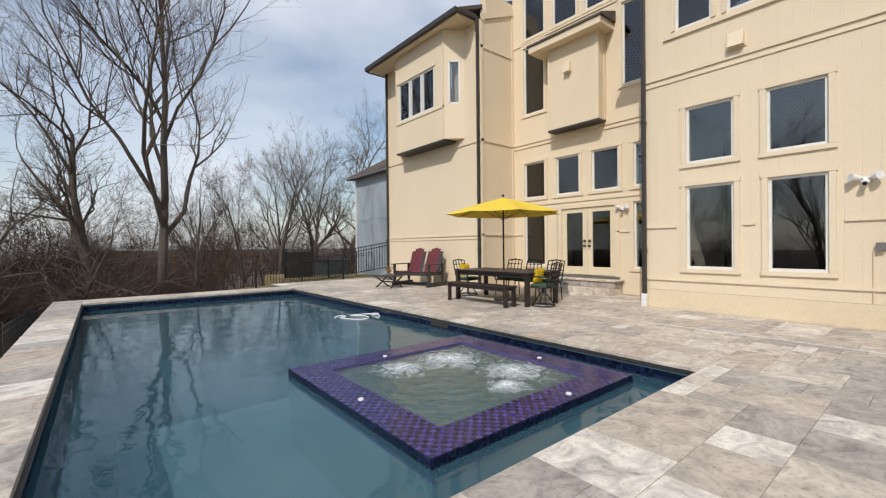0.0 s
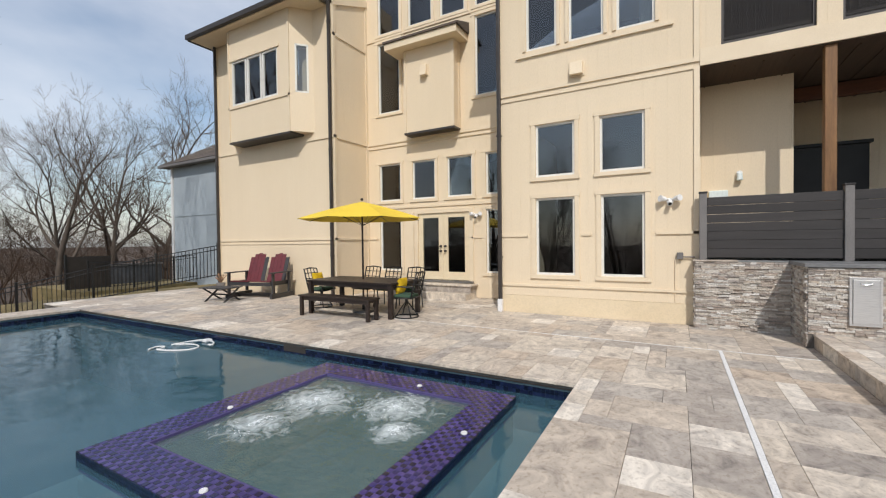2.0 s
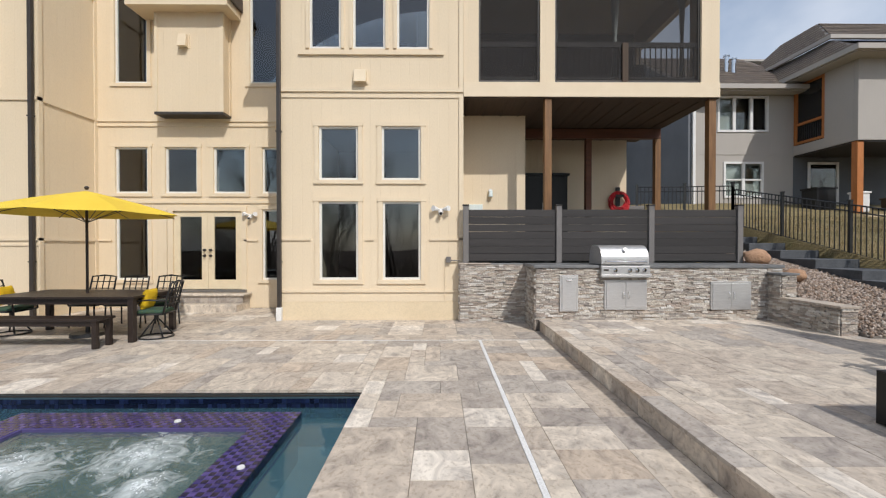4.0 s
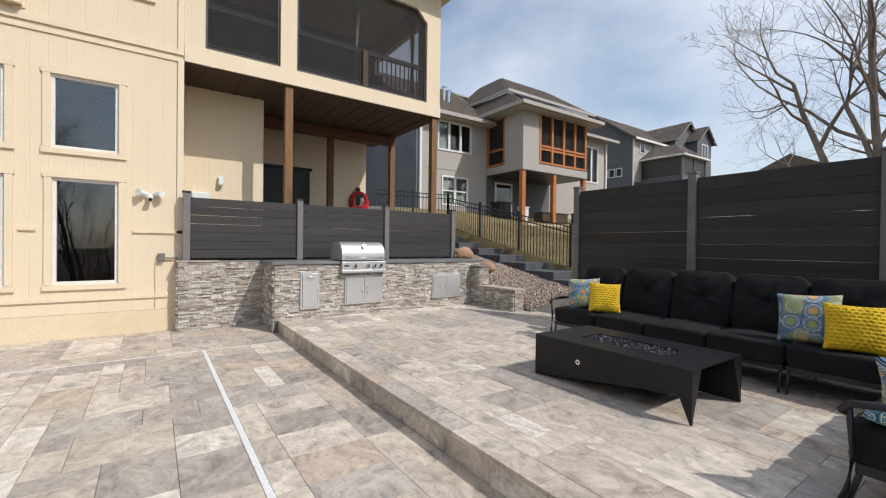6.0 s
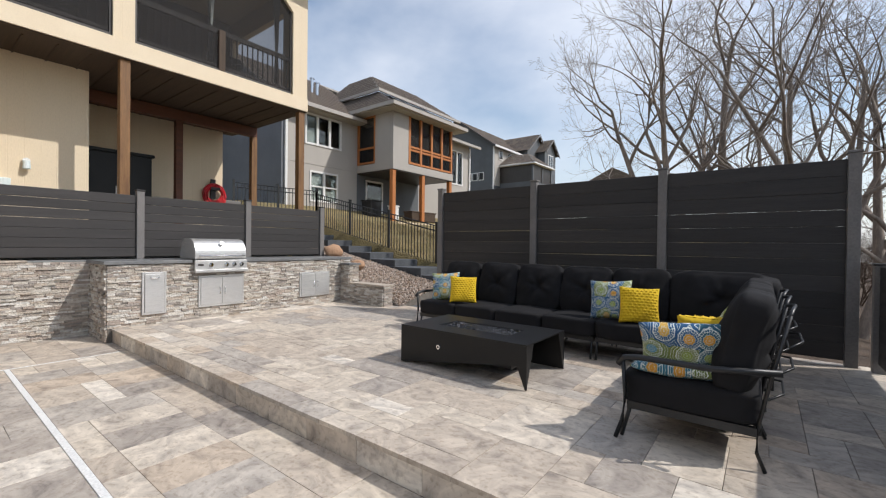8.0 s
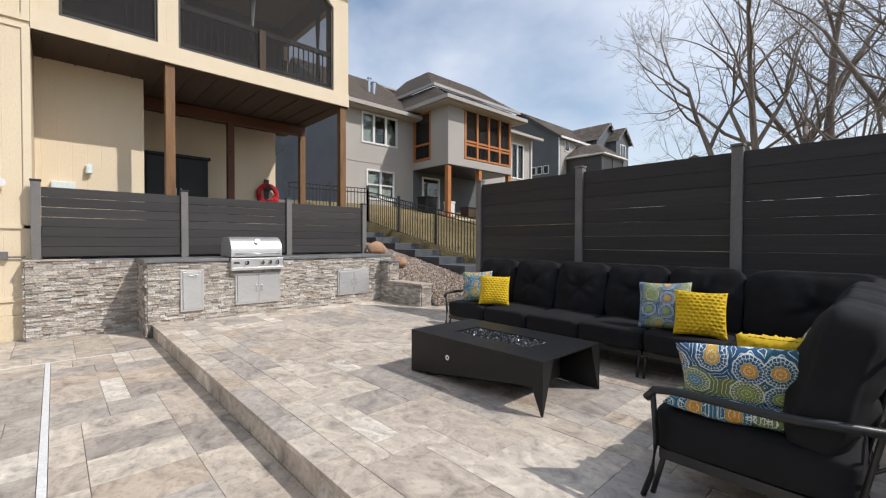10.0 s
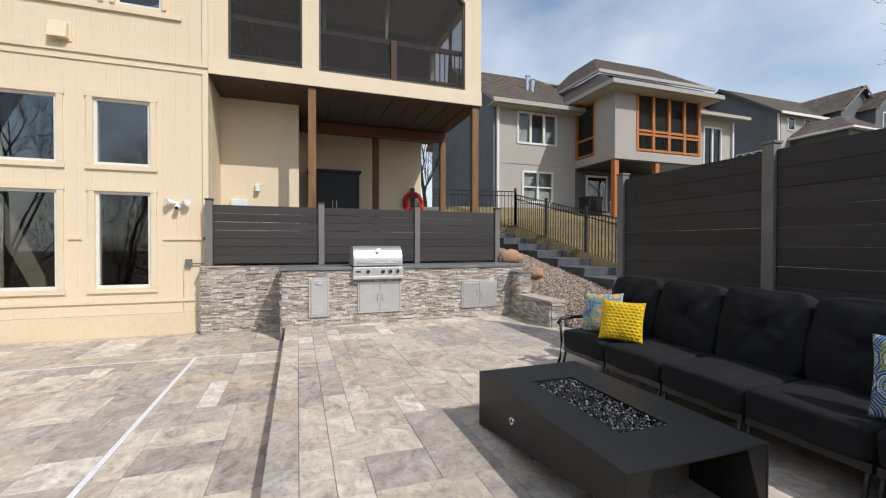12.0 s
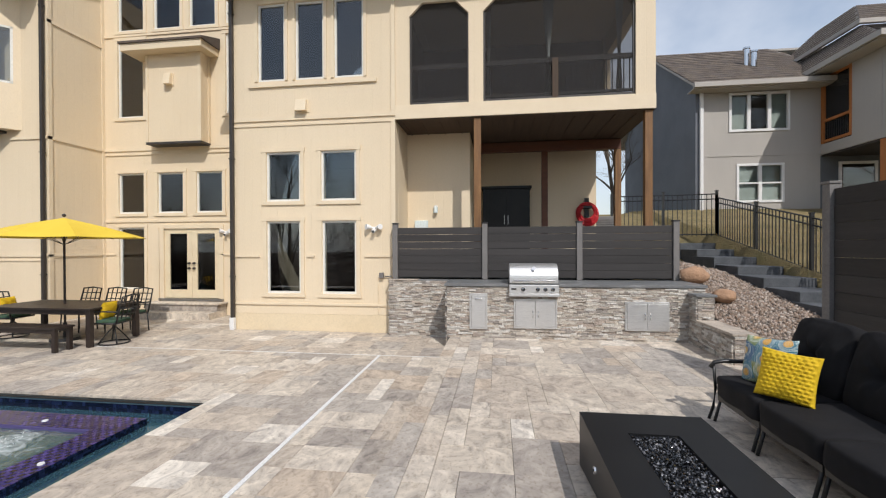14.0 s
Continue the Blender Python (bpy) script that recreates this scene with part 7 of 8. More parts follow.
for k in range(5):
    x = 4.42 - 0.665 * k
    sofa_section(pose(x, SY, Z2, 0, 0, 180), k, arm=-1 if k == 0 else 0)
sofa_section(pose(0.94, SY, Z2, 0, 0, 180), 7, corner=True, w=0.98, label="black cushioned corner section of the outdoor sofa")
for k in range(3):
    y = -2.21 - 0.605 * k
    sofa_section(pose(0.905, y, Z2, 0, 0, 90), 11 + k, arm=1 if k == 0 else 0, w=0.605, d=0.79)


def lean(x, y, z, yaw, tilt, spin=0.0):
    """A pillow that leans back: yaw is the way its face looks, tilt from upright."""
    return Matrix.Translation((x, y, z)) @ Matrix.Rotation(radians(yaw), 4, "Z") @ Matrix.Rotation(radians(90 - tilt), 4, "X") @ Matrix.Rotation(radians(spin), 4, "Z")


ZS = Z2 + 0.44
put_pillow("print_a", "square pillow with blue and green medallion print on the sofa", lean(4.47, -4.06, ZS + 0.21, 205, 16, 4), seed=1)
put_pillow("yellow", "yellow knotted square pillow on the sofa", lean(4.07, -3.96, ZS + 0.20, 222, 20, -3), 0.40, 0.40, 0.15, 2, True)
put_pillow("print_b", "square pillow with blue and orange medallion print on the sofa", lean(1.99, -4.03, ZS + 0.23, 188, 18, 3), 0.47, 0.47, 0.17, 3)
put_pillow("yellow", "yellow knotted square pillow leaning on a printed pillow", lean(1.66, -3.95, ZS + 0.20, 200, 20, -2), 0.42, 0.42, 0.15, 4, True)
put_pillow("print_c", "rectangular pillow with large medallion print against the sofa arm", lean(0.93, -2.10, ZS + 0.19, 12, 22, -4), 0.62, 0.38, 0.17, 5)
put_pillow("print_a", "printed pillow lying flat on the sofa seat", Matrix.Translation((1.00, -2.12, ZS + 0.04)) @ Matrix.Rotation(radians(10), 4, "Z") @ Matrix.Rotation(radians(6), 4, "X"), 0.60, 0.36, 0.12, 6)
put_pillow("yellow", "yellow knotted pillow tucked behind a printed pillow", lean(0.85, -2.42, ZS + 0.20, 14, 30, 0), 0.44, 0.40, 0.15, 7, True)
put_pillow("print_b", "printed square pillow leaning on the sofa back", lean(0.72, -2.70, ZS + 0.27, 62, 26, 14), 0.44, 0.44, 0.16, 8)

# ---- fire pit table ----
fp = thing("fire_pit_table", "low black steel fire table with dark fire glass", "fire table", at=pose(0, 0, 0))
FX0, FX1, FY0, FY1, FZ0, FZ1 = 2.215, 3.745, -3.17, -2.295, Z2, 0.612
TX0, TX1, TY0, TY1 = 2.53, 3.405, -2.885, -2.545
bm = pierced(FZ1 - 0.012, FZ1, FX0, FX1, FY0, FY1, [(TX0, TX1, TY0, TY1)])
for v in bm.verts:
    v.co = Vector((v.co.y, v.co.z, v.co.x))
part("top", bm, M["pitmetal"], fp)
bm = bmesh.new()
prism(bm, [(FX1, FY1 - 0.012, FZ0), (FX1, FY1 - 0.012, FZ1 - 0.0125), (FX0, FY1 - 0.012, FZ1 - 0.0125), (FX0, FY1 - 0.012, FZ0), (FX0 + 0.015, FY1 - 0.012, FZ0), (FX0 + 0.10, FY1 - 0.012, 0.41)], (0, 0.0115, 0))
part("front_panel", bm, M["pitmetal"], fp)
part("back_panel", boxes((FX0, FY0 + 0.0005, FZ0, FX1, FY0 + 0.012, FZ1 - 0.0125)), M["pitmetal"], fp)
part("end_panel", boxes((FX1 - 0.012, FY0 + 0.0125, FZ0, FX1 - 0.001, FY1 - 0.0125, FZ1 - 0.0125)), M["pitmetal"], fp)
for y, s in ((FY1 - 0.013, -1), (FY0 + 0.013, 1)):
    bm = bmesh.new()
    prism(bm, [(FX0 + 0.002, y, FZ0 + 0.002), (FX0 + 0.002, y, FZ1 - 0.013), (FX0 + 0.002, y + s * 0.13, FZ1 - 0.013)], (0.008, 0, 0))
    part("end_gusset", bm, M["pitmetal"], fp)
part("burner_box", boxes((TX0 - 0.06, TY0 - 0.06, FZ0 + 0.10, TX1 + 0.06, TY1 + 0.06, FZ1 - 0.045)), M["pitmetal"], fp)
part("tray_lip", boxes((TX0 - 0.0, TY0, FZ1 - 0.045, TX0 + 0.006, TY1, FZ1 + 0.001), (TX1 - 0.006, TY0, FZ1 - 0.045, TX1, TY1, FZ1 + 0.001), (TX0 + 0.006, TY0, FZ1 - 0.045, TX1 - 0.006, TY0 + 0.006, FZ1 + 0.001), (TX0 + 0.006, TY1 - 0.006, FZ1 - 0.045, TX1 - 0.006, TY1, FZ1 + 0.001)), M["pitmetal"], fp)
bm = bmesh.new()
rg = random.Random(17)
for k in range(2800):
    c = Vector((rg.uniform(TX0 + 0.015, TX1 - 0.015), rg.uniform(TY0 + 0.015, TY1 - 0.015), FZ1 - 0.035 + rg.uniform(0, 0.03)))
    r = rg.uniform(0.005, 0.0115)
    q = Euler((rg.uniform(0, 6), rg.uniform(0, 6), rg.uniform(0, 6))).to_quaternion()
    vs = [bm.verts.new(c + q @ Vector((p[0] * r * rg.uniform(0.6, 1.3), p[1] * r * rg.uniform(0.6, 1.2), p[2] * r * 0.8))) for p in ((1, 0.2, 0), (-1, 0, 0.3), (0, 1, 0), (0.1, -1, 0), (0, 0, 1), (0.2, 0, -1))]
    for f in ((0, 2, 4), (2, 1, 4), (1, 3, 4), (3, 0, 4), (2, 0, 5), (1, 2, 5), (3, 1, 5), (0, 3, 5)):
        bm.faces.new([vs[u] for u in f])
tagged(part("fire_glass", bm, M["shard"], fp, "sparkling black and clear glass chips"), kind="stuff")
bm = bmesh.new()
rod(bm, (3.215, FY1 - 0.001, 0.44), (3.215, FY1 + 0.012, 0.44), 0.027, 0.024, 20)
kn = part("gas_key_plate", bm, M["chrome"], fp, "round chrome key plate")
bm = bmesh.new()
rod(bm, (3.215, FY1 + 0.012, 0.44), (3.215, FY1 + 0.015, 0.44), 0.010, 0.010, 12)
part("key_hole", bm, M["pitmetal"], kn)

# ---- dining set ----
table = thing("dining_table", "dark espresso wooden outdoor dining table", "table")
DX0, DX1, DY0, DY1 = 7.28, 8.42, 5.92, 8.30
for k in range(8):
    a = DX0 + k * (DX1 - DX0) / 8
    part("tabletop_plank", boxes((a + 0.002, DY0, 0.705, a + (DX1 - DX0) / 8 - 0.002, DY1, 0.74)), M["espresso"], table, bevel=0.004)
part("apron", boxes((DX0 + 0.06, DY0 + 0.07, 0.61, DX0 + 0.085, DY1 - 0.07, 0.703), (DX1 - 0.085, DY0 + 0.07, 0.61, DX1 - 0.06, DY1 - 0.07, 0.703), (DX0 + 0.086, DY0 + 0.07, 0.61, DX1 - 0.086, DY0 + 0.095, 0.703), (DX0 + 0.086, DY1 - 0.095, 0.61, DX1 - 0.086, DY1 - 0.07, 0.703)), M["espresso"], table)
for x in (DX0 + 0.02, DX1 - 0.11):
    for y in (DY0 + 0.02, DY1 - 0.11):
        part("leg", boxes((x, y, 0.004, x + 0.09, y + 0.09, 0.704)), M["espresso"], table, bevel=0.006)
bench = thing("dining_bench", "dark espresso wooden bench beside the table", "bench")
for k in range(3):
    part("seat_plank", boxes((6.86 + k * 0.12, 6.15, 0.42, 6.975 + k * 0.12, 8.12, 0.455)), M["espresso"], bench, bevel=0.004)
part("apron", boxes((6.90, 6.2, 0.34, 6.92, 8.07, 0.418), (7.16, 6.2, 0.34, 7.18, 8.07, 0.418)), M["espresso"], bench)
for x in (6.87, 7.13):
    for y in (6.18, 8.02):
        part("leg", boxes((x, y, 0.004, x + 0.07, y + 0.07, 0.418)), M["espresso"], bench, bevel=0.005)


def metal_chair(m4, swivel, label):
    """Lattice-back iron dining chair, seat front at -y."""
    c = thing("dining_chair", label, "chair", "chairs round the table", at=m4)
    f = bmesh.new()
    tube(f, [(-0.24, -0.22, 0.42), (0.24, -0.22, 0.42), (0.23, 0.20, 0.42), (-0.23, 0.20, 0.42), (-0.24, -0.22, 0.42)], 0.016)
    part("seat_frame", f, M["iron"], c, smooth=True)
    s = part("seat_pad", cushion(0.46, 0.44, 0.07, 3, 5, 0.2, (), 5), M["teal"], c, "teal printed seat pad", smooth=True)
    s.matrix_basis = Matrix.Translation((0, -0.01, 0.455))
    bm = bmesh.new()
    tube(bm, [(-0.23, 0.20, 0.42), (-0.24, 0.27, 0.70), (-0.235, 0.33, 0.93), (0, 0.345, 0.955), (0.235, 0.33, 0.93), (0.24, 0.27, 0.70), (0.23, 0.20, 0.42)], 0.017)
    part("back_frame", bm, M["iron"], c, smooth=True)
    for x in (-0.12, 0.0, 0.12):
        bm = bmesh.new()
        tube(bm, [(x, 0.22, 0.50), (x, 0.27, 0.70), (x, 0.335, 0.94)], 0.011, 6)
        part("back_bar", bm, M["iron"], c, smooth=True)
    for z, y in ((0.58, 0.245), (0.70, 0.272), (0.83, 0.305)):
        bm = bmesh.new()
        tube(bm, [(-0.238, y, z), (0, y + 0.01, z), (0.238, y, z)], 0.011, 6)
        part("back_bar", bm, M["iron"], c, smooth=True)
    for s_ in (-1, 1):
        bm = bmesh.new()
        tube(bm, [(s_ * 0.24, 0.26, 0.64), (s_ * 0.27, 0.0, 0.66), (s_ * 0.27, -0.2, 0.65), (s_ * 0.25, -0.22, 0.42)], 0.015)
        part("arm", bm, M["iron"], c, smooth=True)
    if swivel:
        bm = bmesh.new()
        tube(bm, [(0.25 * math.cos(a * math.pi / 12), 0.25 * math.sin(a * math.pi / 12), 0.014) for a in range(25)], 0.014, 6)
        part("base_ring", bm, M["iron"], c, smooth=True)
        bm = bmesh.new()
        rod(bm, (0, 0, 0.30), (0, 0, 0.41), 0.035, 0.035, 12)
        part("swivel_hub", bm, M["iron"], c)
        for a in range(4):
            t = a * math.pi / 2 + 0.78
            bm = bmesh.new()
            tube(bm, [(0.02 * math.cos(t), 0.02 * math.sin(t), 0.32), (0.12 * math.cos(t), 0.12 * math.sin(t), 0.20), (0.25 * math.cos(t), 0.25 * math.sin(t), 0.02)], 0.013, 6)
            part("base_strut", bm, M["iron"], c, smooth=True)
    else:
        for x in (-0.22, 0.22):
            for y in (-0.2, 0.19):
                bm = bmesh.new()
                rod(bm, (x, y, 0.42), (x * 1.08, y * 1.12, 0.0), 0.015, 0.013)
                part("leg", bm, M["iron"], c, smooth=True)
    return c


metal_chair(pose(7.72, 5.85, 0.003, 0, 0, 190), True, "black lattice-back swivel chair at the table end")
metal_chair(pose(7.98, 8.55, 0.003, 0, 0, 8), True, "black lattice-back swivel chair at the far table end")
far_chair = metal_chair(pose(8.72, 6.45, 0.003, 0, 0, -90), False, "black lattice-back iron chair tucked at the table")
for y in (7.12, 7.78):
    copy_thing(far_chair, pose(8.72, y, 0.003, 0, 0, -90))
put_pillow("yellow", "yellow pillow on the dining chair", lean(7.70, 5.96, 0.66, 190, 14), 0.36, 0.34, 0.13, 9, True)
put_pillow("yellow", "yellow pillow on the end dining chair", lean(7.98, 8.66, 0.68, 8, 14), 0.36, 0.34, 0.13, 10, True)

# ---- umbrella ----
um = thing("patio_umbrella", "open yellow patio umbrella through the table", "umbrella")
UX, UY, UT = 7.85, 7.12, 2.50
bm = bmesh.new()
rod(bm, (UX, UY, 0.0), (UX, UY, 2.46), 0.021, 0.021, 12)
part("pole", bm, M["espresso"], um)
bm = bmesh.new()
rod(bm, (UX, UY, 0.0), (UX, UY, 0.06), 0.25, 0.24, 24)
rod(bm, (UX, UY, 0.06), (UX, UY, 0.36), 0.032, 0.032, 12)
part("base", bm, M["iron"], um)
bm = bmesh.new()
R_, ring = 1.40, []
for k in range(8):
    a = k * math.pi / 4 + 0.2
    ring.append(Vector((UX + R_ * math.cos(a), UY + R_ * math.sin(a), UT - 0.40)))
apex = Vector((UX, UY, UT))
for k in range(8):
    a, b = ring[k], ring[(k + 1) % 8]
    N_ = 8
    rows = []
    for i in range(N_ + 1):
        row = []
        for j in range(i + 1):
            t = i / N_
            s = j / i if i else 0
            p = apex.lerp(a, t).lerp(apex.lerp(b, t), s)
            p.z += 0.02 * math.sin(t * math.pi) - 0.012 * math.sin(s * math.pi) * t
            p -= (Vector((p.x - UX, p.y - UY, 0)) * 0.03) * math.sin(s * math.pi) * t
            row.append(bm.verts.new(p))
        rows.append(row)
    for i in range(N_):
        for j in range(i + 1):
            bm.faces.new((rows[i][j], rows[i + 1][j], rows[i + 1][j + 1]))
            if j < i:
                bm.faces.new((rows[i][j], rows[i + 1][j + 1], rows[i][j + 1]))
bmesh.ops.remove_doubles(bm, verts=list(bm.verts), dist=0.0005)
bmesh.ops.solidify(bm, geom=list(bm.faces), thickness=0.004)
part("canopy", bm, M["umbrella"], um, "yellow canvas canopy")
bm = bmesh.new()
bmesh.ops.create_uvsphere(bm, u_segments=12, v_segments=8, radius=0.035, matrix=Matrix.Translation((UX, UY, UT + 0.05)))
part("finial", bm, M["espresso"], um, smooth=True)
for k in range(8):
    bm = bmesh.new()
    rod(bm, (UX, UY, UT - 0.04), ring[k] + Vector((0, 0, -0.015)), 0.008, 0.006, 6)
    part("rib", bm, M["espresso"], um)
    bm = bmesh.new()
    rod(bm, (UX, UY, UT - 0.55), apex.lerp(ring[k], 0.5) + Vector((0, 0, -0.02)), 0.006, 0.006, 6)
    part("strut", bm, M["espresso"], um)

# ---- double glider with footrest ----
gl_ = thing("double_glider", "maroon and charcoal fan-back double glider by the wall", "glider", at=pose(8.62, 11.72, 0.003, 0, 0, -75) @ Matrix.Scale(1.2, 4))
for s_ in (-0.30, 0.30):
    for k in range(5):
        u = (k - 2) * 0.105
        h = (0.70, 0.675, 0.60)[abs(k - 2)]
        bm = bmesh.new()
        prism(bm, [(s_ + u - 0.0515, 0.20, 0.36), (s_ + u + 0.0515, 0.20, 0.36), (s_ + u * 1.02 + 0.050, 0.20 + h * 0.36, 0.36 + h), (s_ + u * 1.02 - 0.050, 0.20 + h * 0.36, 0.36 + h)], (0, 0.022, 0.008))
        part("back_slat", bm, M["maroon"] if k in (0, 1, 2, 3) else M["charcoal"], gl_, bevel=0.006)
    for k in range(5):
        y = -0.36 + k * 0.112
        part("seat_slat", boxes((s_ - 0.26, y, 0.40 - 0.012 * k, s_ + 0.26, y + 0.10, 0.422 - 0.012 * k)), M["maroon"], gl_, bevel=0.005)
part("seat_frame", boxes((-0.58, -0.36, 0.30, -0.55, 0.30, 0.40), (0.55, -0.36, 0.30, 0.58, 0.30, 0.40), (-0.548, -0.36, 0.30, 0.548, -0.335, 0.385)), M["charcoal"], gl_)
for x in (-0.62, 0.62):
    part("arm_rest", boxes((x - 0.06, -0.42, 0.60, x + 0.06, 0.36, 0.625)), M["charcoal"], gl_, bevel=0.008)
    for y in (-0.36, 0.26):
        part("arm_post", boxes((x - 0.02, y, 0.12, x + 0.02, y + 0.07, 0.598)), M["charcoal"], gl_)
    part("runner", boxes((x - 0.03, -0.42, 0.0, x + 0.03, 0.46, 0.11)), M["charcoal"], gl_, bevel=0.008)
part("base_rail", boxes((-0.59, -0.05, 0.02, 0.59, 0.02, 0.09)), M["charcoal"], gl_)
ft = thing("footrest_table", "charcoal slatted low table with crossed legs", "table", at=pose(7.55, 11.95, 0.003, 0, 0, -80))
for k in range(6):
    part("top_slat", boxes((-0.48, -0.30 + k * 0.10, 0.36, 0.48, -0.205 + k * 0.10, 0.385)), M["charcoal"], ft, bevel=0.005)
for x in (-0.34, 0.34):
    for s_ in (-1, 1):
        bm = bmesh.new()
        prism(bm, [(x + 0.02 * s_, -s_ * 0.28, 0.0), (x + 0.02 * s_, -s_ * 0.28 + 0.07, 0.0), (x + 0.02 * s_, s_ * 0.26 + 0.035, 0.358), (x + 0.02 * s_, s_ * 0.26 - 0.035, 0.358)], (0.03, 0, 0))
        part("crossed_leg", bm, M["charcoal"], ft)
part("stretcher", boxes((-0.30, -0.02, 0.16, 0.36, 0.03, 0.20)), M["charcoal"], ft)
pp = thing("potted_plant", "small pot with dried flowers by the house corner", "potted plant", at=pose(9.15, 14.45, 0.003))
bm = bmesh.new()
rod(bm, (0, 0, 0), (0, 0, 0.26), 0.11, 0.15, 18)
part("pot", bm, M["fpost"], pp)
pw = Twigs()
rp = random.Random(4)
for k in range(60):
    a, e = rp.uniform(0, 6.28), rp.uniform(0.1, 0.7)
    d = Vector((math.cos(a) * e, math.sin(a) * e, 1)).normalized()
    b0 = Vector((0, 0, 0.24))
    h = rp.uniform(0.15, 0.38)
    pw.branch([b0, b0 + d * h * 0.6, b0 + d * h + Vector((0, 0, -0.02))], [0.004, 0.004, 0.014], 4)
tw = new("dried_stems", pw.mesh("dried_stems", M["boulder"]))
tw.parent = pp

# ---- things under the porch ----
cb = thing("storage_cabinet", "tall black storage cabinet against the patio wall", "cabinet")
part("body", boxes((12.25, -2.55, 1.72, 12.78, -1.25, 3.50)), M["pitmetal"], cb, bevel=0.01)
part("cornice", boxes((12.20, -2.60, 3.50, 12.79, -1.20, 3.57)), M["pitmetal"], cb, bevel=0.01)
for a, b in ((-2.53, -1.905), (-1.895, -1.27)):
    dr = part("door", boxes((12.232, a, 1.80, 12.248, b, 3.46)), M["pitmetal"], cb, bevel=0.004)
    part("handle", boxes((12.215, -1.96 if a < -2 else -1.86, 2.5, 12.231, -1.94 if a < -2 else -1.84, 2.75)), M["steeldark"], dr)
hr = thing("hose_reel", "red garden hose coiled on a wall hanger", "hose")
part("hanger", boxes((12.60, -4.30, 2.95, 12.79, -4.06, 3.02), (12.74, -4.24, 2.7, 12.79, -4.12, 3.25)), M["iron"], hr)
for k in range(18):
    bm = bmesh.new()
    rr, off = 0.19 + 0.013 * (k % 9), 0.020 * (k % 4)
    tube(bm, [(12.70 - off - 0.012 * (k // 6), -4.18 + (rr) * math.sin(t * math.pi / 14) + 0.01 * math.sin(k), 2.86 + (rr * 1.05) * math.cos(t * math.pi / 14) - 0.006 * k) for t in range(29)], 0.015, 6)
    part("hose_coil", bm, M["redhose"], hr, smooth=True)
fx = thing("wall_sconce", "small white jelly-jar wall light under the porch", "wall lamp")
bm = bmesh.new()
rod(bm, (10.497, -0.17, 2.84), (10.44, -0.17, 2.84), 0.05, 0.05, 14)
part("base", bm, M["nwhite"], fx)
bm = bmesh.new()
rod(bm, (10.44, -0.17, 2.84), (10.43, -0.17, 2.70), 0.045, 0.055, 14)
part("jar", bm, M["curtain"], fx, bevel=0.01)
mb = thing("meter_box", "pale green electrical box on the patio wall", "electrical box")
part("box", boxes((10.40, 0.02, 2.28, 10.498, 0.34, 2.52)), M["curtain"], mb, bevel=0.01)
part("lid", boxes((10.39, 0.04, 2.30, 10.399, 0.32, 2.50)), M["curtain"], mb)
ac = thing("air_conditioner", "grey air conditioner unit beside the gate", "air conditioner")
part("cabinet", boxes((13.15, -5.15, 1.72, 13.85, -4.5, 2.75)), M["fpost"], ac, bevel=0.02)
for k in range(14):
    part("louver", boxes((13.135, -5.12, 1.80 + k * 0.065, 13.149, -4.53, 1.83 + k * 0.065)), M["fpost"], ac)
ch_ = thing("porch_chair", "dark wicker chair inside the screened porch", "chair")
part("seat", boxes((10.2, -4.0, 5.3, 10.9, -3.3, 5.45)), M["iron"], ch_, bevel=0.02)
part("backrest", boxes((10.85, -4.0, 5.45, 10.95, -3.3, 6.0)), M["iron"], ch_, bevel=0.02)
for x in (10.25, 10.85):
    for y in (-3.95, -3.35):
        part("leg", boxes((x - 0.025, y - 0.025, 4.952, x + 0.025, y + 0.025, 5.3)), M["iron"], ch_)
# curtains in the upper windows
for y0_, y1_ in ((3.50, 3.69), (1.29, 1.52)):
    c = thing("window_curtain", "pale curtain at the side of the upper window", "curtain", "window curtains")
    bm = bmesh.new()
    prev = None
    for i in range(17):
        y = y0_ + (y1_ - y0_) * i / 16
        dx = 0.02 * math.sin(i * 1.9)
        cur = (bm.verts.new((XB + 0.12 + dx, y, 5.66)), bm.verts.new((XB + 0.12 + dx, y, 7.36)))
        if prev:
            bm.faces.new((prev[0], cur[0], cur[1], prev[1]))
        prev = cur
    bmesh.ops.solidify(bm, geom=list(bm.faces), thickness=0.006)
    part("cloth", bm, M["curtain"], c, smooth=True)

# ---- pavers ----
SIZES = ((3, 2), (2, 3), (2, 2), (2, 2), (3, 3), (2, 1), (3, 2), (2, 3), (2, 3), (3, 3))
U = 0.203
paver_me = {}


def paver_mesh(w, h):
    key = (round(w, 3), round(h, 3))
    if key not in paver_me:
        bm = boxes((-w / 2 + 0.0015, -h / 2 + 0.0015, -0.032, w / 2 - 0.0015, h / 2 - 0.0015, 0.0))
        paver_me[key] = finish("paver", bm, M["deck_a"], bevel=0.0025)
    return paver_me[key]


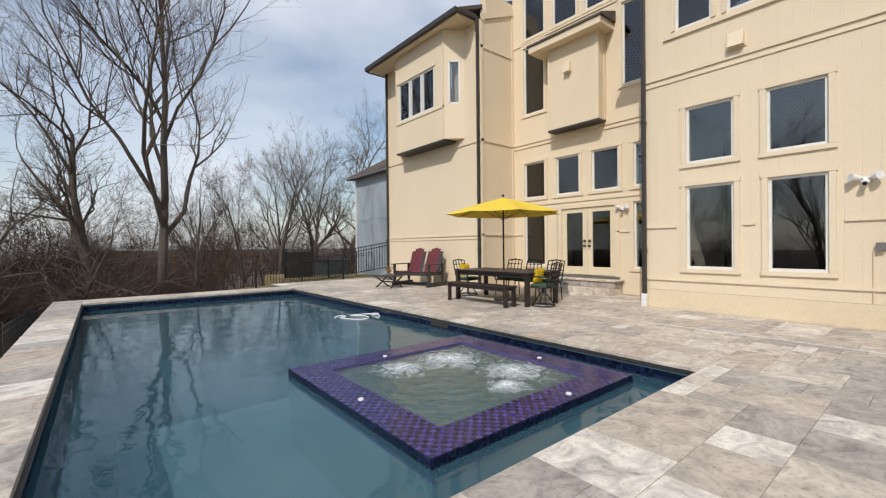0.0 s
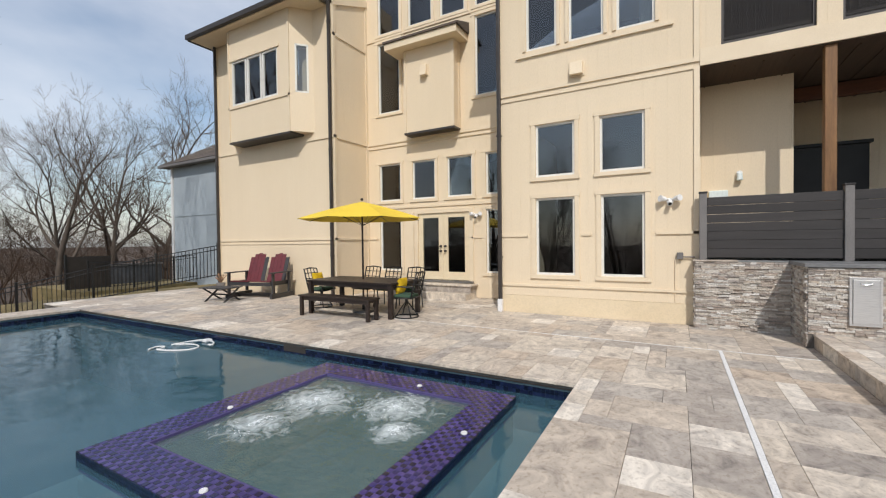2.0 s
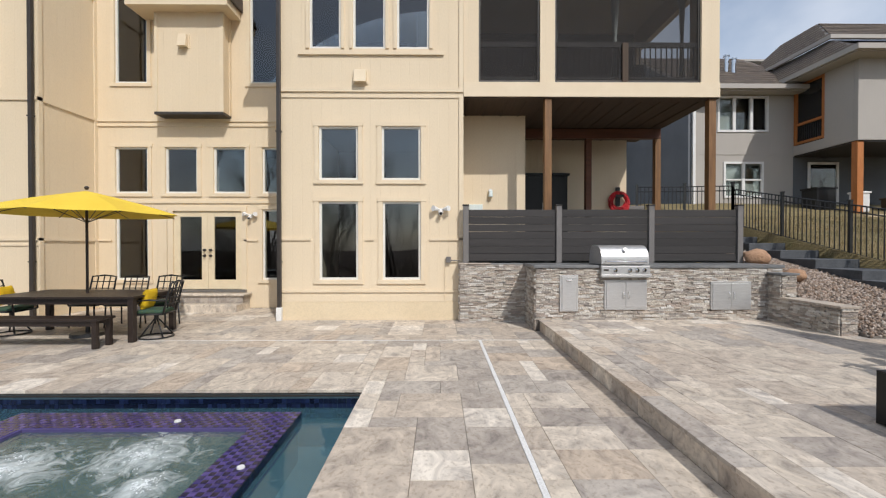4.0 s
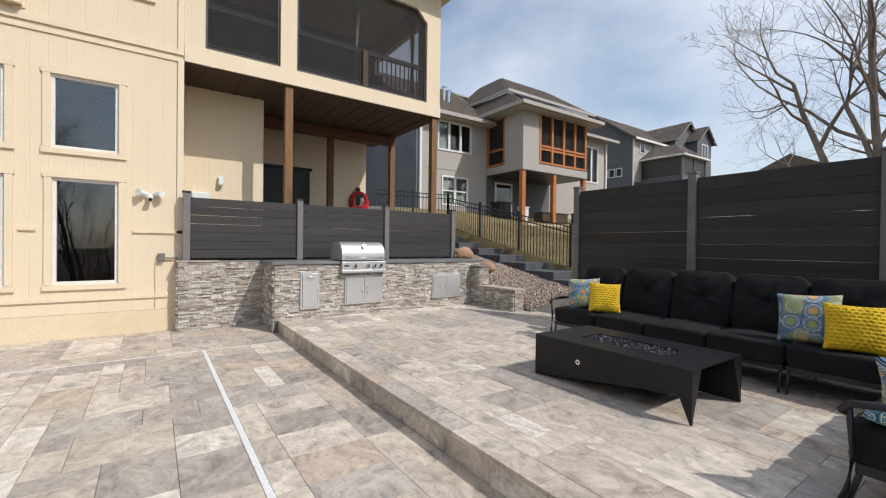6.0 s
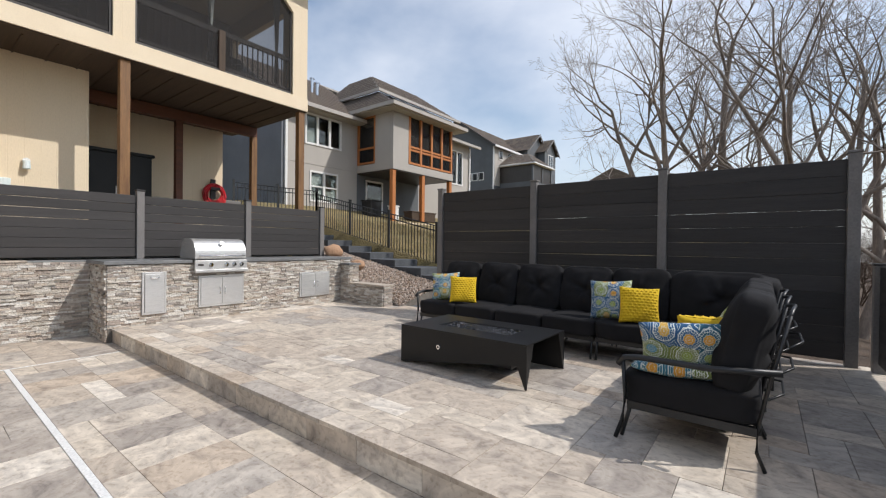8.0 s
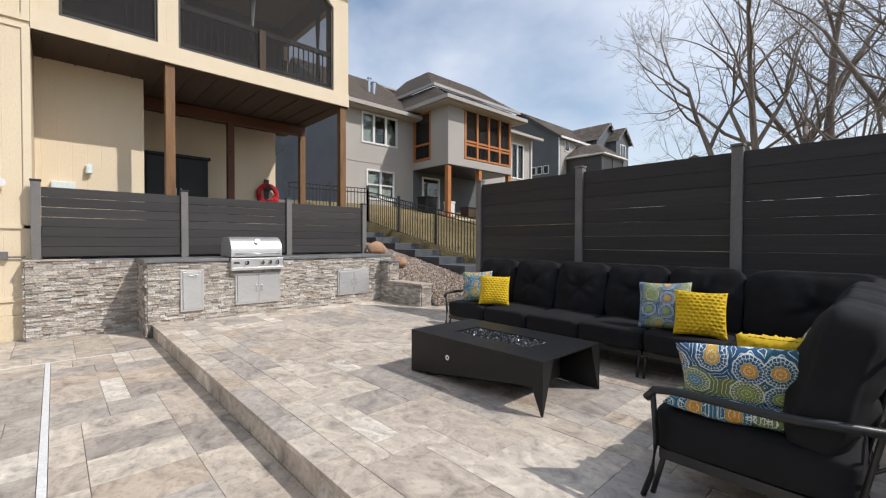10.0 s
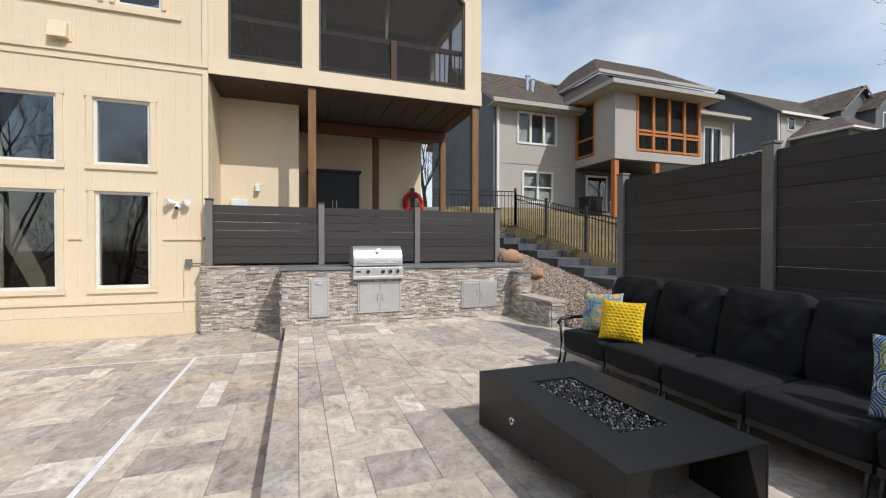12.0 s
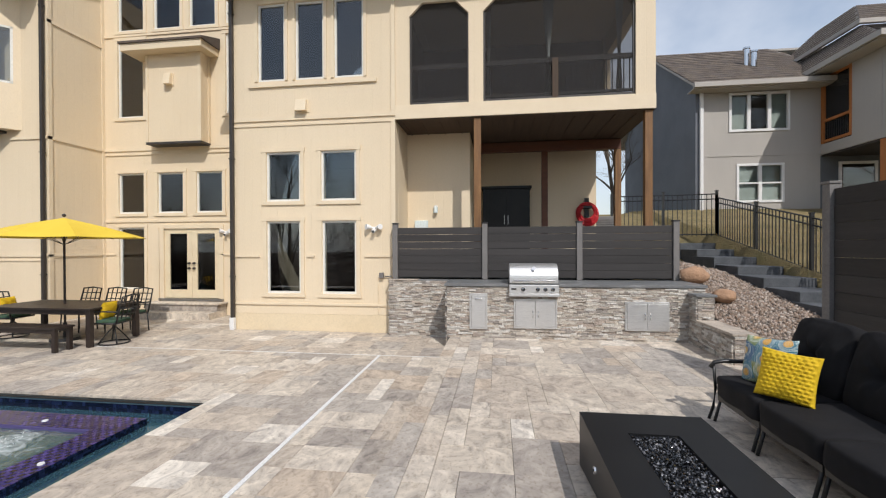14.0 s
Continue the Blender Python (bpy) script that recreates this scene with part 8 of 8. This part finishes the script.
def lay(parent, rects, top, seed, near, skip=()):
    """Random ashlar of stone slabs over the rectangles (x0, y0, x1, y1): single slabs inside near, the others joined."""
    r = random.Random(seed)
    joined, singles = bmesh.new(), 0
    for x0, y0, x1, y1 in rects:
        nx_, ny_ = max(1, round((x1 - x0) / U)), max(1, round((y1 - y0) / U))
        ux, uy = (x1 - x0) / nx_, (y1 - y0) / ny_
        taken = set()
        for i, j in sorted(((i, j) for i in range(nx_) for j in range(ny_)), key=lambda c: (c[0] + c[1], c[0])):
            if True:
                if (i, j) in taken:
                    continue
                for a, b in r.sample(SIZES, len(SIZES)) + [(1, 2), (1, 1)]:
                    cells = [(i + p, j + q) for p in range(a) for q in range(b)]
                    if all(c[0] < nx_ and c[1] < ny_ and c not in taken for c in cells):
                        break
                taken.update(cells)
                cx, cy, w, h = x0 + (i + a / 2) * ux, y0 + (j + b / 2) * uy, a * ux, b * uy
                dz = r.uniform(-0.0012, 0.0012)
                if near[0] < cx < near[2] and near[1] < cy < near[3] and singles < 300:
                    ob = new("paver", paver_mesh(w, h))
                    ob.location = (cx, cy, top + dz)
                    ob.parent = parent
                    singles += 1
                else:
                    v = bx(joined, cx - w / 2 + 0.002, cy - h / 2 + 0.002, top - 0.032, cx + w / 2 - 0.002, cy + h / 2 - 0.002, top + dz)
    if joined.verts:
        tagged(part("pavers", joined, M["deck_b"], parent), kind="stuff")
    else:
        joined.free()


low, high = bpy.data.objects["lower_terrace_bed"], bpy.data.objects["upper_terrace_bed"]
lay(low, [(-0.70, -0.79, 7.43, 0.35), (-0.70, 0.40, 7.43, 1.87), (5.11, 1.87, 7.43, 16.2), (7.46, -0.70, 9.28, 16.2), (7.43, -0.79, 9.05, -0.70), (9.28, 4.37, 11.0, 9.5)], 0.0, 3, (0.2, -0.80, 7.5, 2.6))
lay(high, [(-0.70, -5.44, 8.18, -0.775)], 0.2, 7, (0.4, -5.0, 8.2, -1.1))
# riser stones of the raised terrace
r_ = random.Random(2)
x = -0.70
while x < 8.15:
    w = min(r_.uniform(0.5, 0.62), 8.18 - x)
    ob = new("riser_stone", finish("riser_stone", boxes((x + 0.0015, -0.814, -0.002, x + w - 0.0015, -0.79, 0.163)), M["coping"], bevel=0.003))
    ob.parent = high
    x += w
# pool copings
pool_edge = thing("pool_coping", "pale travertine coping along the pool edge", "coping", "", "structure")
y = 1.87
while y < 14.84:
    w = min(0.61, 14.85 - y)
    part("coping_stone", boxes((-0.73, y + 0.0015, -0.058, PX0 + 0.025, y + w - 0.0015, 0.0)), M["coping"], pool_edge, bevel=0.006)
    y += w
x = PX0 + 0.027
while x < 5.10:
    w = min(0.61, 5.11 - x)
    part("coping_stone", boxes((x + 0.0015, PY1 - 0.02, -0.058, x + w - 0.0015, 14.85, 0.0)), M["coping"], pool_edge, bevel=0.006)
    x += w
# white drain channels in the terrace
dc = thing("drain_channel", "white slot drain set between the pavers", "drain", "", "structure")
part("channel", boxes((-0.70, 0.352, -0.03, 7.43, 0.398, 0.003)), M["nwhite"], dc, bevel=0.003)
part("channel", boxes((7.433, -0.70, -0.03, 7.457, 6.0, 0.0015)), M["nwhite"], dc)
